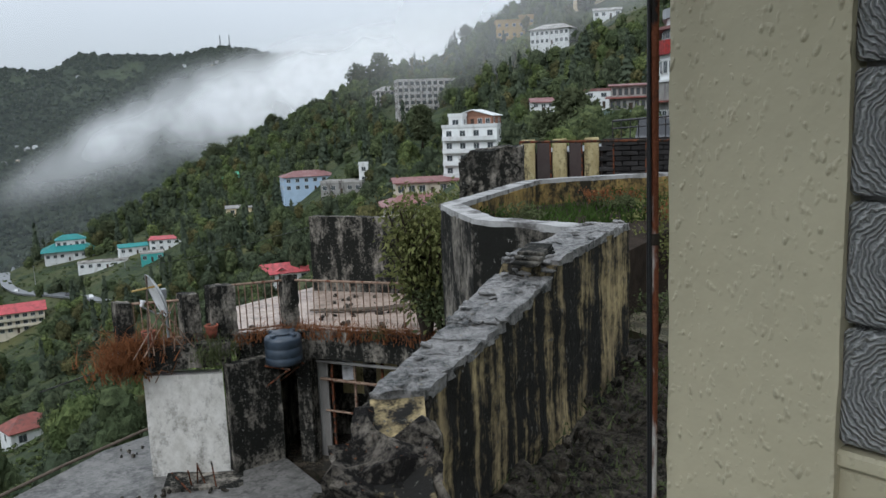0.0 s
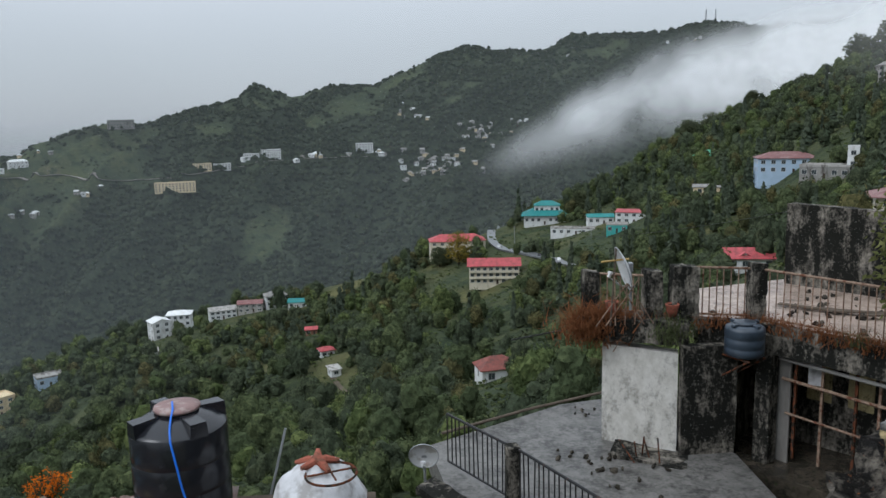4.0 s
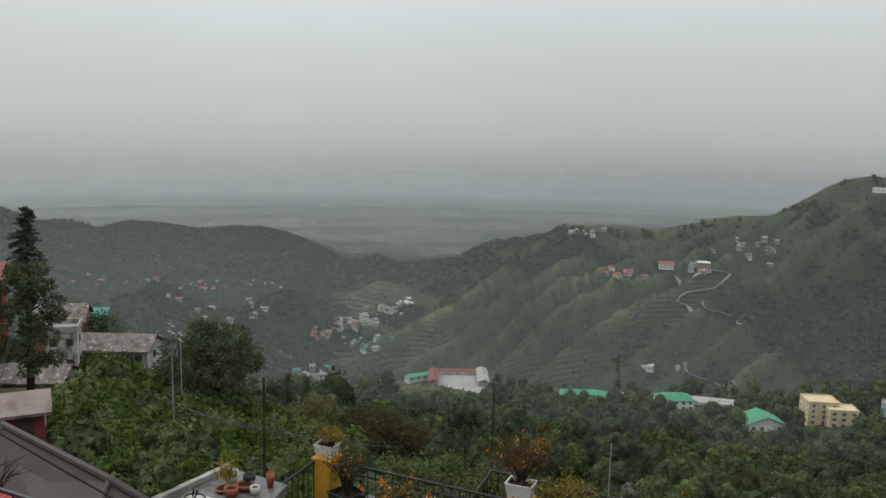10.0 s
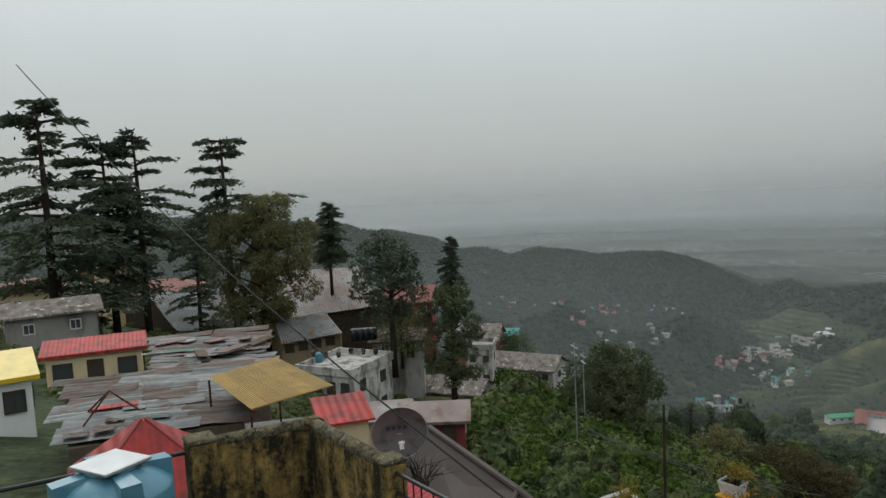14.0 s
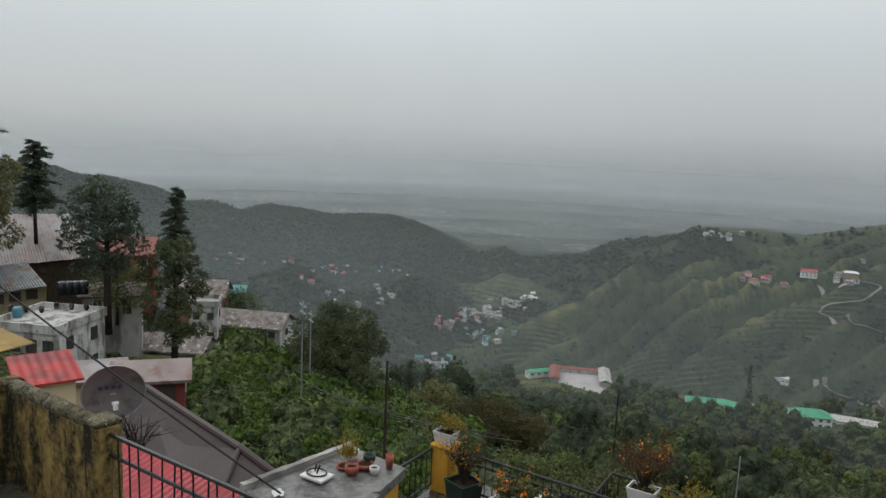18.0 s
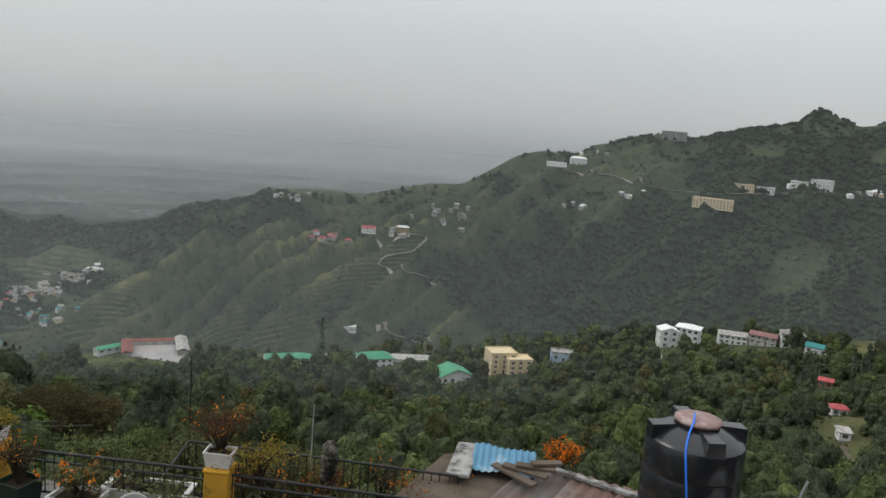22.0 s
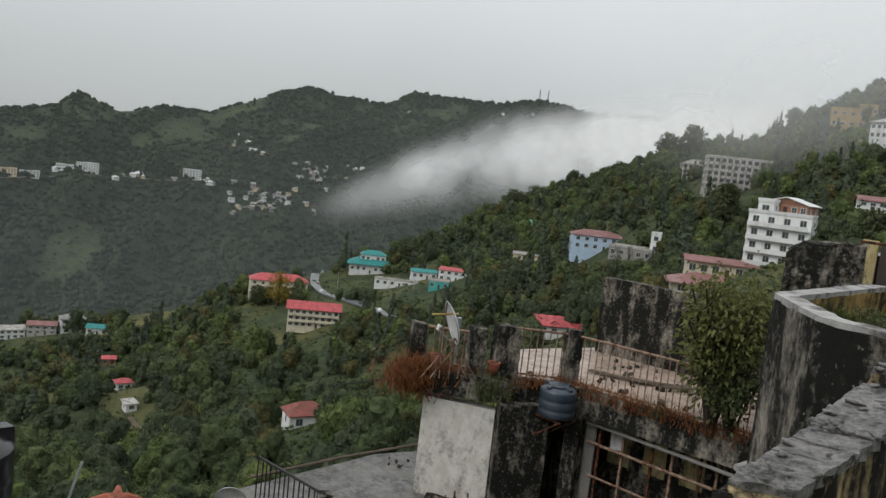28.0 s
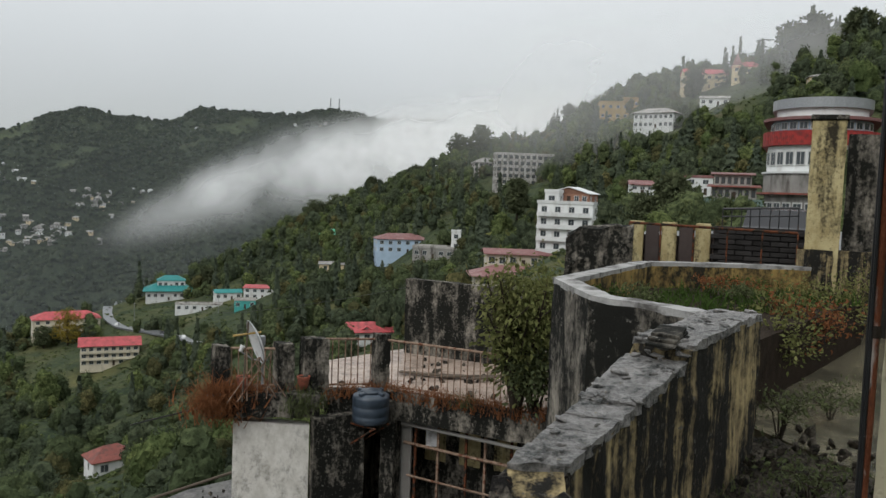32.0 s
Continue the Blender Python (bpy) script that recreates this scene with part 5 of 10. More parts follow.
def roof_geo(kind, w, d, rise, over, thick=0.18):
    """A roof on a w x d plan, from level 0."""
    W, D = w / 2 + over, d / 2 + over
    g = Geo()
    if kind == "flat":
        loops = [(w / 2 + 0.15, d / 2 + 0.15, 0.0), (w / 2 + 0.15, d / 2 + 0.15, 0.8), (w / 2 - 0.05, d / 2 - 0.05, 0.8), (w / 2 - 0.05, d / 2 - 0.05, 0.24)]
        v = [(sx * px_, sy * py_, pz) for px_, py_, pz in loops for sx, sy in ((-1, -1), (1, -1), (1, 1), (-1, 1))]
        g.add(v, [(3, 2, 1, 0), (12, 13, 14, 15)] + [(k * 4 + i, k * 4 + (i + 1) % 4, k * 4 + 4 + (i + 1) % 4, k * 4 + 4 + i) for k in range(3) for i in range(4)])
        return g
    if kind == "gable":      # ridge along x
        top = [(-W, -D, 0), (W, -D, 0), (W, 0, rise), (-W, 0, rise), (W, D, 0), (-W, D, 0)]
    elif kind == "cross":    # ridge along y, gable to the front
        top = [(-W, -D, 0), (0, -D, rise), (0, D, rise), (-W, D, 0), (W, -D, 0), (W, D, 0)]
    elif kind == "hip":
        k = min(W, D) * 0.95
        if W >= D:
            top = [(-W, -D, 0), (W, -D, 0), (W, D, 0), (-W, D, 0), (-W + k, 0, rise), (W - k, 0, rise)]
        else:
            top = [(-W, -D, 0), (W, -D, 0), (W, D, 0), (-W, D, 0), (0, -D + k, rise), (0, D - k, rise)]
    else:                    # shed, low edge to the front
        top = [(-W, -D, 0), (W, -D, 0), (W, D, rise), (-W, D, rise)]
    n = len(top)
    v = top + [(x, y, z - thick) for x, y, z in top]
    if kind == "gable":
        f = [(0, 1, 2, 3), (3, 2, 4, 5), (9, 8, 7, 6), (11, 10, 8, 9), (0, 6, 7, 1), (5, 4, 10, 11), (1, 7, 8, 2), (2, 8, 10, 4), (0, 3, 9, 6), (3, 5, 11, 9)]
    elif kind == "cross":
        f = [(0, 1, 2, 3), (1, 4, 5, 2), (9, 8, 7, 6), (8, 11, 10, 7), (0, 6, 7, 1), (1, 7, 10, 4), (3, 2, 8, 9), (2, 5, 11, 8), (0, 3, 9, 6), (4, 10, 11, 5)]
    elif kind == "hip":
        if W >= D:
            f = [(0, 1, 5, 4), (1, 2, 5), (2, 3, 4, 5), (3, 0, 4)]
        else:
            f = [(0, 1, 4), (1, 2, 5, 4), (2, 3, 5), (3, 0, 4, 5)]
        f += [(3 + n, 2 + n, 1 + n, 0 + n), (0, n, n + 1, 1), (1, n + 1, n + 2, 2), (2, n + 2, n + 3, 3), (3, n + 3, n, 0)]
    else:
        f = [(0, 1, 2, 3), (7, 6, 5, 4), (0, 4, 5, 1), (1, 5, 6, 2), (2, 6, 7, 3), (3, 7, 4, 0)]
    return g.add(v, f)


def house(label, x, y, z, w, d, h, rz, wall="wall_white", roof="gable", rmat="tin_red", rise=1.6, floors=1, cols=3, over=0.5, win=(1.0, 1.2), frame_m="frame_white", door=True, name="house", balcony=False, sides=True, sink=6.0, ridge=True):
    """A house: walls on a plinth let into the slope, roof, each window with its pane, a door, balconies."""
    t = thing(name, x, y, z, rz, label, "house")
    part("wall", Geo().box(0, 0, (h - sink) / 2, w, d, h + sink), wall, t)
    rf = part("roof", roof_geo(roof, w, d, rise, 0.0 if roof == "flat" else over), rmat, t, at=pose(0, 0, h + 0.003 + (0.15 if roof != "flat" else 0), 0, 0, 0))
    if roof in ("gable", "cross"):
        tri = [(-d / 2, 0), (d / 2, 0), (0, rise * 0.93)] if roof == "gable" else [(-w / 2, 0), (w / 2, 0), (0, rise * 0.93)]
        for s in (-1, 1):
            g = Geo()
            if roof == "gable":
                v = [(s * w / 2 + q, p, h + e) for q in (-0.1, 0.1) for p, e in tri]
            else:
                v = [(p, s * d / 2 + q, h + e) for q in (-0.1, 0.1) for p, e in tri]
            g.add(v, [(0, 1, 2), (5, 4, 3), (0, 3, 4, 1), (1, 4, 5, 2), (2, 5, 3, 0)])
            part("gable_end", g, wall, t)
    fh = h / floors
    for k in range(floors):
        zc = fh * k + fh * 0.55
        ww, wh = min(win[0], w / cols * 0.62), min(win[1], fh * 0.55)
        for i in range(cols):
            if door and k == 0 and i == cols // 2:
                dr = part("door", Geo().box(0, -0.03, 0, 0.9, 0.08, 2.0, c=0.015), "frame_dark", t, at=pose((i + 0.5) / cols * w - w / 2, -d / 2, 1.0, 0, 0, 0))
                continue
            window(t, (i + 0.5) / cols * w - w / 2, -d / 2 - 0.005, zc, ww, wh, 0, frame_m)
        if sides:
            m = max(1, int(d / 3.5))
            for sd in (-1, 1):
                for i in range(m):
                    window(t, sd * (w / 2 + 0.005), (i + 0.5) / m * d - d / 2, zc, min(win[0], 1.0), wh, sd, frame_m)
        if balcony and k > 0:
            part("balcony", Geo().box(0, -d / 2 - 0.6, fh * k, w * 0.96, 1.2, 0.15).box(0, -d / 2 - 1.17, fh * k + 0.52, w * 0.96, 0.06, 0.86), wall, t)
    return t


def home(label, az, el, w, d, h, twist=0.0, r=None, **kw):
    """A house at a bearing and slope on the land, its front towards the terrace but for a twist."""
    kw.setdefault("win", (1.7, 1.7))
    if r is None:
        x, y, z = site(az, el)
        if math.hypot(x, y) > 650:      # cut into the steep far slope, the front wall at its lip
            k = 1 + d * 0.5 / math.hypot(x, y)
            x, y = x * k, y * k
            kw.setdefault("sink", 1.5)
    else:
        x, y, z = spot(az, el, r)
    return house(label, x, y, z, w, d, h, az + twist, **kw)


# the town on the near hillside
home("two-storey cream house with rose-red roof and red dome", -8.2, -10.2, 29, 11, 8.4, 6, wall="wall_pale", roof="hip", rmat="tin_pink", rise=3.0, floors=3, cols=7, sink=2.5, balcony=True)
home("long cream block with rose-red hipped roof above terraced bank", -10.9, -12.2, 22, 9, 8.0, 0, sink=2.5, wall="wall_pale", roof="gable", rmat="tin_pink", rise=2.8, floors=3, cols=8, over=0.9, balcony=True)
home("large white house with tiered teal hipped roof by the road", -14.59, -7.95, 23, 14, 5.0, 0, wall="wall_white", roof="hip", rmat="tin_teal", rise=4.2, floors=1, cols=7, over=1.6)
home("white lodge storey under a teal roof", -14.75, -7.15, 14, 8, 4.0, 0, wall="wall_white", roof="hip", rmat="tin_teal", rise=2.4, floors=1, cols=5, r=449, sink=8)
home("low white outbuilding beside the road", -16.6, -8.75, 22, 5, 3.0, -6, wall="wall_white", roof="flat", rmat="wall_grey", floors=1, cols=6)
home("grey-green roofed cottage on the hillside", -18.5, -8.0, 13, 7, 3.6, 8, wall="wall_white", roof="gable", rmat="tin_teal", rise=1.4, floors=1, cols=4)
home("white house with flat red roof on the hillside", -20.7, -7.9, 14, 8, 5.2, -8, wall="wall_white", roof="shed", rmat="tin_pink", rise=0.7, floors=2, cols=4)
home("turquoise painted low house with flat roof", -19.7, -8.6, 9, 6, 3.4, 0, wall="wall_teal", roof="flat", rmat="wall_grey", floors=1, cols=3)
home("small cream hut with brown roof among trees", -25.7, -5.95, 11, 6, 3.4, 0, wall="wall_cream", roof="shed", rmat="wall_grey", rise=0.8, floors=1, cols=2)
home("shed with green tarpaulin roof among trees", -25.35, -3.7, 12, 7, 3.5, 15, wall="wall_grey", roof="shed", rmat="tin_green", rise=3.0, floors=1, cols=2)
home("blue-white house with maroon hipped roof", -30.64, -4.4, 23, 12, 6.0, 10, wall="wall_blue", roof="hip", rmat="tin_maroon", rise=2.4, floors=2, cols=6)
home("unfinished grey concrete house with flat roof", -33.1, -4.75, 16, 9, 4.2, -10, wall="wall_grey", roof="flat", rmat="wall_grey", floors=1, cols=5)
home("slim white water tower house", -34.6, -4.2, 3.6, 3.6, 7.5, 0, wall="wall_white", roof="flat", rmat="wall_white", floors=2, cols=1, door=False)
home("white bungalow with pink-red gabled roofs", -28.9, -10.75, 16, 9, 3.2, 14, sink=1.0, wall="wall_white", roof="gable", rmat="tin_pink", rise=2.4, floors=1, cols=5, over=0.8)
home("white porch wing with red gable roof", -28.2, -11.0, 6, 5, 3.4, 14, r=240, wall="wall_white", roof="cross", rmat="tin_pink", rise=2.2, floors=1, cols=2, over=0.6, sink=8)
lodge = home("maroon-roofed lodge with bright metal awning", -39.6, -7.2, 24, 10, 5.0, 8, r=190, wall="wall_pale", roof="hip", rmat="tin_maroon", rise=2.2, floors=2, cols=6, over=1.4)
part("awning", Geo().box(0, 0, 0, 7.5, 3.2, 0.12), "steel", lodge, "bright wet metal awning", at=pose(3.5, -6.6, 4.6, 18, 0, 0))
home("upper hall of the lodge with maroon roof", -39.4, -5.1, 18, 7, 3.2, 8, r=196, wall="wall_pale", roof="gable", rmat="tin_maroon", rise=1.1, floors=1, cols=7, over=0.8, sink=3)
home("tall white five-storey hotel with balconies", -42.8, -5.6, 14, 11, 18, -18, r=200, wall="wall_white", roof="flat", rmat="wall_white", floors=6, cols=4, balcony=True, win=(1.5, 1.5))
home("gabled brown top storey of the hotel", -42.9, -0.45, 10, 8, 2.6, -18, r=203, wall="wall_brick", roof="cross", rmat="wall_white", rise=1.6, floors=1, cols=5, sink=1)
home("white stair tower of the hotel", -41.5, -5.6, 3.5, 3.5, 20.5, -18, r=198, wall="wall_white", roof="flat", rmat="wall_white", floors=6, cols=1, door=False)
home("grey many-storeyed hotel half hidden by mist", -39.2, 0.7, 30, 12, 16, 10, wall="wall_dirty", roof="flat", rmat="wall_grey", floors=5, cols=10, win=(2.0, 1.9), frame_m="frame_dark")
home("grey hotel wing with stepped roofs", -36.9, 0.9, 22, 12, 11, 10, r=470, wall="wall_dirty", roof="hip", rmat="wall_grey", rise=3, floors=4, cols=8, sink=10, win=(1.9, 1.8), frame_m="frame_dark")
home("large ochre block on the ridge", -45.3, 5.4, 16, 12, 10, 5, wall="wall_yellow", roof="flat", rmat="wall_yellow", floors=2, cols=4, door=False)
home("ochre stair block with flat roof", -46.5, 5.4, 10, 10, 13, 5, r=480, wall="wall_yellow", roof="flat", rmat="wall_yellow", floors=2, cols=2, door=False, sink=10)
home("white galleried house with grey hipped roof", -48.33, 4.9, 19, 10, 7.0, -22, wall="wall_white", roof="hip", rmat="wall_grey", rise=2.6, floors=2, cols=8, over=0.9)
home("cream hilltop church hall with red roof", -51.2, 7.6, 22, 12, 7.5, 12, wall="wall_cream", roof="gable", rmat="tin_pink", rise=3.4, floors=2, cols=6)
home("cream church wing with red roof", -54.0, 7.9, 14, 10, 8.5, -10, r=440, wall="wall_cream", roof="hip", rmat="tin_pink", rise=3.2, floors=2, cols=4, sink=12)
home("church tower with pointed roof", -53.3, 7.9, 4.4, 4.4, 10, 0, r=438, wall="wall_cream", roof="hip", rmat="tin_maroon", rise=6.0, floors=2, cols=1, door=False, sink=12, over=0.3)
home("white cottage below the church", -52.0, 6.5, 13, 6, 3.4, 0, wall="wall_white", roof="gable", rmat="wall_grey", rise=1.4, cols=4)
home("low cream house near the ridge top", -58.5, 7.7, 10, 6, 3.5, 10, wall="wall_cream", roof="hip", rmat="wall_grey", rise=1.4, cols=3)
home("white house with maroon upper wall", -51.3, 0.5, 8, 6, 5.0, 0, wall="wall_white", roof="flat", rmat="tin_maroon", floors=2, cols=2)
home("white chalet with maroon trim", -47.5, 0.2, 6, 5, 3.2, 8, r=215, wall="wall_white", roof="gable", rmat="tin_maroon", rise=1.2, floors=2, cols=3, sink=8)
home("lower tier of the pavilion with maroon tin eaves", -53.6, 0.2, 9.5, 6, 3.0, 0, r=190, wall="wall_grey", roof="shed", rmat="tile_red", rise=0.6, floors=1, cols=7, over=0.9, frame_m="frame_dark", sink=8)
home("upper tier of the pavilion with maroon tin roof", -53.5, 1.1, 8, 5, 2.8, 0, r=193, wall="wall_grey", roof="shed", rmat="tin_maroon", rise=0.6, floors=1, cols=6, over=0.8, frame_m="frame_dark", sink=4, door=False)
home("long low white shop row under a dull green roof", -53.5, -1.2, 12.5, 6, 2.6, 4, r=150, wall="wall_white", roof="shed", rmat="net_green", rise=1.3, floors=1, cols=8, sink=8)
gx, gy, _z = spot(-58.7, 0, 120)
guest = thing("guest_house", gx, gy, -4.0, -58.7, "round-fronted white guest house with red balconies and layered roofs", "house")
GR, GN = 6.9, 14


def drum(r, z0, z1, n=GN, deep=10.0):
    """A storey with a half-round front towards -y and a straight back."""
    ring_ = [(r * math.cos(math.pi + math.pi * k / n), r * math.sin(math.pi + math.pi * k / n)) for k in range(n + 1)] + [(r, deep), (-r, deep)]
    return Geo().prism(ring_, z0, z1)


part("base_wall", drum(GR * 0.96, -6, 5.6), "wall_grey", guest, "grey concrete base")
part("awning", drum(GR * 1.12, 5.5, 5.75), "tile_red", guest)
part("concrete_band", drum(GR, 5.75, 8.3), "wall_grey", guest)
part("ledge", drum(GR * 1.04, 8.3, 8.55), "wall_white", guest)
part("bay_wall", drum(GR * 0.95, 8.55, 12.0), "wall_white", guest)
part("red_balcony", drum(GR * 1.05, 12.0, 13.9), "tin_red", guest, "red balcony front")
part("upper_wall", drum(GR * 0.9, 13.9, 15.3), "wall_blue", guest)
part("maroon_roof", drum(GR * 1.06, 15.3, 15.7), "tin_maroon", guest)
part("attic_wall", drum(GR * 0.82, 15.7, 16.9), "wall_white", guest)
part("metal_roof", drum(GR * 0.9, 16.9, 18.2), "steel", guest, "bright ribbed metal roof")
for lvl, hh, rr_ in ((10.3, 1.9, GR * 0.955), (14.6, 1.0, GR * 0.905), (3.4, 2.2, GR * 0.965)):
    for k in range(GN):
        a_ = math.pi + math.pi * (k + 0.5) / GN
        w_ = 2 * rr_ * math.sin(math.pi / GN / 2) * 0.8
        wn_ = part("window", Geo().box(0, 0, 0, w_, 0.10, hh), "frame_white", guest, at=pose(rr_ * math.cos(a_), rr_ * math.sin(a_), lvl, 0, 0, math.degrees(a_) + 90))
        part("pane", Geo().box(-w_ * 0.22, -0.055, 0, w_ * 0.38, 0.03, hh * 0.84).box(w_ * 0.22, -0.055, 0, w_ * 0.38, 0.03, hh * 0.84), "pane", wn_)
home("tiny cottage with rose roof in the woods", -11.0, -19.0, 9.0, 6.5, 3.2, 18, sink=3, wall="wall_white", roof="hip", rmat="tile_red", rise=2.4, floors=1, cols=2)

# the spur below
home("tall narrow white house on the spur", 13.2, -14.7, 9, 8, 9.0, 20, wall="wall_white", roof="cross", rmat="wall_white", rise=1.6, floors=3, cols=2)
home("white house with pale green roof on the spur", 11.8, -13.9, 12, 9, 6.0, -10, r=425, wall="wall_white", roof="hip", rmat="wall_white", rise=1.6, floors=2, cols=4, sink=12)
home("white terrace house on the spur", 8.9, -13.7, 14, 8, 4.5, 8, r=432, wall="wall_white", roof="gable", rmat="wall_grey", rise=1.6, floors=2, cols=5, sink=12)
home("maroon-white row house on the spur", 6.9, -13.4, 13, 8, 4.5, -6, r=432, wall="wall_grey", roof="gable", rmat="tin_maroon", rise=1.4, floors=2, cols=4, sink=12)
home("white stepped house on the spur", 5.1, -13.1, 12, 8, 5.5, 10, r=432, wall="wall_white", roof="hip", rmat="wall_grey", rise=2.0, floors=2, cols=4, sink=12)
home("white hut with bright green roof on the spur", 3.5, -13.4, 10, 7, 3.2, -12, wall="wall_white", roof="gable", rmat="tin_teal", rise=1.5, cols=3)
home("small hut with rose roof beside the footpath", 1.68, -17.0, 5.2, 4.4, 2.6, 15, wall="wall_white", roof="hip", rmat="tin_pink", rise=1.2, cols=2)
home("small white hut beside the footpath", 1.17, -18.4, 3.4, 4, 2.4, 20, wall="wall_white", roof="shed", rmat="wall_grey", rise=0.5, cols=1, door=False)
home("small red shack in the woods", 2.7, -15.4, 5, 4, 2.5, 0, wall="wall_brick", roof="gable", rmat="tin_pink", rise=1.0, cols=2)
home("half-hidden white house in the woods", 13.9, -15.9, 6, 5, 3.0, 0, wall="wall_white", roof="shed", rmat="wall_grey", rise=0.6, cols=2)
home("pale house with blue tarpaulin among trees", 20.4, -16.7, 11, 8, 4.0, 10, wall="wall_blue", roof="flat", rmat="wall_grey", floors=1, cols=3)
home("cream four-storey block with stepped flat roof", 24.9, -18.0, 13, 11, 10.0, 22, wall="wall_cream", roof="flat", rmat="wall_cream", floors=4, cols=3, win=(1.4, 1.4))
home("cream lower wing with flat roof", 23.6, -18.0, 12, 9, 7.5, 22, r=374, wall="wall_cream", roof="flat", rmat="wall_cream", floors=3, cols=3, sink=12)
home("green-roofed hall with gables in the woods", 28.4, -19.1, 15, 11, 4.6, 25, wall="wall_white", roof="cross", rmat="tin_green", rise=3.2, floors=1, cols=4, over=0.9)
home("white school block with green hipped roof", 34.3, -18.4, 17, 10, 5.0, 18, wall="wall_white", roof="hip", rmat="tin_green", rise=2.6, floors=2, cols=5)
home("long pale school building with grey roof", 31.4, -18.2, 24, 9, 4.5, 6, r=415, wall="wall_white", roof="gable", rmat="wall_grey", rise=1.6, floors=1, cols=8, sink=12)
home("green-roofed low building on the crest", 41.2, -18.5, 17, 9, 3.6, 10, r=420, wall="wall_white", roof="gable", rmat="tin_green", rise=2.0, cols=5, sink=12)
home("small green-roofed building on the crest", 39.6, -18.4, 12, 8, 3.4, -10, r=420, wall="wall_white", roof="hip", rmat="tin_green", rise=1.8, cols=4, sink=12)
home("pale grey-roofed building on the crest", 38.2, -18.4, 10, 8, 3.4, 20, r=420, wall="wall_white", roof="gable", rmat="wall_grey", rise=1.6, cols=3, sink=12)
home("lone white farmhouse below the far ridge", 36.4, -16.3, 17, 9, 5, 0, wall="wall_white", roof="flat", rmat="wall_white", floors=1, cols=5)

# courtyard school with a red-roofed arcade
cx_, cy_, cz_ = spot(49.9, -18.05, 405)
court = thing("courtyard_school", cx_, cy_, cz_, 52, "red-roofed school arcade round a pale open courtyard", "school")
part("courtyard", Geo().box(0, 0, -9.9, 30, 46, 20, c=0.1), "court", court)
part("back_wall", Geo().box(-1, 22, -4.6, 28, 5, 13), "wall_grey", court)
part("back_roof", roof_geo("gable", 30, 4.4, 0.7, 0.3), "tile_red", court, at=pose(-1, 22, 2.1, 0, 0, 0))
part("side_wall", Geo().box(-13.5, 10, -4, 4, 22, 13.2), "wall_grey", court)
part("side_roof", roof_geo("cross", 4.6, 22, 1.0, 0.5), "tile_red", court, at=pose(-13.5, 10, 2.75, 0, 0, 0))
part("far_wing_wall", Geo().box(13, 12, -4, 5, 24, 13), "wall_grey", court)
part("far_wing_roof", roof_geo("cross", 5.6, 24, 1.2, 0.4), "wall_grey", court, at=pose(13, 12, 2.7, 0, 0, 0))
home("long green-roofed shed beyond the courtyard", 52.4, -17.5, 24, 5, 2.2, 30, r=424, wall="wall_white", roof="gable", rmat="tin_green", rise=1.1, cols=6, sink=2)

# buildings on the far ridge
home("long cream apartment block on the far ridge", 11.4, -4.9, 52, 14, 12, -4, wall="wall_cream", roof="flat", rmat="wall_cream", floors=4, cols=12, win=(2.0, 1.6), sides=False)
home("cream apartment block above the ridge road", 9.6, -3.6, 28, 12, 9.5, -4, wall="wall_cream", roof="flat", rmat="wall_cream", floors=4, cols=8, win=(2.0, 1.6), sides=False)
home("white apartment block above the ridge road", 8.2, -3.6, 24, 12, 8.5, -4, wall="wall_white", roof="flat", rmat="wall_white", floors=3, cols=6, win=(2.0, 1.6), sides=False)
home("large white hotel on the far ridge", 4.88, -2.85, 30, 12, 13, -4, wall="wall_white", roof="flat", rmat="wall_white", floors=5, cols=9, win=(2.2, 1.8), sides=False)
home("low white annex beside the ridge hotel", 6.2, -2.9, 22, 10, 8, 4, wall="wall_white", roof="flat", rmat="wall_white", floors=2, cols=6, win=(2.0, 1.6), sides=False)
home("white block on the far ridge", -1.7, -2.7, 26, 12, 14, 4, wall="wall_white", roof="flat", rmat="wall_white", floors=4, cols=6, win=(2.2, 1.8), sides=False)
home("grey block standing on the far crest", 14.5, -0.5, 40, 12, 13, 0, wall="wall_grey", roof="flat", rmat="wall_grey", floors=3, cols=9, win=(2.2, 1.8), sides=False)
home("white villa on the ridge shoulder", 20.8, -2.8, 26, 10, 9, 10, wall="wall_white", roof="hip", rmat="wall_white", rise=3, floors=2, cols=5, sides=False)
home("low white villa on the ridge shoulder", 22.3, -3.1, 30, 9, 5, -10, wall="wall_white", roof="flat", rmat="wall_white", floors=1, cols=6, sides=False)
home("yellow house on the spur road", 32.9, -8.9, 15, 9, 9, 0, wall="wall_yellow", roof="hip", rmat="wall_white", rise=2, floors=2, cols=4, sides=False)
home("house with rose roof on the spur road", 35.4, -9.2, 18, 9, 6, 5, wall="wall_white", roof="gable", rmat="tin_pink", rise=3, floors=2, cols=4, sides=False)

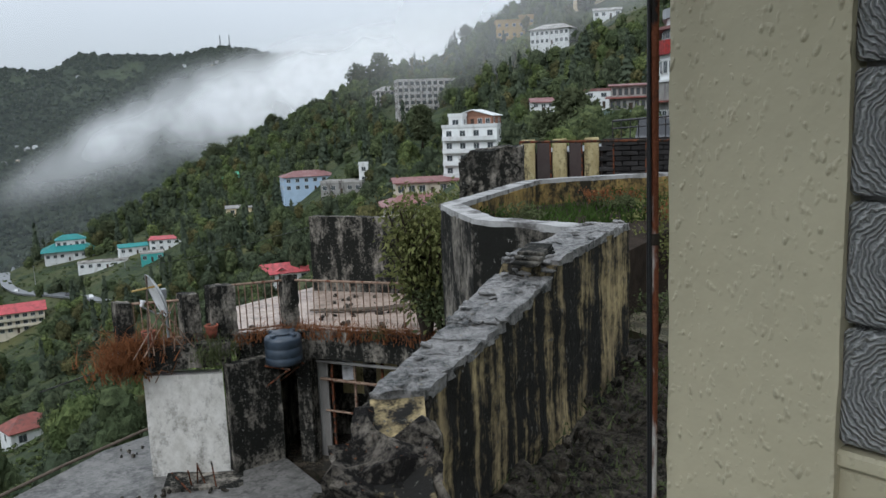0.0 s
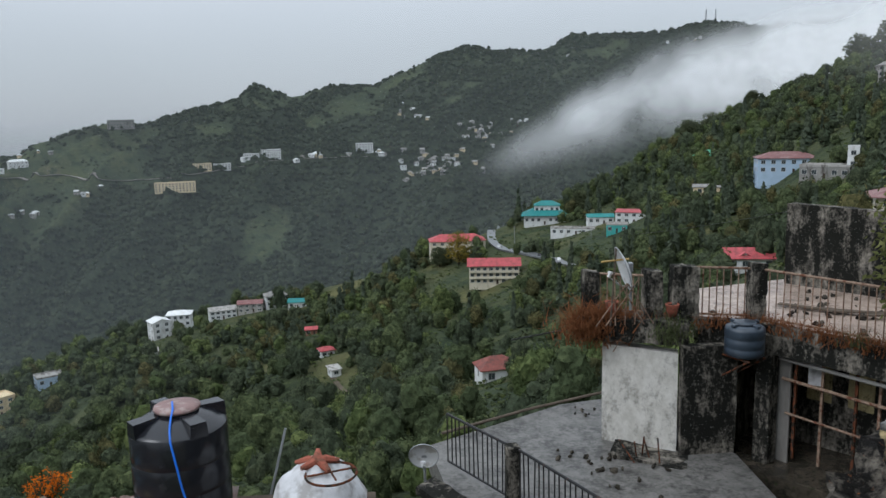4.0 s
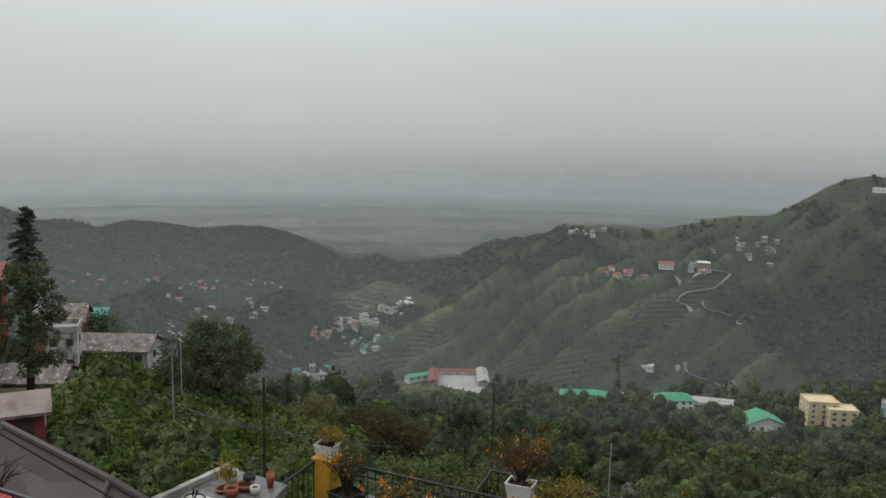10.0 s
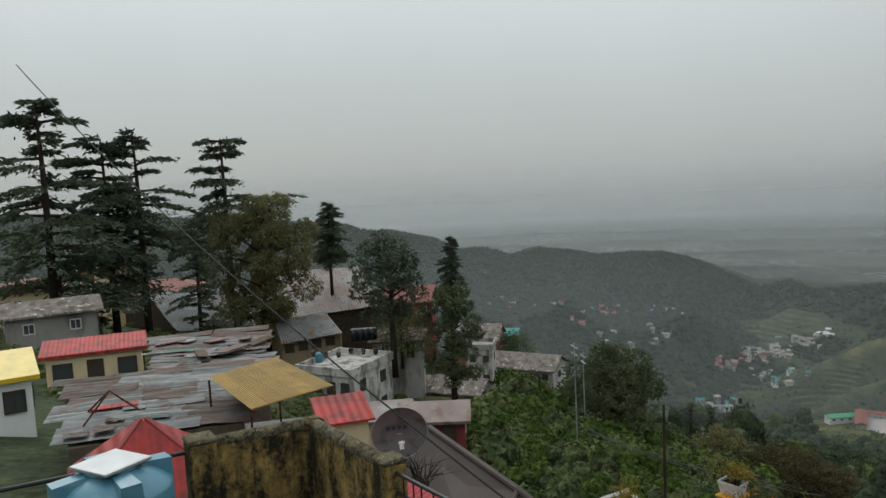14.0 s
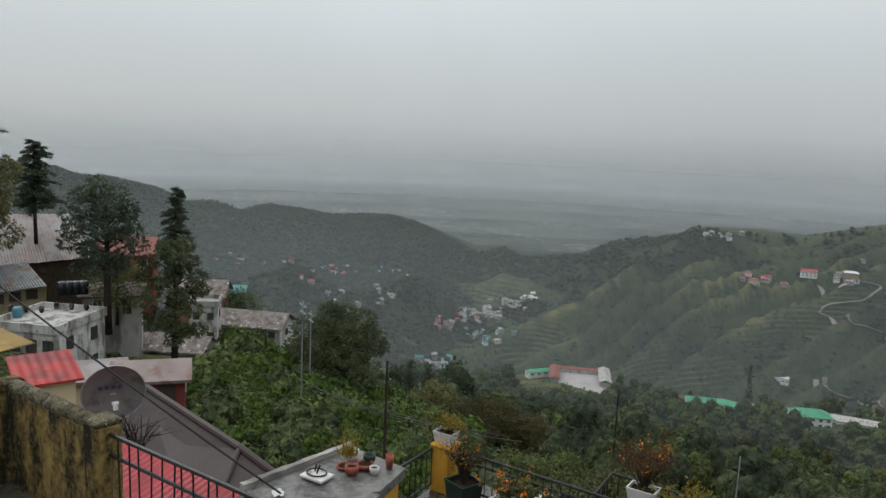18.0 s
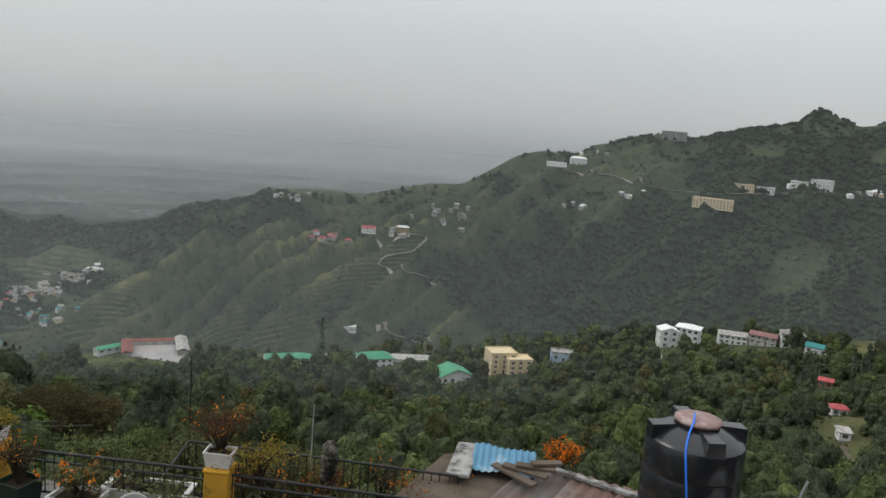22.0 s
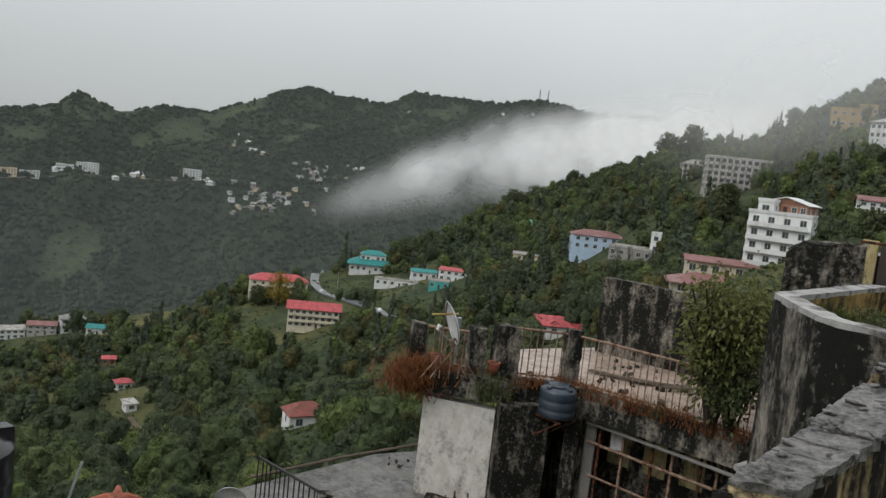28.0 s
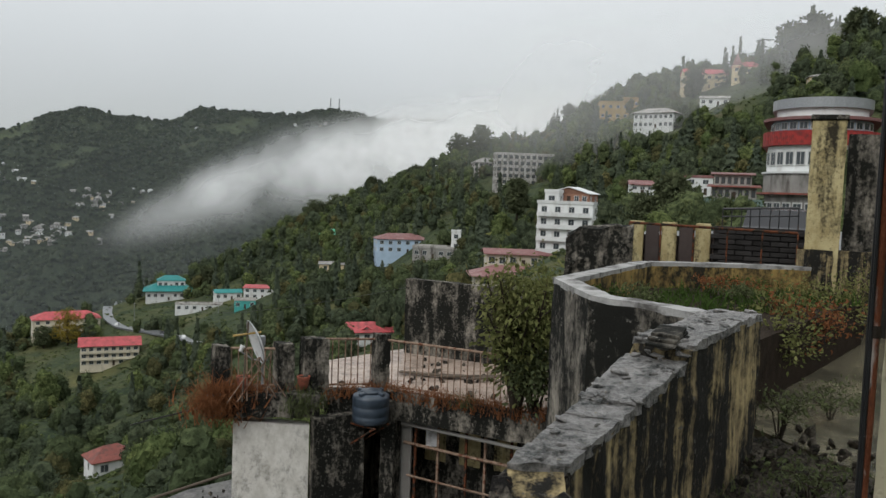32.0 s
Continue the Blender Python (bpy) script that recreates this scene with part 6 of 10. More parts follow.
# scattered hamlets: (bearing, slope, spread in each, how many, roof colours)
rh = random.Random(11)
HAMLETS = [(60.3, -14.6, 0.9, 0.4, 16, "rg"), (58.6, -14.0, 1.0, 0.5, 22, "gr"), (57.0, -13.5, 1.1, 0.5, 26, "g"), (55.4, -12.9, 1.0, 0.4, 22, "g"), (53.9, -12.3, 0.7, 0.25, 8, "w"), (57.3, -15.3, 2.4, 0.6, 16, "gt"), (60.8, -17.3, 1.4, 0.6, 14, "bgt"), (38.4, -9.9, 1.6, 0.4, 10, "rr"), (33.2, -8.9, 1.0, 0.5, 9, "gy"), (30.0, -7.4, 2.2, 0.9, 14, "g"), (41.0, -6.9, 2.0, 0.3, 9, "g"),
           (-5.2, 0.0, 1.6, 0.7, 12, "wg"), (-10.2, -1.4, 1.3, 1.0, 22, "gg"), (-6.5, -3.7, 2.8, 1.1, 44, "gg"), (1.0, -2.8, 4.5, 0.25, 14, "w"), (-13.0, -0.9, 1.0, 0.5, 4, "w"), (16.6, -4.7, 0.8, 0.3, 4, "w"), (20.5, -1.9, 3.0, 0.4, 9, "w"),
           (68.0, -10.9, 4.5, 0.7, 22, "grb"), (66.0, -12.8, 3.0, 1.0, 12, "g"), (73.5, -10.4, 3.0, 0.5, 10, "gr"), (-24.0, 4.3, 2.4, 0.2, 4, "g"), (-14.5, 3.7, 3.0, 0.15, 3, "g"), (20.5, -5.9, 0.9, 0.2, 4, "w")]
ROOFS = {"g": "wall_grey", "r": "tin_pink", "b": "tin_blue", "t": "tin_teal", "w": "wall_white", "y": "wall_yellow"}
for az0, el0, wa, we, count, tones in HAMLETS:
    for k in range(count):
        a, e = rh.gauss(az0, wa * 0.5), rh.gauss(el0, we * 0.5)
        hx, hy, hz = site(a, e)
        if math.hypot(hx, hy) < 600:
            continue
        w, d, h = rh.uniform(4.5, 9), rh.uniform(4.5, 7), rh.choice((2.6, 2.8, 3.0, 4.6))
        if math.hypot(hx, hy) > 1250:
            w, d, h = w * 0.75, d * 0.75, h * 0.8
        t = thing("village_house", hx, hy, hz, a + rh.uniform(-35, 35), "small pale hill village house far across the valley", "house", "hamlet houses")
        part("wall", Geo().box(0, 0, h / 2 - 1, w, d, h + 2), rh.choice(("wall_white", "wall_grey", "wall_cream", "wall_grey")), t)
        part("roof", roof_geo(rh.choice(("gable", "flat", "hip")), w, d, 1.6, 0.3), ROOFS[rh.choice(tones)], t, at=pose(0, 0, h + 0.15, 0, 0, 0))
        for i in range(2):
            part("window", Geo().box((i - 0.5) * w * 0.5, -d / 2 - 0.02, h * 0.6, 1.3, 0.1, 1.3), "pane", t)

# radio masts on the far summit
for a in (-25.3, -25.9):
    mx, my, mz = spot(a, 5.2, 1690)
    t = thing("radio_mast", mx, my, mz, 0, "thin lattice radio mast on the far summit", "mast")
    g = Geo()
    for sx, sy in ((-1, -1), (1, -1), (1, 1), (-1, 1)):
        g.tube([(sx * 1.6, sy * 1.6, -6), (sx * 0.5, sy * 0.5, 34)], 0.35, 4)
    part("lattice", g, "steel", t)
    for k in range(5):
        part("brace", Geo().box(0, 0, 4 + k * 6.5, 3.0 - k * 0.4, 3.0 - k * 0.4, 0.4), "steel", t)


# ---- roads ----
def road(name, pts, width, mtl, label, lift=0.35):
    """A road bench laid on the land through points given by bearing and slope."""
    line = []
    for (a0, e0), (a1, e1) in zip(pts, pts[1:]):
        k = max(2, int(math.hypot(a1 - a0, e1 - e0) / 0.22))
        line += [Vector(site(a0 + (a1 - a0) * j / k, e0 + (e1 - e0) * j / k)) for j in range(k)]
    for _ in range(3):
        line = [line[0]] + [(line[i - 1] + line[i] * 2 + line[i + 1]) / 4 for i in range(1, len(line) - 1)] + [line[-1]]
    fine = []
    for i in range(len(line) - 1):
        k = max(2, int((line[i + 1] - line[i]).length / (width * 0.8)))
        for j in range(k):
            p = line[i].lerp(line[i + 1], j / k)
            r = math.hypot(p.x, p.y)
            z = float(land(math.degrees(math.atan2(-p.x, p.y)), r))
            fine.append(Vector((p.x, p.y, 0.5 * max(z, p.z) + 0.5 * z + lift)))
    g = Geo()
    rows = []
    for i, p in enumerate(fine):
        d = fine[min(i + 1, len(fine) - 1)] - fine[max(i - 1, 0)]
        s = Vector((d.y, -d.x, 0)).normalized() * width / 2
        rows.append((p - s, p + s, p + s + Vector((0, 0, -0.8)), p - s + Vector((0, 0, -0.8))))
    v = [q for r in rows for q in r]
    f = []
    for i in range(len(rows) - 1):
        for j in range(4):
            a, b = i * 4 + j, i * 4 + (j + 1) % 4
            f.append((a, b, b + 4, a + 4))
    g.add(v, f)
    return tagged(part(name, g, mtl, None), label, "road", kind="structure")


road("road_bend", [(-12.2, -7.55), (-11.0, -8.3), (-10.7, -9.1), (-11.6, -9.8), (-13.2, -10.1), (-15.2, -10.5), (-17.2, -11.1)], 6.5, "road", "wet asphalt hill road curving past the houses")
road("road_ridge", [(22.0, -3.4), (18.5, -3.3), (15.5, -3.95), (12, -3.9), (9, -3.65), (5, -3.0), (1, -2.95), (-3, -2.9)], 5.5, "track", "pale road cut along the far ridge")
road("road_spur", [(29.3, -12.1), (32.0, -11.75), (34.3, -11.4), (34.7, -11.2), (33.9, -10.6), (32.0, -10.1), (31.0, -9.0), (32.5, -8.9), (34.0, -9.6), (35.2, -9.5)], 5.5, "track", "pale road zigzagging over the terraced spur")
road("road_lower", [(34.2, -15.5), (33.4, -16.1), (31.5, -16.4), (29.8, -16.6)], 5.5, "track", "pale road bend above the woods")
road("footpath", [(1.3, -18.6), (0.8, -19.3), (-0.6, -20.4)], 1.6, "earth_path", "pale footpath on the bank")


# ---- plants ----
def leaves_mesh(name, points, size, mtl, seed=0, long=1.0):
    """Folded leaves (two triangles each) at (position, direction) pairs."""
    rs = np.random.RandomState(seed)
    v = []
    for p, d in points:
        d = np.asarray(d, float) + rs.normal(size=3) * 0.35
        d /= np.linalg.norm(d) + 1e-9
        side = np.cross(d, rs.normal(size=3))
        side /= np.linalg.norm(side) + 1e-9
        up = np.cross(side, d)
        s = size * rs.uniform(0.6, 1.3)
        tip = p + d * s * 2 * long - up * s * 0.5
        mid = p + d * s * long
        v += [p, mid + side * s * 0.5 + up * 0.12 * s, tip, p, tip, mid - side * s * 0.5 + up * 0.12 * s]
    v = np.array(v)
    n = len(v) // 6
    idx = np.arange(len(v)).reshape(n, 6)
    # join both halves of each leaf along its midrib
    faces = np.stack([idx[:, 0], idx[:, 1], idx[:, 2], idx[:, 0], idx[:, 2], idx[:, 5]], -1)
    return raw_mesh(name, v, faces, 3, mtl)


def bush(name, x, y, z, r, h, label, mtl="leaf_mid", n=900, size=0.06, seed=1, limbs=7, category="shrub", droop=0.0, group="", flowers=None):
    """A shrub: stems that fork from the root and leaves gathered along them, with gaps."""
    rs = np.random.RandomState(seed)
    t = thing(name, x, y, z, 0, label, category, group)
    g = Geo()
    ends = []
    for i in range(limbs):
        a, s = rs.uniform(0, 2 * math.pi), rs.uniform(0.35, 1.0)
        top = np.array([math.cos(a) * r * s, math.sin(a) * r * s, h * rs.uniform(0.6, 1.0)])
        mid = top * np.array([0.35, 0.35, 0.55]) + rs.normal(size=3) * 0.06 * r
        g.tube([(0, 0, -0.05), tuple(mid), tuple(top)], [0.02 * h, 0.012 * h, 0.004 * h], 5)
        ends.append((mid, top))
        for k in range(2):
            b = mid + (top - mid) * rs.uniform(0.1, 0.6)
            e = b + np.array([rs.normal() * r * 0.45, rs.normal() * r * 0.45, h * rs.uniform(0.08, 0.3)])
            g.tube([tuple(b), tuple(e)], [0.008 * h, 0.003 * h], 4)
            ends.append((b, e))
    part("woody_frame", g, "bark", t)
    pts = []
    for i in range(n):
        a, b = ends[rs.randint(len(ends))]
        u = rs.uniform(0.1, 1.08)
        p = a + (b - a) * u + rs.normal(size=3) * np.array([r, r, h]) * 0.11
        pts.append((p, np.array([p[0], p[1], 0.3 * h * rs.uniform(-1, 1) - droop]) + rs.normal(size=3) * 0.2 * r))
    part("foliage", leaves_mesh(name + "_leaves", pts, size, M[mtl], seed), mtl, t)
    if flowers:
        fm, count, fs = flowers
        fp = [(b + rs.normal(size=3) * np.array([r, r, h]) * 0.08, rs.normal(size=3)) for _, b in [ends[rs.randint(len(ends))] for _ in range(count)] for _k in range(5)]
        tagged(part("blossom", leaves_mesh(name + "_flowers", fp, fs, M[fm], seed + 1), fm, t), kind="stuff")
    return t


def blades(name, places, h, mtl, label, seed=0, w=0.012, lean=0.4, category="grass"):
    """Grass or dry growth: bent blades at places."""
    rs = np.random.RandomState(seed)
    v = []
    for p in places:
        p = np.asarray(p, float)
        a = rs.uniform(0, 2 * math.pi)
        hh = h * rs.uniform(0.4, 1.2)
        side = np.array([math.cos(a), math.sin(a), 0]) * w * rs.uniform(0.6, 1.4)
        off = np.array([rs.normal() * lean * hh, rs.normal() * lean * hh, 0])
        mid, tip = p + off * 0.4 + np.array([0, 0, hh * 0.6]), p + off + np.array([0, 0, hh * rs.uniform(0.6, 1.0)])
        v += [p - side, p + side, mid, mid - side * 0.5, mid + side * 0.5, tip]
    v = np.array(v)
    ob = new(name, raw_mesh(name, v, np.arange(len(v)), 3, M[mtl]))
    return tagged(ob, label, category, kind="stuff")


def stones(parent, places, mtl, name="stone", seed=0):
    """Loose stones, each a lumpy block of its own."""
    rs = np.random.RandomState(seed)
    shapes = []
    for k in range(5):
        bm = bmesh.new()
        bmesh.ops.create_icosphere(bm, subdivisions=1, radius=1.0)
        for vert in bm.verts:
            vert.co *= 0.8 + 0.75 * noise.noise(vert.co * 2.3 + Vector((k * 5.0, seed, 0)))
        me = bpy.data.meshes.new(name)
        bm.to_mesh(me)
        bm.free()
        me.materials.append(M[mtl])
        shapes.append(me)
    for i, (x, y, z, s) in enumerate(places):
        m = pose(x, y, z, rs.uniform(0, 360), rs.uniform(0, 360), rs.uniform(0, 360)) @ Matrix.Diagonal((s, s * rs.uniform(0.6, 1.0), s * rs.uniform(0.4, 0.8), 1))
        part(name, shapes[i % 5], mtl, parent, at=m)


# ---- our own building: column, pipe, glass blocks, floor ----
floor_own = tagged(part("floor", Geo().box(0.25, -1.6, -1.64, 2.9, 3.6, 0.18, c=0.01), "roof_slab", None), "plain concrete terrace floor underfoot", "floor", kind="structure")
# slab out of view, added overhead to keep sky light off the column and floor
tagged(part("ceiling", Geo().box(0.3, -1.35, 2.0, 3.2, 4.3, 0.16, c=0.01), "cream_paint", None), "unseen slab added over the veranda to shade the column", "ceiling", kind="structure")
col = thing("wall_column", 1.62, 0.588, -1.55, 0, "lumpy cream-painted plaster column", "column", kind="structure")
g = Geo()
g.grid(lambda u, v: (-0.07, 0.155 - 0.31 * u, 4.2 * v), 24, 240)
g.grid(lambda u, v: (-0.07 + 0.30 * u, 0.155, 4.2 * v), 8, 120)
g.grid(lambda u, v: (-0.07 + 0.16 * u, -0.155, 4.2 * v), 4, 60)
g.f[24 * 240:24 * 240 + 8 * 120] = [f[::-1] for f in g.f[24 * 240:24 * 240 + 8 * 120]]
for q, p in enumerate(g.v):
    s = Vector((p[0] * 3, p[1] * 9, p[2] * 3))
    lump = max(0.0, noise.noise(Vector((p[0] * 40, p[1] * 40, p[2] * 26))) - 0.42) * 0.022
    g.v[q] = (p[0] - 0.004 * noise.noise(s) - lump, p[1] + (0.004 * noise.noise(s * 4) if abs(abs(p[1]) - 0.155) < 1e-6 else 0), p[2])
part("plaster", g, "cream_paint", col, smooth=True)
part("core", Geo().box(0.1, 0, 2.1, 0.3, 0.295, 4.2), "cream_paint", col)
wall_own = thing("wall_own", 1.67, -0.9, -1.59, 0, "cream plaster wall below and above the glass blocks", "wall", kind="structure")
part("lower_wall", Geo().box(0, 0, 0.515, 0.2, 2.68, 1.03, c=0.008), "cream_paint", wall_own)
part("sill", Geo().box(-0.006, 0, 1.045, 0.212, 2.68, 0.03, c=0.006), "cream_paint", wall_own)
part("upper_wall", Geo().box(0, 0, 3.4, 0.2, 2.68, 1.2, c=0.008), "cream_paint", wall_own)
glass_w = glass_mat("rippled_glass_block", (0.34, 0.345, 0.34), 0.08)
gn, gl = glass_w.node_tree.nodes, glass_w.node_tree.links
gw, gb, gtc = gn.new("ShaderNodeTexWave"), gn.new("ShaderNodeBump"), gn.new("ShaderNodeTexCoord")
gw.wave_type, gw.rings_direction = "RINGS", "X"
gw.inputs["Scale"].default_value, gw.inputs["Distortion"].default_value, gw.inputs["Detail"].default_value = 36.0, 11.0, 4.0
gb.inputs["Strength"].default_value, gb.inputs["Distance"].default_value = 0.9, 0.012
gl.new(gtc.outputs["Object"], gw.inputs["Vector"])
# light bent by the ripples is painted: base colour runs dark to pale with them
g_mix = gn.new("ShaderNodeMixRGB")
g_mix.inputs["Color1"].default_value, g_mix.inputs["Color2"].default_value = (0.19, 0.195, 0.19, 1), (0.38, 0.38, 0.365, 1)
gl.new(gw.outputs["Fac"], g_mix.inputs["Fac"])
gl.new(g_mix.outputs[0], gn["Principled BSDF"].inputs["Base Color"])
gl.new(gw.outputs["Fac"], gb.inputs["Height"])
gl.new(gb.outputs[0], gn["Principled BSDF"].inputs["Normal"])
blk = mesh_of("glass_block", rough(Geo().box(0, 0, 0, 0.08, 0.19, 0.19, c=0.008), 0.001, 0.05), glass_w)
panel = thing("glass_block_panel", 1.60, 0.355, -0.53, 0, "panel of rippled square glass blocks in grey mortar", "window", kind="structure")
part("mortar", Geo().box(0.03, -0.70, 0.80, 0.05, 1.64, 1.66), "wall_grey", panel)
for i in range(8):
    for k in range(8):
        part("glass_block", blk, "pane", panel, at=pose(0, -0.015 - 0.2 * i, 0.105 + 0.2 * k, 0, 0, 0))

pipe = thing("rusty_pipe", 1.475, 0.722, -1.55, 0, "thin rusted pipe with black cables strapped to it", "pipe")
part("pipe_tube", rough(Geo().tube([(0, 0, 0.1 * k) for k in range(42)], 0.0072, 10), 0.002, 0.3), "pipe_rust", pipe, smooth=True)
for k in range(3):
    rs = random.Random(40 + k)
    part("cable", Geo().tube([(-0.005 + 0.004 * math.sin(z * 1.7 + k * 2), 0.003 + 0.002 * k + 0.004 * math.cos(z * 2.3 + k), z) for z in [0.12 * q for q in range(35)]], 0.0026 + 0.0005 * k, 6), "cable", pipe, smooth=True)
for z in (0.7, 1.35, 2.0, 2.7):
    part("strap", Geo().tube([(0, 0, z - 0.012), (0, 0, z + 0.008)], 0.009, 10), "rust", pipe)

# ---- the mouldy parapet beside us ----
par = thing("parapet", 0, 0, 0, 0, "broken parapet with black-streaked yellow plaster and wet coping", "wall", kind="structure")
left = [(1.40, 1.56), (1.62, 1.86), (2.20, 2.16), (2.24, 2.19), (2.73, 2.44), (2.78, 2.45), (3.30, 2.63), (3.80, 2.82)]
right = [(1.52, 1.40), (1.76, 1.74), (2.32, 1.99), (2.36, 2.00), (2.84, 2.19), (2.89, 2.20), (3.42, 2.40), (3.92, 2.58)]
tops = [-0.92, -0.80, -0.745, -0.735, -0.665, -0.60, -0.585, -0.575]
body_l = [Vector(l).lerp(Vector(r), 0.03) for l, r in zip(left, right)]
body_r = [Vector(l).lerp(Vector(r), 0.97) for l, r in zip(left, right)]
part("wall_body", rough(slab_grid(body_l, body_r, [z - 0.022 for z in tops], -2.6, 0.045), 0.016, 0.16, 1), "streaked", par)
for i in (1, 2, 3, 5, 6):
    l0, l1, r0, r1 = (Vector(p) for p in (left[i], left[i + 1], right[i], right[i + 1]))
    k = max(1, round((l1 - l0).length / 0.17))
    for j in range(k):
        u0, u1 = j / k + 0.004, (j + 1) / k - 0.004
        e0, e1 = (tops[i] + (tops[i + 1] - tops[i]) * u for u in (u0, u1))
        ll, rr2 = [l0.lerp(l1, u).lerp(r0.lerp(r1, u), 0.015) for u in (u0, u1)], [l0.lerp(l1, u).lerp(r0.lerp(r1, u), 0.985) for u in (u0, u1)]
        part("coping", rough(slab_grid(ll, rr2, [e0 + 0.004 * math.sin(7 * i + 3 * j), e1 + 0.004 * math.cos(5 * j)], min(e0, e1) - 0.035, 0.02), 0.010, 0.05, i * 9 + j), "wet_coping", par)
part("broken_end", rough(slab_grid([(1.30, 1.56), (1.42, 1.72), (1.66, 1.90)], [(1.50, 1.36), (1.60, 1.52), (1.78, 1.74)], [-0.99, -0.87, -0.825], -2.6, 0.035), 0.075, 0.09, 9), "broken", par)
rs = np.random.RandomState(8)
for k in range(60):
    u = rs.uniform(0, 1)
    i = 1 + int(u * 5.99)
    f, wv = rs.uniform(0, 1), rs.uniform(0.08, 0.92)
    l = Vector(left[i]).lerp(Vector(left[i + 1]), f)
    r_ = Vector(right[i]).lerp(Vector(right[i + 1]), f)
    p = l.lerp(r_, wv)
    z = tops[i] + (tops[i + 1] - tops[i]) * f
    s = rs.uniform(0.02, 0.06)
    part("stone_flake", rough(Geo().box(0, 0, 0, s, s * rs.uniform(0.5, 1), 0.010, c=0.003), 0.010, 0.03, k), "wet_coping", par, at=pose(p.x, p.y, z + 0.004, rs.uniform(-8, 8), rs.uniform(-8, 8), rs.uniform(0, 180)))
for k in range(3):
    part("slate", rough(Geo().box(0, 0, 0, 0.26 - 0.03 * k, 0.12, 0.014, c=0.003), 0.006, 0.05, k), "dark_concrete", par, at=pose(2.86 + 0.02 * k, 2.32 + 0.015 * k, -0.60 + 0.016 * k, 2, -3, 24 + 3 * k))

# gully of rubble and the wet floor beyond
gul = tagged(part("gully_floor", rough(Geo().grid(lambda u, v: (1.6 + 2.75 * u, 0.75 + 1.55 * v + 0.42 * (u * 2.75), -1.45 + 0.06 * math.sin(u * 9) * v + 0.08 * v + 0.03 * noise.noise(Vector((u * 40, v * 24, 1)))), 110, 64), 0.06, 0.22, 3), "rubble", None), "damp rubble-strewn gully beside the parapet", "ground", kind="structure")
rub = thing("rubble_heap", 2.8, 1.75, -1.42, 0, "loose broken stones and plaster in the gully", "rubble")
pl = []
for k in range(230):
    u, v = rs.uniform(0, 1), rs.uniform(0, 1)
    pl.append((-1.2 + 3.0 * u, -0.75 + 0.42 * 3.0 * u + 1.0 * v - 0.35, 0.03 + 0.12 * v * rs.uniform(0.4, 1), rs.uniform(0.012, 0.055)))
stones(rub, pl, "rubble", seed=4)
for k, (bx, by, br, bh, bn) in enumerate(((3.6, 2.05, 0.22, 0.22, 160), (4.4, 2.75, 0.25, 0.30, 220), (2.6, 1.35, 0.18, 0.14, 90), (5.2, 2.9, 0.30, 0.22, 220), (3.1, 1.5, 0.2, 0.16, 120))):
    bush("weed", bx, by, -1.38, br, bh, "small leafy green weed among the rubble", "leaf_mid", bn * 2, 0.014, 60 + k, 9, "weed", group="weeds")
blades("gully_grass", [(2.2 + 2.3 * u_, 1.15 + 0.42 * 2.3 * u_ + 0.9 * v_, -1.43 + 0.06 * v_) for u_, v_ in rs.uniform(0, 1, (900, 2))], 0.06, "leaf_mid", "short grass and weeds among the rubble", 13, 0.006, 0.6)
wetf = tagged(part("floor_wet", Geo().prism([(4.1, 1.2), (9.5, 2.4), (9.6, 5.6), (5.4, 3.75), (4.55, 3.1)], -1.75, -1.40), "wet_olive", None), "wet dark concrete floor with shallow puddles", "floor", kind="structure")

part("wall_base", Geo().prism([(1.72, 0.85), (9.4, 2.5), (9.5, 5.2), (8.2, 4.9), (7.5, 5.4), (6.6, 5.75), (4.6, 4.7), (4.05, 3.85), (3.75, 2.55), (1.7, 1.75)], -9.0, -1.62), "dark_concrete", par)
part("house_body", Geo().box(0.25, -1.6, -5.4, 2.8, 3.5, 7.3), "cream_paint", wall_own, at=pose(-1.67, 0.9, 1.59))

# ---- raised planter terrace with a white-capped kerb ----
ring = [(4.48, 4.87), (6.63, 5.96), (7.58, 5.60), (8.30, 5.06)]
ring_near = [(4.48, 4.87), (3.95, 3.90), (4.02, 3.25), (3.90, 2.80)]
plant = thing("planter_terrace", 0, 0, 0, 0, "raised planted terrace inside a white-capped stained kerb", "planter", kind="structure")


def offset(line, d):
    out = []
    for i, p in enumerate(line):
        a, b = Vector(line[max(i - 1, 0)]), Vector(line[min(i + 1, len(line) - 1)])
        t = (b - a).normalized()
        out.append(tuple(Vector(p) + Vector((-t.y, t.x)) * d))
    return out


part("far_kerb_wall", rough(slab_grid(offset(ring, 0.0), offset(ring, -0.16), [-0.69] * 4, -2.4, 0.09), 0.012, 0.2, 2), "ochre_wall", plant)
part("far_kerb_cap", rough(slab_grid(offset(ring, 0.02), offset(ring, -0.15), [-0.65] * 4, -0.70, 0.06), 0.006, 0.12, 2), "kerb_white", plant)
part("near_kerb_wall", rough(slab_grid(offset(ring_near, 0.14), offset(ring_near, -0.02), [-0.69] * 4, -4.2, 0.07), 0.014, 0.2, 5), "dark_concrete", plant)
part("near_kerb_cap", rough(slab_grid(offset(ring_near, 0.15), offset(ring_near, -0.02), [-0.65] * 4, -0.70, 0.05), 0.006, 0.12, 6), "kerb_white", plant)
part("soil_bed", rough(Geo().prism([(4.05, 3.0), (8.3, 4.4), (8.3, 5.0), (7.58, 5.55), (6.63, 5.9), (4.5, 4.85), (4.0, 3.95)], -1.6, -0.92), 0.02, 0.3), "soil", plant)
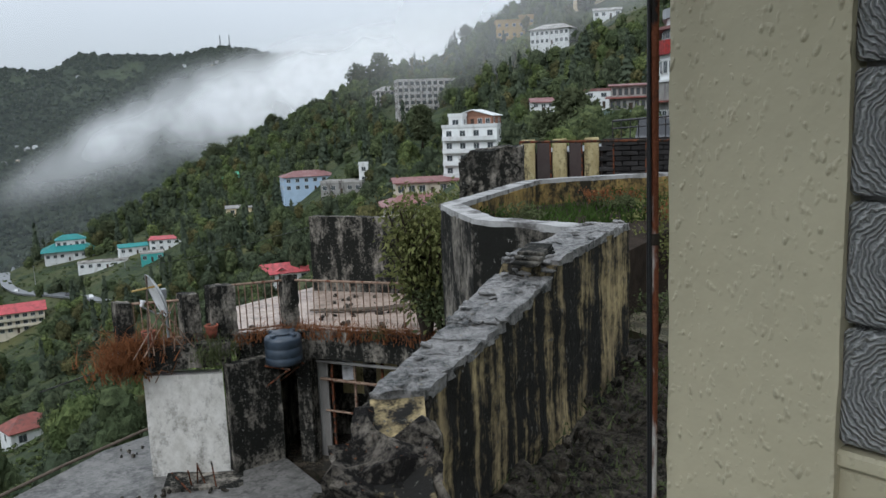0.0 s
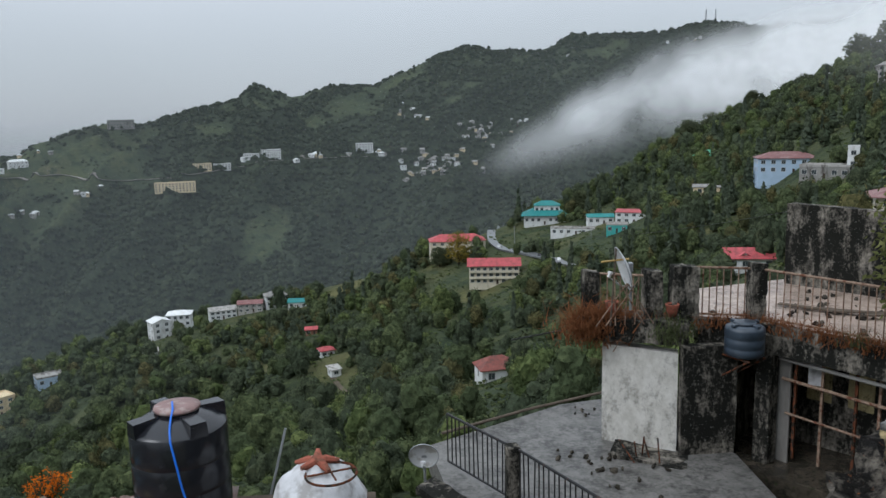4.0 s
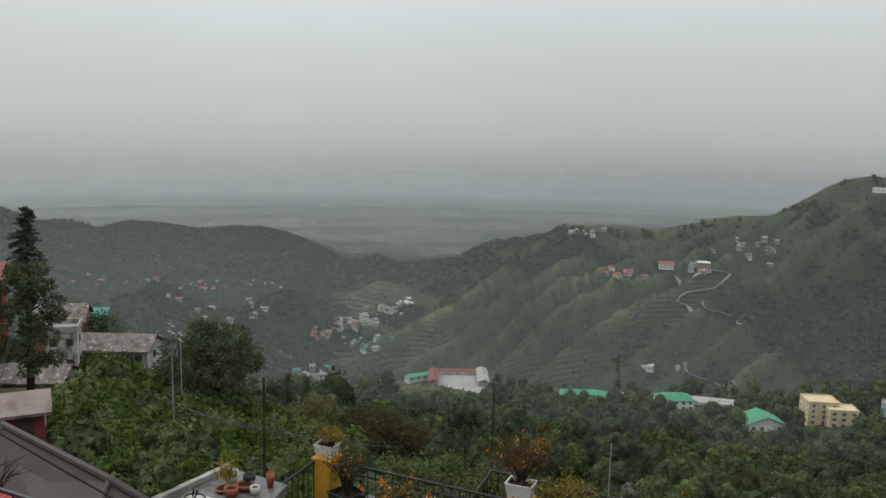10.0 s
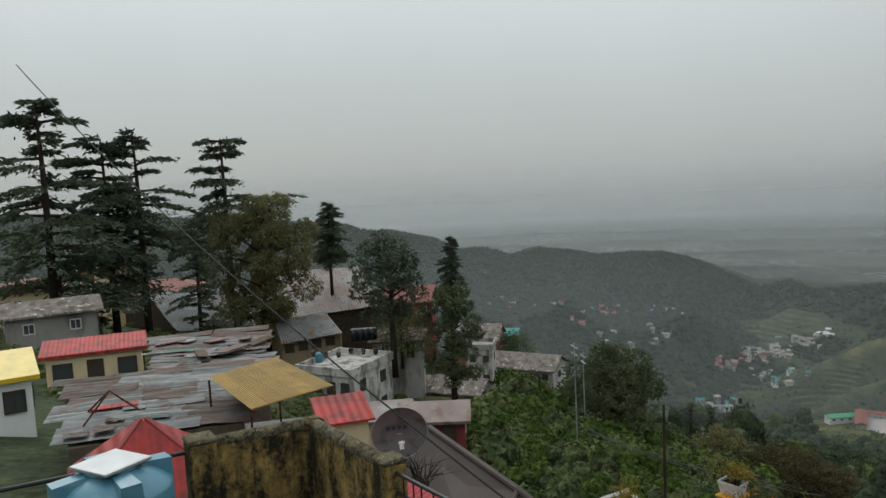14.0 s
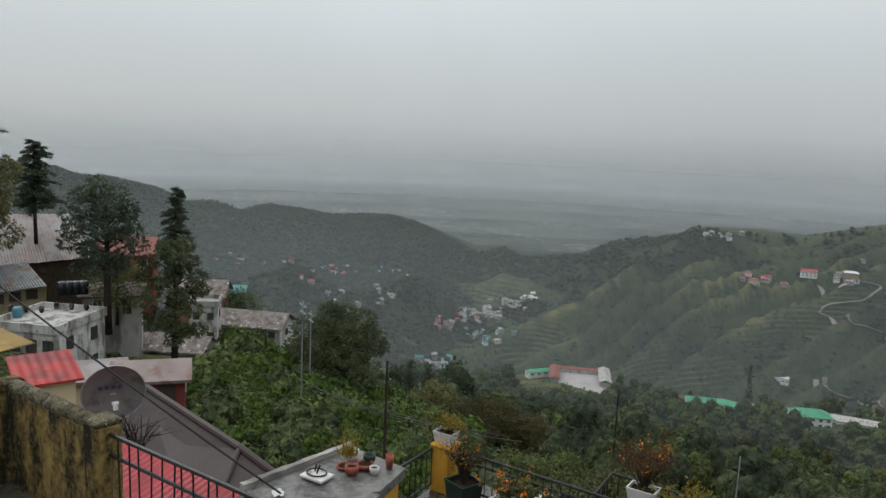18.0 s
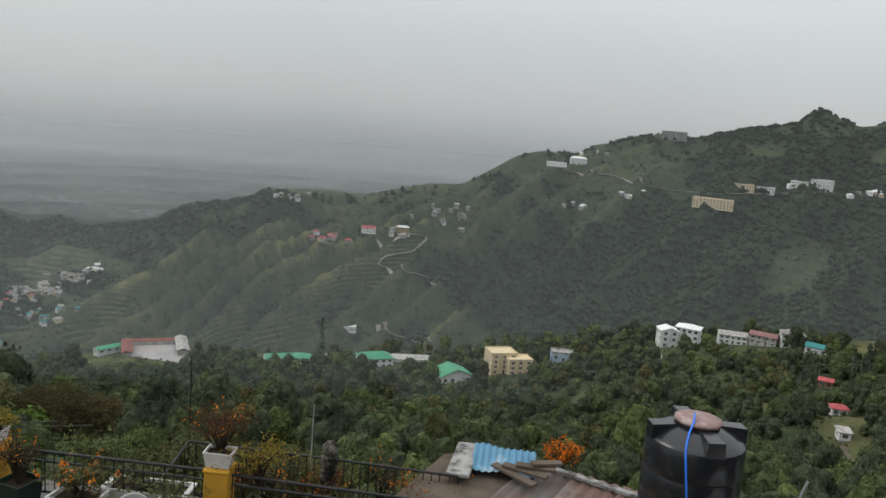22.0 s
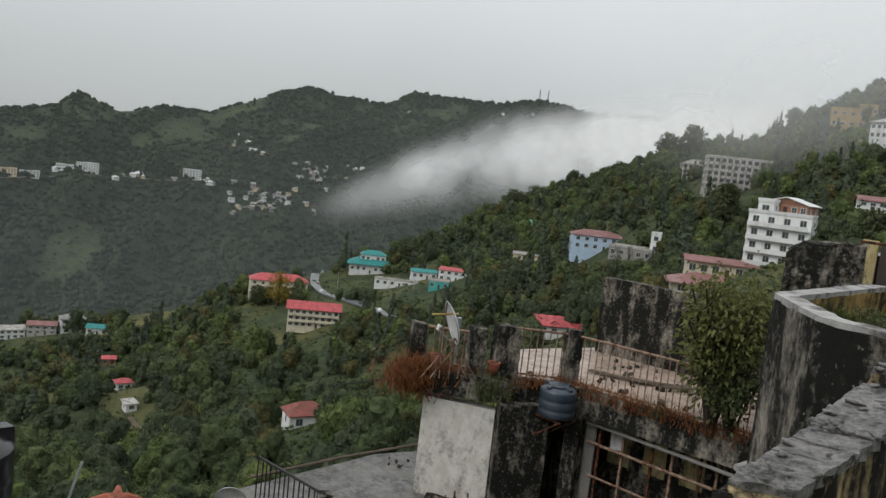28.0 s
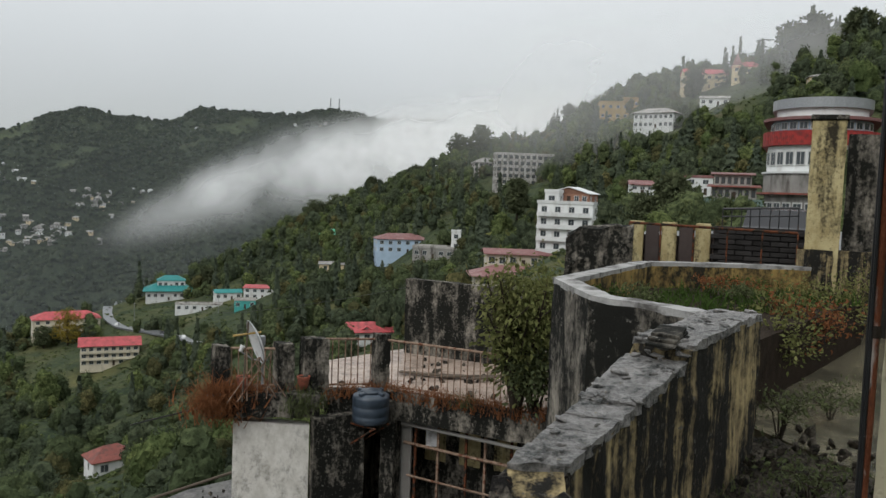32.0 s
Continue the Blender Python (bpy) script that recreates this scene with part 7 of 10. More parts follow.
pts = [(4.9 + 2.9 * rs.uniform(0, 1), 4.1 + 1.3 * rs.uniform(0, 1), -0.93) for _ in range(1300)]
blades("planter_grass", pts, 0.15, "leaf_bright", "bright green grass in the raised planter", 3, 0.012)
for k in range(7):
    bush("planter_weed", 5.0 + 2.8 * rs.uniform(0, 1), 4.35 + 0.9 * rs.uniform(0, 1), -0.93, 0.24, rs.uniform(0.12, 0.24), "russet and green weed in the raised planter", ("leaf_mid", "rust_grass", "leaf_bright")[k % 3], 420, 0.014, 20 + k, 6, "weed", group="planter weeds")

# column, low wall and shrubs at the planter's far end
colf = thing("gate_column", 8.52, 5.03, -1.5, -59, "tall square column of black-streaked yellow plaster", "column")
part("shaft", rough(slab_grid([(-0.17, 0.18), (-0.17, -0.18)], [(0.17, 0.18), (0.17, -0.18)], [2.44, 2.44], -1.2, 0.06), 0.014, 0.2, 4), "panel_cream", colf)
part("cap", rough(Geo().box(0, 0, 2.47, 0.38, 0.40, 0.06, c=0.012), 0.01, 0.1), "dark_concrete", colf)
dw = thing("concrete_wall", *spot(-62.3, 0, 10.6)[:2], -1.5, -60, "dark mould-blackened concrete wall", "wall", kind="structure")
part("wall_face", rough(slab_grid([(-0.32, 0.2), (2.4, 0.2)], [(-0.32, -0.1), (2.4, -0.1)], [2.35, 2.35], -0.4, 0.12), 0.02, 0.3, 7), "dark_concrete", dw)
lw = thing("low_wall", 0, 0, 0, 0, "low stained plaster wall with moss", "wall", kind="structure")
part("wall_face", rough(slab_grid([(8.30, 5.18), (9.1, 4.62), (9.9, 4.2)], [(8.18, 5.0), (8.98, 4.44), (9.8, 4.02)], [-0.47, -0.46, -0.45], -1.9, 0.09), 0.018, 0.25, 8), "streaked", lw)
for k in range(9):
    u = k / 8
    bush("wall_shrub", 5.6 + 2.7 * u + rs.normal() * 0.1, 3.75 + 0.9 * u + rs.normal() * 0.12, -1.42, 0.38, rs.uniform(0.4, 0.75), "straggling yellow-green shrub at the wall foot", ("leaf_shrub", "leaf_light", "rust_grass", "leaf_shrub")[k % 4], 950, 0.02, 80 + k, 14, "shrub", group="wall shrubs")

# dark block, ochre panels and railing behind the planter
db = thing("dark_block", *spot(-44.6, 0, 11.0)[:2], -2.5, -46, "rough black wet stone block wall", "wall", kind="structure")
part("wall_face", rough(slab_grid([(-0.30, 0.35), (-0.12, 0.35), (0.56, 0.35)], [(-0.30, -0.2), (-0.12, -0.2), (0.56, -0.2)], [1.98, 2.12, 2.16], -3, 0.07), 0.05, 0.16, 3), "dark_concrete", db)
oc = thing("ochre_panels", *spot(-50.4, 0, 12.2)[:2], -2.5, -50, "row of rain-streaked ochre wall panels with dark gaps", "wall", kind="structure")
for k in range(6):
    part("panel", rough(Geo().box(-0.58 + 0.235 * k, 0, 0.85, 0.19 if k % 2 else 0.21, 0.14 + 0.05 * (k % 2), 2.7 - 0.1 * (k % 2), c=0.01), 0.008, 0.1, k), "panel_cream" if k % 2 == 0 else "tin_brown", oc)
part("back_board", Geo().box(0, 0.16, 0.75, 1.5, 0.08, 2.5), "tin_brown", oc)
railing("planter_railing", spot(-47.2, -1.55, 11.3), spot(-58.0, -1.75, 11.3), 0.62, "thin rusty railing behind the planter", 0.42, 0.02, 0.03, "rust")
bw = thing("brick_wall", *spot(-55.6, 0, 12.0)[:2], -1.25, -56, "wall of black wet bricks in open courses", "wall", kind="structure")
part("core", Geo().box(0, 0.08, 0.1, 1.16, 0.12, 1.66), "brick_dark", bw)
bk = mesh_of("brick", Geo().box(0, 0, 0, 0.215, 0.10, 0.062, c=0.006), M["brick_dark"])
for row in range(12):
    for k in range(5):
        part("brick", bk, "brick_dark", bw, at=pose(-0.47 + 0.228 * k + (0.11 if row % 2 else 0) - 0.05, 0.005 + 0.01 * random.random(), 0.05 + 0.074 * row, 0, 0, random.uniform(-2, 2)))
railing("lane_railing", spot(-53.2, -0.35, 16.5), spot(-57.9, -0.1, 16.5), 0.75, "black iron railing along the lane", 0.16, 0.02, 0.035, "iron_black", mid=True)

# parked car in the lane
cx_, cy_, _z = spot(-56.6, 0, 26)
car = thing("parked_car", cx_, cy_, -1.55, 30, "black hatchback parked in the lane", "car")
g = Geo()
prof = [(-1.8, 0.35), (-1.85, 0.8), (-1.5, 0.95), (-1.1, 1.42), (0.4, 1.45), (0.95, 1.0), (1.75, 0.85), (1.85, 0.4)]
v = [(px_, sy * (0.78 if pz > 1.1 else 0.84), pz) for sy in (-1, 1) for px_, pz in prof]
n8 = len(prof)
g.add(v, [tuple(range(n8)), tuple(range(2 * n8 - 1, n8 - 1, -1))] + [(i, i + n8, (i + 1) % n8 + n8, (i + 1) % n8) for i in range(n8)])
part("body", g, "car", car)
part("windscreen", Geo().box(0.7, 0, 1.22, 0.03, 1.3, 0.46), "pane", car, at=pose(0.08, 0, 0.03, 0, 0, 0))
for sy in (-1, 1):
    part("side_window", Geo().box(-0.4, sy * 0.80, 1.18, 1.2, 0.02, 0.32), "pane", car)
    for wx in (-1.15, 1.15):
        wheel = part("wheel", Geo().tube([(wx, sy * 0.72, 0.31), (wx, sy * 0.86, 0.31)], 0.31, 18), "cable", car)
        part("rim", Geo().tube([(wx, sy * 0.855, 0.31), (wx, sy * 0.875, 0.31)], 0.18, 14), "steel", wheel)
lane = tagged(part("lane", Geo().prism([spot(-45, 0, 13)[:2], spot(-62, 0, 13)[:2], spot(-62, 0, 60)[:2], spot(-48, 0, 60)[:2]][::1], -4.2, [-2.2, -1.6, -1.5, -2.2]), "road", None), "wet lane behind the planter", "road", kind="structure")

# ---- the neighbour's ruined terrace ----
nb = thing("neighbour_building", 0, 0, 0, 0, "ruined neighbour house with wet roof terrace and mouldy walls", "house")
corner, r_end, l_in, l_out = (7.46, 13.0), (9.25, 9.95), (6.50, 13.40), (4.80, 14.15)
back_l, back_r = (10.2, 16.2), (12.4, 11.6)
part("roof_terrace", Geo().prism([l_in, corner, r_end, (10.6, 9.2), back_r, back_l, (7.2, 15.6)], -4.15, -3.76), "terrace_wet", nb)
part("terrace_edge", rough(slab_grid([l_in, corner, r_end], [(6.42, 13.24), (7.38, 12.82), (9.10, 9.84)], [-3.72] * 3, -4.25, 0.1), 0.02, 0.2, 1), "dark_concrete", nb)
# walls below the terrace
part("dark_wall", rough(slab_grid([(6.05, 13.0), (7.0, 12.95)], [(6.02, 12.75), (7.0, 12.70)], [-4.1, -4.1], -9.0, 0.16), 0.025, 0.3, 2), "dark_concrete", nb)
part("room_back_wall", Geo().prism([(8.1, 14.2), (10.6, 10.6), (10.8, 10.8), (8.3, 14.4)], -8.2, -4.15), "dark_concrete", nb)
part("room_side_wall", Geo().prism([(7.0, 12.95), (8.15, 14.25), (8.0, 14.4), (6.85, 13.1)], -9.0, -4.15), "dark_concrete", nb)
part("room_floor", Geo().prism([(7.0, 12.7), (9.4, 9.2), (10.8, 10.8), (8.1, 14.4)], -7.0, -6.3), "wet_floor", nb)
part("room_pillar", rough(Geo().box(7.58, 12.72, -5.9, 0.3, 0.3, 4.0, rz=-60, c=0.02), 0.012, 0.2), "dark_concrete", nb)
part("door_leaf", Geo().box(7.86, 12.66, -5.35, 0.30, 0.05, 2.0, rz=-60, c=0.01), "wall_grey", nb, "pale grey door leaf standing ajar")
for k in range(3):
    part("plaster_patch", rough(slab_grid([(8.75 + 0.42 * k, 13.30 - 0.60 * k), (9.0 + 0.42 * k, 12.93 - 0.60 * k)], [(8.72 + 0.42 * k, 13.27 - 0.60 * k), (8.97 + 0.42 * k, 12.90 - 0.60 * k)], [-4.5 - 0.05 * k, -4.55], -5.4, 0.09), 0.02, 0.15, k), "panel_cream", nb, "flaking ochre plaster left on the back wall")
for k, (wx, wy) in enumerate(((8.0, 12.5), (8.25, 12.1), (8.55, 11.62), (8.75, 11.3), (9.0, 10.85), (9.15, 10.6))):
    part("window_post", Geo().box(wx, wy, -5.2, 0.045, 0.045, 2.0, rz=-60), ("rust", "rail_rusty")[k % 2], nb)
part("window_rail", Geo().tube([(7.8, 12.6, -4.72), (8.5, 11.45, -4.78), (9.3, 10.2, -4.84)], 0.03, 6), "rail_rusty", nb)
part("window_rail", Geo().tube([(7.85, 12.55, -5.35), (8.5, 11.45, -5.4), (9.3, 10.2, -5.45)], 0.022, 6), "rail_rusty", nb)
part("eave_pipe", Geo().tube([(7.7, 12.55, -4.33), (8.6, 11.0, -4.38), (9.2, 9.9, -4.42)], 0.035, 8), "wall_grey", nb)
part("spout", Geo().tube([(8.35, 9.3, -3.92), (9.35, 9.5, -3.78)], 0.055, 8), "wall_grey", nb)
part("hanging_cloth", rough(Geo().grid(lambda u, v: (8.1 + 0.22 * u, 12.28 - 0.1 * u, -4.35 - 0.42 * v), 6, 8), 0.04, 0.15), "sack", nb)
# white end wall under the corner balcony
part("white_wall", rough(slab_grid([(4.98, 13.95), (6.10, 13.20)], [(4.86, 13.68), (6.0, 12.93)], [-4.22, -4.26], -7.4, 0.12), 0.012, 0.4, 3), "white_plaster", nb)
part("balcony_slab", rough(slab_grid([(4.62, 14.35), (6.35, 13.45)], [(4.40, 13.75), (6.15, 12.85)], [-3.70, -3.70], -4.12, 0.1), 0.035, 0.18, 4), "dark_concrete", nb)
part("canopy", rough(slab_grid([(5.05, 13.45), (6.15, 12.75)], [(4.75, 12.9), (5.85, 12.15)], [-6.0, -6.1], -6.18, 0.1), 0.02, 0.2, 6), "dark_concrete", nb)
for k, (sx, sy, sw, top) in enumerate(((4.72, 14.02, 0.26, -2.88), (5.72, 13.52, 0.30, -2.82), (6.22, 13.28, 0.46, -2.72), (7.46, 13.0, 0.24, -2.68))):
    part("stub_post", rough(slab_grid([(sx - sw / 2, sy + 0.13), (sx + sw / 2, sy + 0.1)], [(sx - sw / 2, sy - 0.13), (sx + sw / 2, sy - 0.16)], [top, top - 0.03], -3.9, 0.05), 0.02, 0.12, k), "dark_concrete", nb)
part("back_wall", rough(slab_grid([(9.85, 15.9), (11.75, 12.95), (12.6, 11.3)], [(9.62, 15.75), (11.5, 12.8), (12.35, 11.15)], [-2.02, -2.06, -2.1], -4.2, 0.12), 0.02, 0.3, 9), "dark_concrete", nb)
railing("terrace_railing", (6.5, 13.38, -2.80), (7.40, 13.02, -2.80), 0.94, "pale rusted terrace railing, short run", 0.115, 0.02, 0.04, "rail_rusty", mid=False, group="terrace railings")
railing("terrace_railing", (7.52, 12.88, -2.80), (9.22, 9.98, -2.80), 0.94, "pale rusted terrace railing above the dry growth", 0.125, 0.02, 0.04, "rail_rusty", group="terrace railings")
railing("terrace_railing", (4.80, 13.98, -2.95), (5.62, 13.56, -2.95), 0.75, "pale rusted balcony railing between stubs", 0.115, 0.02, 0.04, "rail_rusty", group="terrace railings")
edge = []
for k in range(2600):
    u = rs.uniform(0, 1)
    p = Vector(corner).lerp(Vector(r_end), u) if k % 3 else Vector((4.45, 13.95)).lerp(Vector(corner), u)
    edge.append((p.x + rs.normal() * 0.07 - 0.06, p.y + rs.normal() * 0.09 - 0.1, -3.82 + rs.normal() * 0.05))
blades("dry_edge_growth", edge, 0.26, "rust_grass", "rust-red dry growth along the terrace edge", 5, 0.014, 0.55)
clump = [(4.75 + rs.normal() * 0.30, 13.72 + rs.normal() * 0.16, -3.95 + rs.normal() * 0.14) for _ in range(2200)]
blades("dry_corner_growth", clump, 0.42, "rust_grass", "rust-red dried plant spilling from the corner planter", 6, 0.012, 0.7)
green = [(5.95 + rs.normal() * 0.18, 13.05 + rs.normal() * 0.12, -3.95 + rs.normal() * 0.1) for _ in range(700)]
blades("green_edge_tuft", green, 0.26, "leaf_mid", "green tuft at the balcony edge", 7, 0.014, 0.6)
for k, (px_, py_) in enumerate(((4.98, 13.55), (5.95, 13.12))):
    pt = thing("flower_pot", px_, py_, -3.62, 0, "tilted terracotta flower pot on the balcony edge", "pot", "balcony pots")
    part("pot", Geo().lathe([(0.07, 0), (0.10, 0.12), (0.12, 0.20), (0.125, 0.23), (0.105, 0.23), (0.09, 0.12)], n=18), "terracotta", pt, smooth=True)
    part("soil", Geo().lathe([(0.09, 0.17), (0.10, 0.205)], n=16), "soil", pt)
rub2 = thing("terrace_rubble", 9.4, 13.0, -3.76, 0, "broken bricks and stones left on the terrace", "rubble")
stones(rub2, [(rs.normal() * 0.9, rs.normal() * 0.7, 0.03, rs.uniform(0.03, 0.12)) for _ in range(46)], "broken", seed=7)
for k in range(5):
    part("board", Geo().box(0, 0, 0, 1.1, 0.12, 0.03, c=0.004), "wood", rub2, at=pose(-0.6 + 0.35 * k, 0.5 - 0.3 * k, 0.05 + 0.01 * k, 0, 0, -50 + 14 * k))
blades("terrace_weeds", [(8.3 + rs.normal() * 0.1, 11.3 + rs.normal() * 0.1, -3.78) for _ in range(90)], 0.3, "leaf_olive", "tuft of weeds on the terrace edge", 9, 0.014)


def dish(name, x, y, z, r, facing, tilt, mtl, label, mast=1.0, letters=False):
    """A satellite dish: bowl, rim, arm with its receiver, mast and bracket."""
    t = thing(name, x, y, z, facing, label, "satellite dish")
    prof = [(r * q / 10, 0.22 * r * (q / 10) ** 2) for q in range(11)]
    g = Geo()
    n = 40
    for side, off in ((0, 0.0), (1, -0.012)):
        k = len(g.v)
        for rr_, zz_ in prof:
            for j in range(n):
                a = 2 * math.pi * j / n
                g.v.append((rr_ * math.cos(a), -(zz_ + off), rr_ * math.sin(a) * 1.06))
        for i in range(len(prof) - 1):
            for j in range(n):
                a, b = k + i * n + j, k + i * n + (j + 1) % n
                g.f.append((a, b, b + n, a + n) if side == 0 else (a, a + n, b + n, b))
    head = part("bowl", g, mtl, t, smooth=True, at=pose(0, 0, mast, tilt, 0, 0))
    part("rim", Geo().tube([(r * math.cos(a), -0.22 * r, r * 1.06 * math.sin(a)) for a in [2 * math.pi * j / 40 for j in range(41)]], 0.008, 6), "steel", head)
    arm = part("arm", Geo().tube([(0, 0.02, -r * 1.02), (0, -r * 0.55, -r * 0.75), (0, -r * 1.0, -r * 0.12)], 0.014, 8), "steel", head)
    part("receiver", Geo().tube([(0, -r * 0.98, -r * 0.16), (0, -r * 0.86, -r * 0.02)], 0.032, 12).tube([(0, -r * 0.86, -r * 0.02), (0, -r * 0.80, 0.02)], 0.045, 12), "dish_white", arm)
    part("mast", Geo().tube([(0, 0.06, -0.3), (0, 0.06, mast)], 0.022, 10), "steel", t)
    part("bracket", Geo().box(0, 0.05, mast, 0.09, 0.08, 0.16, c=0.01), "steel", t)
    if letters:
        # a brand mark, kept as plain bars
        for k in range(4):
            part("printed_bar", Geo().box(-r * 0.40 + k * r * 0.20, -0.028 - 0.22 * r * ((-0.40 + 0.2 * k) ** 2 + 0.02), r * 0.16, r * 0.13, 0.006, r * 0.15), "letter", head)
    return t


dish("satellite_dish", *spot(-21.3, -12.6, 13.6), 0.36, -95, 18, "dish_white", "white satellite dish among stays on the balcony corner", 0.45)
dish("satellite_dish", *spot(-6.3, -24.7, 12.1), 0.24, -10, 20, "dish_white", "small round white satellite dish on the ledge", 0.2)
stay = thing("dish_stays", *spot(-21.3, 0, 13.5)[:2], -3.6, 0, "thin pale stay rods round the dish", "rods")
for k in range(7):
    part("stay_rod", Geo().tube([(-0.5 + 0.17 * k, 0.1, 0), (0.25 * math.sin(k * 2.1), 0, 0.75 + 0.08 * (k % 3))], 0.011, 5), "rail_rusty", stay)
part("antenna_pole", Geo().tube([(-0.25, 0.1, 0), (-0.16, 0.1, 1.35)], 0.016, 6), "wood", stay)
part("antenna_bar", Geo().tube([(-0.42, 0.1, 1.12), (0.06, 0.1, 1.15)], 0.018, 6), "sheet_yellow", stay)

# slate-blue tank on brackets, and shelf rods
tb = thing("water_tank", 7.02, 12.52, -4.22, 20, "small slate-blue ribbed water tank on brackets", "water tank")
part("body", Geo().lathe([(0.27, 0), (0.33, 0.03), (0.335, 0.14), (0.32, 0.16), (0.335, 0.18), (0.335, 0.31), (0.32, 0.33), (0.335, 0.35), (0.335, 0.47), (0.325, 0.51), (0.25, 0.545), (0.17, 0.555), (0.165, 0.565)], n=32), "tank_slate", tb, smooth=True)
part("lid", Geo().lathe([(0.19, 0.56), (0.20, 0.58), (0.18, 0.60), (0.05, 0.605)], n=24), "tank_slate", tb, smooth=True)
for k in range(4):
    part("shoulder_lug", Geo().box(0.25 * math.cos(k * 1.57), 0.25 * math.sin(k * 1.57), 0.56, 0.12, 0.08, 0.06, rz=k * 90, c=0.012), "tank_slate", tb)
for s in (-1, 1):
    part("bracket", Geo().tube([(s * 0.2, 0.45, -0.03), (s * 0.2, -0.3, -0.03)], 0.02, 6).tube([(s * 0.2, -0.25, -0.04), (s * 0.2, 0.4, -0.5)], 0.018, 6), "rust", tb)

# lower terrace with its railing
lt = thing("lower_terrace", 0, 0, 0, 0, "lower concrete terrace with puddles, rubble and black railing", "terrace")
part("slab", Geo().prism([(1.6, 14.0), (1.75, 11.5), (3.2, 8.6), (6.6, 8.6), (7.0, 12.6), (5.9, 15.8), (4.6, 15.6)], -6.6, -6.1), "roof_slab", lt)
part("side_wall", Geo().prism([(1.66, 13.9), (1.8, 11.5), (3.25, 8.65), (6.5, 8.7), (6.9, 12.5), (5.8, 15.7), (4.6, 15.5)], -14, -6.6), "wall_grey", lt)
part("edge_board", Geo().tube([(1.9, 14.3, -6.0), (3.8, 15.2, -6.0), (5.6, 15.75, -5.95)], 0.03, 6), "wood", lt)
part("ledge", rough(slab_grid([(1.55, 12.6), (2.6, 10.6), (3.2, 8.8)], [(1.2, 12.3), (2.2, 10.4), (2.8, 8.6)], [-6.05] * 3, -6.2, 0.15), 0.03, 0.2), "dark_concrete", lt)
part("post", rough(Geo().box(2.66, 11.45, -5.65, 0.22, 0.22, 1.15, c=0.02), 0.01, 0.1), "dark_concrete", lt)
railing("lower_railing", (1.84, 13.0, -5.1), (2.60, 11.55, -5.1), 0.95, "black iron railing of the lower terrace, wet", 0.12, 0.02, 0.04, "iron_black", group="lower railings")
railing("lower_railing", (2.74, 11.3, -5.1), (3.75, 8.9, -5.1), 0.95, "black iron railing of the lower terrace, wet", 0.12, 0.02, 0.04, "iron_black", group="lower railings")
rub3 = thing("terrace_debris", 4.6, 12.6, -6.1, 0, "sodden debris and sticks on the lower terrace", "rubble")
stones(rub3, [(rs.normal() * 0.5, rs.normal() * 0.6, 0.03, rs.uniform(0.03, 0.11)) for _ in range(26)], "rubble", seed=12)
stones(rub3, [(0.3 + rs.normal() * 0.15, 2.4 + rs.normal() * 0.15, 0.06, rs.uniform(0.03, 0.08)) for _ in range(7)], "broken", seed=13)
for k in range(5):
    part("stick", Geo().tube([(0.5 + 0.1 * k, 0.2 * math.sin(k), 0.0), (0.3 + 0.15 * k, 0.25 * math.cos(k * 2), 0.35 + 0.1 * (k % 3))], 0.014, 5), "rust", rub3)

# big shrub rooted at the terrace end
bush("terrace_shrub", 8.76, 10.50, -3.86, 0.88, 2.6, "tall leafy shrub with browning leaves at the terrace end", "leaf_shrub", 4700, 0.055, 17, 20, droop=0.5)
bush("terrace_shrub", 8.95, 10.25, -3.90, 0.55, 1.5, "green lower growth of the terrace shrub", "leaf_mid", 1500, 0.055, 18, 12, droop=0.3)
part("fence_wire", Geo().tube([spot(-12.5, -16.2, 30), spot(-18.5, -15.0, 24)], 0.03, 5), "iron_black", thing("bank_fence", 0, 0, 0, 0, "thin dark fence rail on the bank", "fence"))


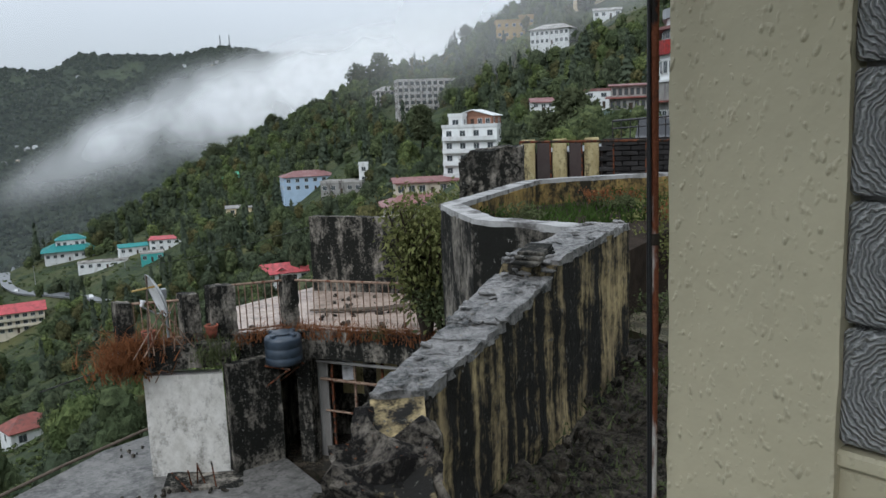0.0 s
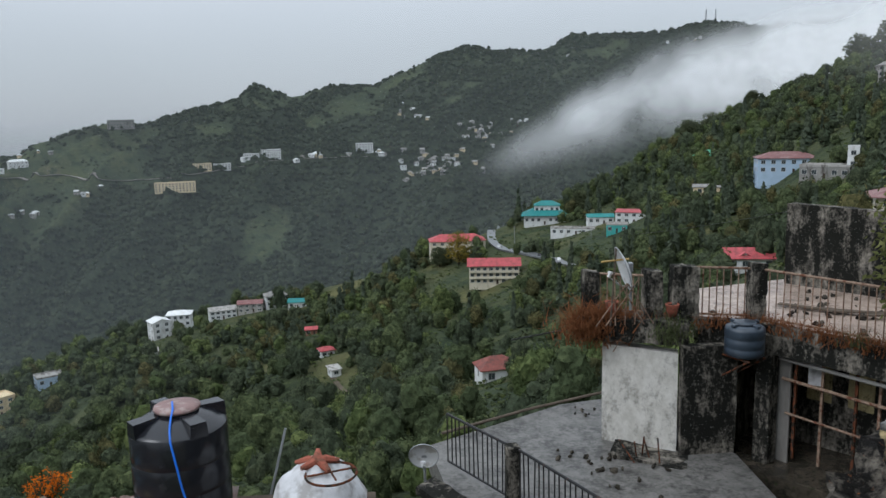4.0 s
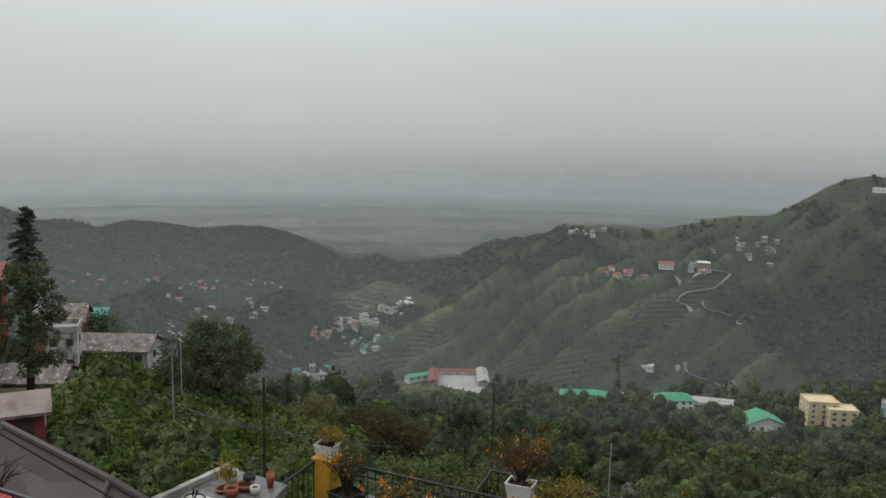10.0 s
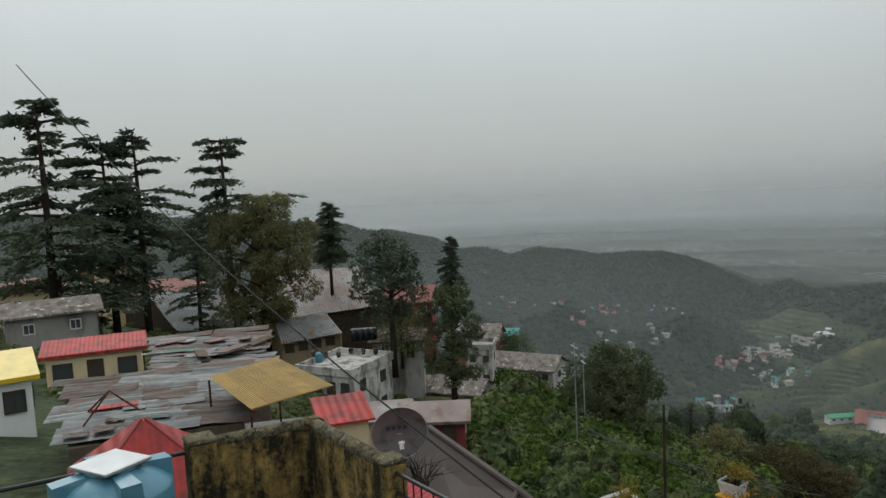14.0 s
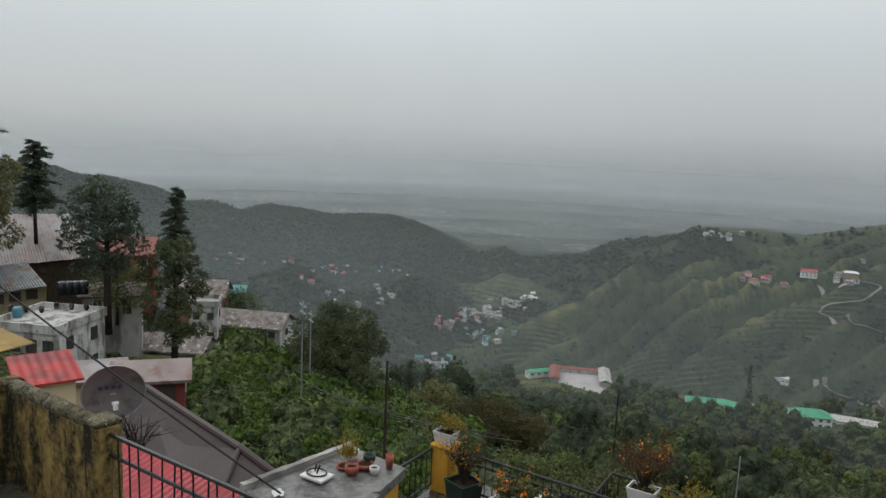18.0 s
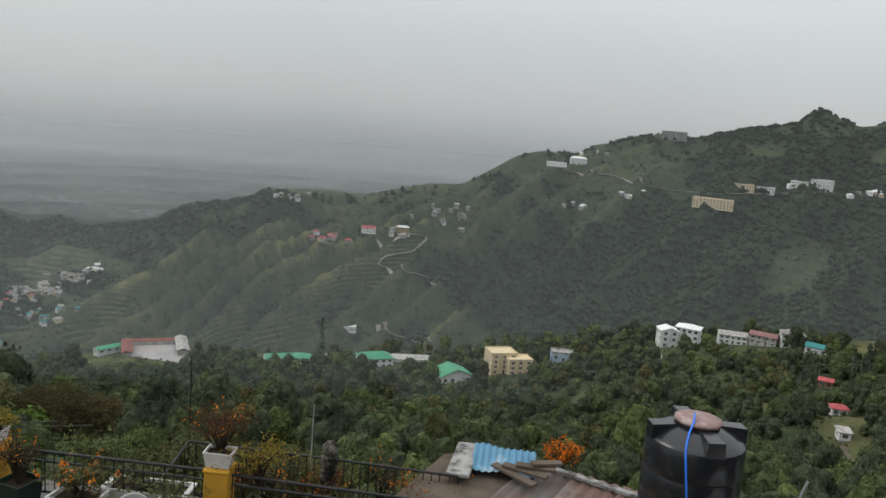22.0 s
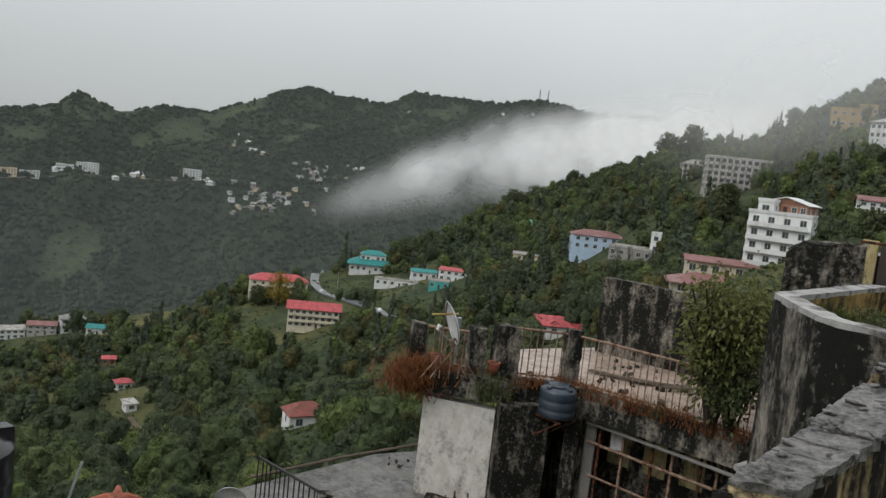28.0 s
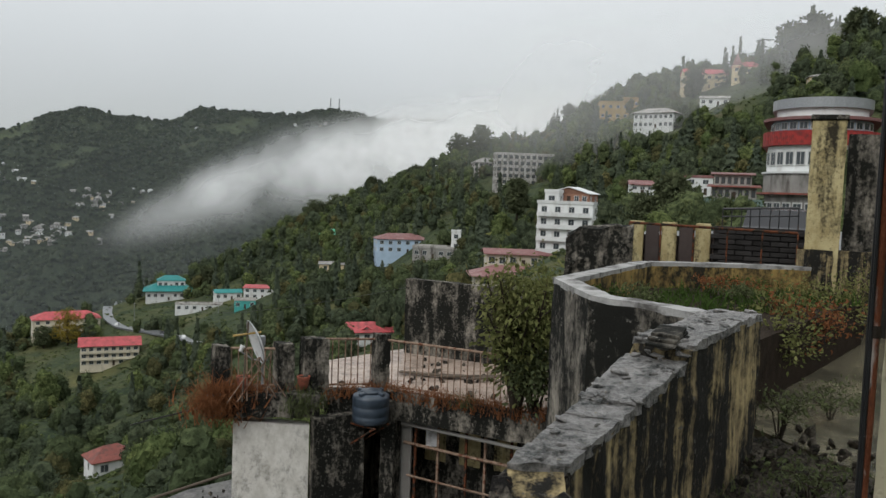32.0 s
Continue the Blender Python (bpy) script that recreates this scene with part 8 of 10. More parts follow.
# ---- black tank on the neighbour's shed roof ----
def water_tank(name, x, y, z, r, h, mtl, lid_m, label, turn=0.0, lid_box=False):
    """A moulded water tank: ribbed drum, domed shoulder, four raised lugs, lid."""
    t = thing(name, x, y, z, turn, label, "water tank")
    prof = [(r * 0.97, 0)]
    ribs = 4
    for k in range(ribs):
        a, b = h * k / ribs, h * (k + 1) / ribs
        prof += [(r, a + 0.03), (r, b - 0.035), (r * 0.985, b - 0.022), (r * 0.985, b - 0.012), (r, b)] if k < ribs - 1 else [(r, a + 0.03), (r, b)]
    prof += [(r * 0.985, h + 0.012), (r * 0.94, h + 0.035), (r * 0.72, h + 0.115), (r * 0.48, h + 0.165), (r * 0.44, h + 0.17)]
    part("drum", Geo().lathe(prof, n=56), mtl, t, smooth=True)
    part("neck", Geo().lathe([(r * 0.42, h + 0.15), (r * 0.44, h + 0.175), (r * 0.44, h + 0.20)], n=40), mtl, t, smooth=True)
    for k in range(4):
        a = k * 90
        g = Geo()
        v = []
        for rr_, z0, z1, wd in ((r * 0.46, h + 0.14, h + 0.185, r * 0.17), (r * 1.0, h - 0.01, h + 0.165, r * 0.20)):
            v += [(rr_, -wd, z0), (rr_, wd, z0), (rr_, wd * 0.85, z1), (rr_, -wd * 0.85, z1)]
        g.add(v, [(0, 3, 2, 1), (4, 5, 6, 7), (0, 1, 5, 4), (2, 3, 7, 6), (1, 2, 6, 5), (3, 0, 4, 7)])
        part("lug", g, mtl, t, at=pose(0, 0, 0, 0, 0, a))
    if lid_box:
        part("lid", rough(Geo().box(0, 0, h + 0.225, r * 0.95, r * 0.95, 0.03, rz=20, c=0.006), 0.006, 0.1), "steel", t)
        part("lid_rim", Geo().box(0, 0, h + 0.20, r * 0.8, r * 0.8, 0.03, rz=20, c=0.004), "cable", t)
    else:
        part("lid", Geo().lathe([(r * 0.47, h + 0.195), (r * 0.48, h + 0.215), (r * 0.47, h + 0.235), (r * 0.30, h + 0.25), (0.02, h + 0.255)], n=40), lid_m, t, smooth=True)
    return t


TA = (-1.80, 9.06)
water_tank("water_tank", TA[0], TA[1], -4.76, 0.55, 1.33, "tank_black", "tank_lid", "large black plastic water tank with dusty red lid", 35)
hose = thing("blue_hose", 0, 0, 0, 0, "bright blue hose draped over the black tank", "hose")
pth = [(-1.84, 9.02, -3.14), (-1.80, 8.84, -3.17), (-1.81, 8.72, -3.26), (-1.80, 8.60, -3.34), (-1.78, 8.51, -3.43), (-1.74, 8.485, -3.64), (-1.69, 8.47, -3.94), (-1.61, 8.46, -4.29), (-1.54, 8.45, -4.65)]
part("hose_line", Geo().tube(pth, 0.012, 8), "rope_blue", hose, smooth=True)
shed = thing("shed_roof", 0, 0, 0, 0, "patched shed roof of rusty and blue tin sheets", "roof")
part("deck", rough(Geo().prism([(-4.75, 7.0), (0.45, 6.3), (0.45, 9.2), (-0.85, 9.35), (-3.95, 9.55), (-4.95, 8.95)], -4.75, -4.54), 0.01, 0.3), "wood", shed)
for k in range(4):
    part("tin_sheet", rough(corrugated(0.8, 2.3, 0.16, 0.014, bow=0.02, seed=k), 0.004, 0.2, k), "tin_rust", shed, at=pose(-3.45 + 0.62 * k, 8.35, -4.50 + 0.014 * k, 0, 0.6, 2))
part("blue_sheet", corrugated(0.82, 0.62, 0.085, 0.013, bow=0.03, seed=9), "tin_blue", shed, at=pose(-4.10, 9.02, -4.40, 7, 2, 24))
part("white_board", rough(Geo().box(-4.55, 8.75, -4.43, 0.30, 1.0, 0.05, rz=20, c=0.01), 0.02, 0.2), "kerb_white", shed)
part("white_board", Geo().box(-2.95, 9.28, -4.44, 1.15, 0.09, 0.05, rz=-1, c=0.008), "kerb_white", shed)
for k in range(4):
    part("plank", rough(Geo().box(0, 0, 0, 0.7 - 0.1 * k, 0.12, 0.04, c=0.006), 0.006, 0.1), "wood", shed, at=pose(-3.82 + 0.10 * k, 8.72 + 0.10 * k, -4.40 + 0.045 * k, 0, 0, -18 + 20 * k))
part("green_board", Geo().box(-4.68, 8.2, -4.85, 0.06, 0.8, 0.5, rz=20), "tin_green", shed)
part("yellow_scrap", rough(Geo().grid(lambda u, v: (-3.15 + 0.5 * u, 8.25 + 0.35 * v, -4.43 + 0.02 * u), 6, 6), 0.02, 0.1), "sheet_yellow", shed)
part("walls", Geo().prism([(-4.6, 7.1), (0.3, 6.4), (0.3, 9.05), (-0.95, 9.2), (-3.95, 9.4), (-4.8, 8.85)], -12, -4.75), "wall_grey", shed)
bush("marigold_clump", -3.74, 10.15, -4.85, 0.24, 0.42, "clump of orange marigolds behind the shed", "leaf_olive", 700, 0.025, 31, 24, "flowers", flowers=("petal_orange", 150, 0.022))
part("rod", Geo().tube([(-0.85, 9.35, -4.6), (-0.62, 9.5, -3.75)], 0.016, 6), "steel", thing("thin_rod", 0, 0, 0, 0, "thin slanting metal rod behind the tank", "rod"))

# sack heap with scrap iron on it
sk = thing("sack_heap", -0.2, 8.33, -4.30, 0, "white sacking bundle tied down on the roof", "sack")
bm = bmesh.new()
bmesh.ops.create_icosphere(bm, subdivisions=4, radius=1.0)
for vert in bm.verts:
    c = vert.co
    vert.co = Vector((c.x * 0.52, c.y * 0.6, max(c.z, -0.6) * 0.62)) * (1 + 0.10 * noise.noise(c * 2.2) + 0.04 * noise.noise(c * 7))
me = bpy.data.meshes.new("sacking")
bm.to_mesh(me)
bm.free()
me.materials.append(M["sack"])
me.polygons.foreach_set("use_smooth", [True] * len(me.polygons))
part("sacking", me, "sack", sk)
vl = thing("scrap_casting", -0.2, 8.28, -3.72, 15, "rust-red star-shaped iron casting with a ring", "scrap iron")
for k in range(5):
    a = k * 1.2566
    part("arm", rough(Geo().tube([(0, 0, 0.05), (0.10 * math.cos(a), 0.10 * math.sin(a), 0.06), (0.25 * math.cos(a), 0.25 * math.sin(a), 0.02 + 0.05 * (k % 2))], [0.06, 0.05, 0.025], 8), 0.012, 0.08, k), "terracotta", vl)
part("hub", Geo().lathe([(0.09, 0.0), (0.10, 0.06), (0.07, 0.10), (0.03, 0.11)], n=16), "terracotta", vl, smooth=True)
part("ring", Geo().tube([(0.28 * math.cos(q * 0.2618) + 0.1, 0.22 * math.sin(q * 0.2618) - 0.22, -0.02 + 0.03 * math.sin(q * 0.26)) for q in range(25)], 0.014, 6), "rust", vl)
part("spoke", Geo().tube([(-0.16, -0.22, 0.0), (0.36, -0.22, 0.0)], 0.012, 5).tube([(0.1, -0.43, 0.0), (0.1, -0.02, 0.0)], 0.012, 5), "rust", vl)

# ---- flower terrace ----
DATUM = Vector((-0.07, 0.09, -0.02))
ft = thing("flower_terrace", 0, 0, 0, 0, "dark wet flower terrace on the slope below", "terrace")
part("upper_floor", Geo().prism([(-8.62, 4.85), (-8.1, 3.95), (-6.6, 2.9), (-3.0, 5.5), (-3.5, 7.5), (-6.25, 6.42), (-8.3, 5.4)], -5.17, -4.70), "wet_floor", ft)
part("slab", Geo().prism([(-8.62, 4.85), (-8.1, 3.95), (-6.6, 2.9), (-3.0, 5.5), (-3.2, 7.6), (-4.3, 8.15), (-7.55, 6.85)], -5.5, -5.18), "wet_floor", ft)
part("retaining_wall", Geo().prism([(-8.55, 4.8), (-8.05, 4.0), (-6.6, 3.0), (-3.1, 5.5), (-3.3, 7.5), (-4.35, 8.0), (-7.45, 6.75)], -14, -5.5), "wall_grey", ft)
for k, (px_, py_, sz) in enumerate(((-8.44, 4.84, 0.27), (-6.14, 6.02, 0.27))):
    pl_ = thing("terrace_pillar", px_, py_, -4.70, 28, "square ochre-yellow terrace pillar", "pillar", "terrace pillars")
    part("shaft", rough(Geo().box(0, 0, 0.30, sz, sz, 0.60, c=0.015), 0.004, 0.1), "pillar_yellow", pl_)
    part("cap", rough(Geo().box(0, 0, 0.615, sz + 0.02, sz + 0.02, 0.04, c=0.012), 0.004, 0.1), "pillar_yellow", pl_)
RL = "black iron railing of the flower terrace"
railing("flower_railing", (-8.10, 4.02, -4.12), (-8.46, 4.66, -4.12), 0.56, RL, 0.11, 0.013, 0.03, group="flower railings")
railing("flower_railing", (-8.24, 4.98, -4.14), (-6.30, 5.95, -4.14), 0.56, RL, 0.11, 0.013, 0.03, mid=True, group="flower railings")
railing("flower_railing", (-5.98, 6.06, -4.14), (-3.60, 7.12, -4.14), 0.56, RL, 0.11, 0.013, 0.03, mid=True, group="flower railings")
railing("flower_railing", (-7.46, 6.78, -4.42), (-5.86, 7.52, -4.42), 0.8, RL, 0.11, 0.013, 0.03, group="flower railings")
railing("flower_railing", (-5.74, 7.58, -4.42), (-4.3, 8.2, -4.42), 0.8, RL, 0.11, 0.013, 0.03, group="flower railings")
railing("flower_railing", (-7.46, 6.78, -4.42), (-7.1, 6.1, -4.5), 0.7, RL, 0.14, 0.013, 0.03, group="flower railings")
gp = thing("gate_post", -5.80, 7.55, -5.2, 0, "carved dark stone gatepost in the railing", "post")
part("shaft", rough(Geo().box(0, 0, 0.42, 0.16, 0.16, 0.84, c=0.02), 0.015, 0.08), "dark_concrete", gp)
part("finial", Geo().lathe([(0.06, 0.82), (0.10, 0.88), (0.09, 0.96), (0.04, 1.02)], n=14), "dark_concrete", gp, smooth=True)


def trough(x, y, z, w, d, h, rz, label, mtl="pot_white", plant=None, seed=0):
    """A planter box with walls, soil and, where given, a plant of its own on top."""
    t = thing("planter_box", x, y, z, rz, label, "planter")
    g = Geo()
    o = [(-w / 2, -d / 2), (w / 2, -d / 2), (w / 2, d / 2), (-w / 2, d / 2)]
    ring_ = lambda s, zz_: [(px_ * s, py_ * s, zz_) for px_, py_ in o]  # noqa: E731
    v = ring_(0.82, 0) + ring_(1.0, h) + ring_(1.04, h) + ring_(1.04, h + 0.02) + ring_(0.92, h + 0.02) + ring_(0.9, h * 0.75)
    f = [(3, 2, 1, 0)] + [(k * 4 + i, k * 4 + (i + 1) % 4, k * 4 + 4 + (i + 1) % 4, k * 4 + 4 + i) for k in range(5) for i in range(4)] + [(20, 21, 22, 23)]
    part("box", g.add(v, f), mtl, t)
    part("soil", Geo().box(0, 0, h * 0.86, w * 0.88, d * 0.88, 0.02), "soil", t)
    return t


trough(-8.44, 4.84, -4.06, 0.27, 0.20, 0.13, 28, "white plastic planter on the yellow pillar")
bush("pillar_plant", -8.42, 4.86, -3.95, 0.24, 0.22, "dry yellow-green plant in the pillar planter", "leaf_gold", 700, 0.018, 41, 20, "plant")
bush("pillar_plant", -8.62, 4.70, -3.90, 0.16, 0.24, "pale yellow flowering sprig in the pillar planter", "leaf_light", 160, 0.03, 42, 7, "plant")
trough(-6.14, 6.02, -4.06, 0.31, 0.22, 0.16, 28, "white plastic planter with dark wheels on the pillar")
bush("russet_plant", -6.2, 6.08, -3.92, 0.42, 0.48, "russet seed-headed plant in the pillar planter", "stem_red", 900, 0.014, 43, 34, "plant", flowers=("petal_orange", 10, 0.015))
bush("russet_plant", -5.86, 6.35, -4.3, 0.36, 0.5, "golden leafy plant behind the pillar", "leaf_gold", 800, 0.02, 44, 14, "plant")
pot = trough(-7.98, 4.86, -4.70, 0.34, 0.34, 0.30, 10, "dark green square pot by the pillar", "pot_dark")
bush("marigold_plant", -7.98, 4.86, -4.44, 0.30, 0.56, "tall marigold plant with orange flowers", "leaf_russet", 620, 0.016, 45, 30, "flowers", flowers=("petal_orange", 12, 0.020))
trough(-7.30, 5.10, -4.70, 0.52, 0.36, 0.26, 20, "white oblong planter on the terrace floor")
bush("marigold_plant", -7.30, 5.12, -4.48, 0.30, 0.40, "thin marigold plants in the white planter", "leaf_olive", 420, 0.03, 46, 16, "flowers", flowers=("petal_orange", 14, 0.025))
trough(-6.95, 5.75, -4.70, 0.95, 0.34, 0.22, 27, "long white planter beside the railing")
bush("herb_row", -6.95, 5.75, -4.52, 0.45, 0.3, "low green herbs in the long planter", "leaf_mid", 360, 0.03, 47, 14, "plant")
trough(-6.35, 5.55, -4.70, 0.42, 0.30, 0.26, 27, "white planter under the railing")
bush("herb_row", -6.35, 5.55, -4.48, 0.22, 0.3, "green seedlings in the white planter", "leaf_mid", 200, 0.025, 48, 9, "plant")
fan = thing("pedestal_bowl", -6.72, 5.32, -4.70, 60, "round white plastic bowl on its side", "bowl")
part("bowl", Geo().lathe([(0.06, 0.0), (0.14, 0.02), (0.19, 0.08), (0.20, 0.10), (0.18, 0.10), (0.12, 0.04)], n=24), "pot_white", fan, smooth=True, at=pose(0, 0, 0.2, 75, 0, 0))
cup = thing("paint_tub", -7.0, 5.22, -4.70, 0, "small red and white paint tub", "tub")
part("tub", Geo().lathe([(0.055, 0), (0.06, 0.12), (0.063, 0.125), (0.055, 0.125)], n=18), "pot_white", cup, smooth=True)
part("band", Geo().lathe([(0.0605, 0.03), (0.0625, 0.085)], n=18), "tin_pink", cup, smooth=True)
trough(-5.6, 6.0, -4.70, 0.42, 0.32, 0.24, 15, "white planter box below the rail")
part("bar", Geo().tube([(-7.75, 4.35, -4.66), (-7.35, 4.75, -4.50)], 0.018, 6), "pot_white", thing("white_pipe", 0, 0, 0, 0, "white plastic pipe leaning on the terrace floor", "pipe"))
for k in range(9):
    u = k / 8
    bush("terrace_flowers", -6.9 + 3.2 * u + rs.normal() * 0.12, 7.2 + 1.1 * u + rs.normal() * 0.15, -5.15, 0.36, rs.uniform(0.4, 0.75), "russet and orange flowers behind the railing", ("stem_red", "leaf_olive", "rust_grass")[k % 3], 700, 0.016, 120 + k, 12, "flowers", flowers=("petal_orange", 8, 0.018), group="railing flowers")
for k in range(7):
    u = k / 6
    bush("bank_shrub", -8.6 + 2.6 * u, 6.4 + 1.3 * u + rs.normal() * 0.2, -5.3, 0.55, rs.uniform(0.5, 0.85), "leafy yellow-green shrub below the flower terrace", ("leaf_light", "leaf_mid", "leaf_olive")[k % 3], 900, 0.03, 140 + k, 10, "shrub", group="bank shrubs")

# concrete roof with pots
cr = thing("pot_roof", 0, 0, 0, 0, "flat wet concrete roof with yellow sides and flower pots", "roof")
part("slab", rough(slab_grid([(-8.28, 2.2), (-8.86, 3.72)], [(-6.85, 2.6), (-8.03, 4.07)], [-4.1, -4.1], -4.22, 0.08), 0.006, 0.2), "roof_slab", cr)
part("walls", Geo().prism([(-8.2, 2.3), (-6.95, 2.68), (-8.06, 4.0), (-8.78, 3.68)], -7, -4.22), "pillar_yellow", cr)
part("kerb", rough(slab_grid([(-8.30, 2.18), (-8.90, 3.74)], [(-8.22, 2.2), (-8.82, 3.72)], [-4.04, -4.04], -4.2, 0.06), 0.01, 0.1), "wall_grey", cr)
for k, (px_, py_, pr, ph, mt) in enumerate(((-8.42, 3.55, 0.085, 0.16, "pot_white"), (-8.30, 3.72, 0.075, 0.12, "pot_dark"), (-8.2, 3.62, 0.11, 0.07, "terracotta"), (-8.12, 3.42, 0.085, 0.11, "terracotta"), (-8.02, 3.66, 0.06, 0.09, "pot_white"), (-8.3, 3.40, 0.10, 0.04, "terracotta"), (-8.08, 3.88, 0.05, 0.18, "terracotta"))):
    pt = thing("roof_pot", px_, py_, -4.095, 0, ("round white pot on the wet roof", "dark pot on the wet roof", "shallow terracotta bowl with moss", "terracotta pot with green moss", "small white cup on the roof", "flat terracotta dish on the wet roof", "slim red clay stand on the roof")[k], "pot", "roof pots")
    part("pot", Geo().lathe([(pr * 0.7, 0), (pr, ph * 0.6), (pr * 0.95, ph), (pr * 0.8, ph), (pr * 0.75, ph * 0.7)], n=20), mt, pt, smooth=True)
    part("soil", Geo().lathe([(pr * 0.6, ph * 0.72), (pr * 0.7, ph * 0.82)], n=16), "soil", pt)
blades("pot_grass", [(-8.42 + rs.normal() * 0.05, 3.55 + rs.normal() * 0.05, -3.98) for _ in range(120)], 0.3, "leaf_gold", "dry yellow grass in the white pot", 11, 0.008, 0.45)
hp = thing("drain_cover", -8.18, 3.02, -4.095, 30, "white tray with a black cooker frame on the roof", "tray")
part("tray", rough(Geo().box(0, 0, 0.03, 0.32, 0.24, 0.04, c=0.01), 0.006, 0.1), "pot_white", hp)
part("frame", Geo().tube([(0.12 * math.cos(q * 0.5236), 0.10 * math.sin(q * 0.5236), 0.07) for q in range(13)], 0.010, 6).tube([(0, 0, 0.06), (0.03, 0.02, 0.16)], 0.012, 6).tube([(-0.05, 0.03, 0.06), (-0.05, 0.05, 0.14)], 0.012, 6), "iron_black", hp)
part("rag", rough(Geo().grid(lambda u, v: (0.16 * u, 0.10 * v, 0.02), 6, 6), 0.025, 0.05), "pot_white", thing("rag", -8.05, 2.45, -4.09, 0, "crumpled white rag on the roof", "rag"))

# ---- mossy parapet terrace, blue tank, red tin roof ----
pt_ = thing("mossy_parapet", 0, 0, 0, 0, "mossy ochre parapet with posts round a damp terrace corner", "wall", kind="structure")
PA, PB, PC = (-7.66, -1.02), (-7.98, 0.02), (-6.60, 0.64)
part("floor_slab", Geo().prism([(-7.95, 0.0), (-7.3, -2.6), (-4.6, -2.4), (-4.4, 1.55), (-6.6, 0.6)], -3.7, -3.42), "wet_floor", pt_)


def low_wall(p, q, top, bottom, th, seed):
    a, b = Vector(p), Vector(q)
    nrm = Vector((-(b - a).y, (b - a).x)).normalized() * th / 2
    return rough(slab_grid([tuple(a + nrm), tuple(b + nrm)], [tuple(a - nrm), tuple(b - nrm)], [top, top], bottom, 0.07), 0.008, 0.15, seed)


part("wall_panel", low_wall(PA, PB, -2.56, -5.0, 0.15, 1), "ochre_wall", pt_)
part("wall_panel", low_wall(PB, PC, -2.56, -5.0, 0.15, 2), "ochre_wall", pt_)
for p, q, s in ((PA, PB, 3), (PB, PC, 4)):
    d = (Vector(q) - Vector(p)).normalized() * 0.1
    part("coping", rough(Geo().tube([(p[0] + d.x, p[1] + d.y, -2.545), ((p[0] + q[0]) / 2, (p[1] + q[1]) / 2, -2.54), (q[0] - d.x, q[1] - d.y, -2.545)], 0.072, 12), 0.008, 0.12, s), "coping_moss", pt_, smooth=True)
for k, (p, w_) in enumerate(((PA, 0.26), (PB, 0.2), (PC, 0.22))):
    part("post", rough(Geo().box(p[0], p[1], -3.74, w_, w_, 2.5, rz=20, c=0.02), 0.006, 0.1, k), "ochre_wall", pt_)
    if k != 1:
        part("post_cap", rough(Geo().box(p[0], p[1], -2.475, w_ + 0.01, w_ + 0.01, 0.05, rz=20, c=0.015), 0.006, 0.08, k), "coping_moss", pt_)
railing("parapet_railing", (-6.50, 0.68, -2.56), (-4.45, 1.62, -2.52), 0.85, "black iron railing with a bent pale wire along it", 0.13, 0.012, 0.030, "iron_black", mid=True)
part("rail_bar", Geo().tube([(-7.62, -1.15, -2.58), (-7.0, -3.3, -2.60)], 0.022, 8), "iron_black", thing("tank_rail", 0, 0, 0, 0, "single black rail behind the blue tank", "railing"))
water_tank("water_tank", -7.02, -1.66, -3.42, 0.485, 0.80, "tank_blue", "tank_blue", "faded blue water tank with a loose metal lid", 30, True)

rr_ = thing("red_tin_roof", 0, 0, 0, 0, "red corrugated tin roof below the railing", "roof")
for k in range(3):
    a = Vector((-10.85, 1.2)).lerp(Vector((-7.9, 2.55)), (k + 0.5) / 3)
    part("tin_sheet", corrugated(1.12, 2.6, 0.10, 0.016), "tin_pink", rr_, at=pose(a.x + 0.55, a.y - 1.1, -4.72 + 0.012 * k, 17, 0, 24.5))
part("base", Geo().prism([(-10.9, 1.0), (-9.6, -1.1), (-6.9, 0.4), (-7.9, 2.5)], -7, [-4.55, -5.4, -5.4, -4.55]), "wall_grey", rr_)

br = thing("brown_roof_house", 0, 0, 0, 0, "low house under a big dark brown hipped roof", "house")
g = Geo()
top = [(-17.5, 2.62, -6.0), (-13.62, 3.6, -6.0), (-12.45, 4.2, -6.35), (-12.2, 2.6, -6.9), (-15.9, -0.6, -7.6), (-18.8, 1.0, -7.4), (-13.0, 5.3, -7.4), (-17.8, 4.2, -7.4)]
v = top + [(x_, y_, z_ - 0.14) for x_, y_, z_ in top]
fs = [(0, 5, 4, 3, 1), (1, 3, 2), (0, 1, 2, 6, 7)]
g.add(v, fs + [tuple(i + 8 for i in f[::-1]) for f in fs] + [(5, 13, 12, 4), (4, 12, 11, 3), (3, 11, 10, 2), (2, 10, 14, 6)])
part("roof", g, "tin_brown", br)
part("ridge_cap", Geo().tube([(-17.5, 2.62, -5.98), (-13.62, 3.6, -5.98), (-12.45, 4.2, -6.33)], 0.07, 8), "tin_brown", br)
part("hip_cap", Geo().tube([(-13.62, 3.6, -5.98), (-12.2, 2.6, -6.88)], 0.05, 8), "tin_brown", br)
part("wall", Geo().prism([(-17.2, 1.0), (-15.6, -0.2), (-12.5, 2.7), (-12.9, 4.6), (-17.0, 3.6)], -12, -7.1), "wall_maroon", br)
dish("satellite_dish", *spot(83.7, -21.9, 11.2), 0.40, 88, 14, "dish_grey", "large grey satellite dish with a faded printed mark", 0.72, True)
bush("bare_twigs", *spot(82.3, -23.5, 11.0), 0.4, 0.7, "bare twiggy shrub under the dish", "leaf_olive", 26, 0.02, 51, 22, "shrub")

DATUM = Vector((0, 0, 0))
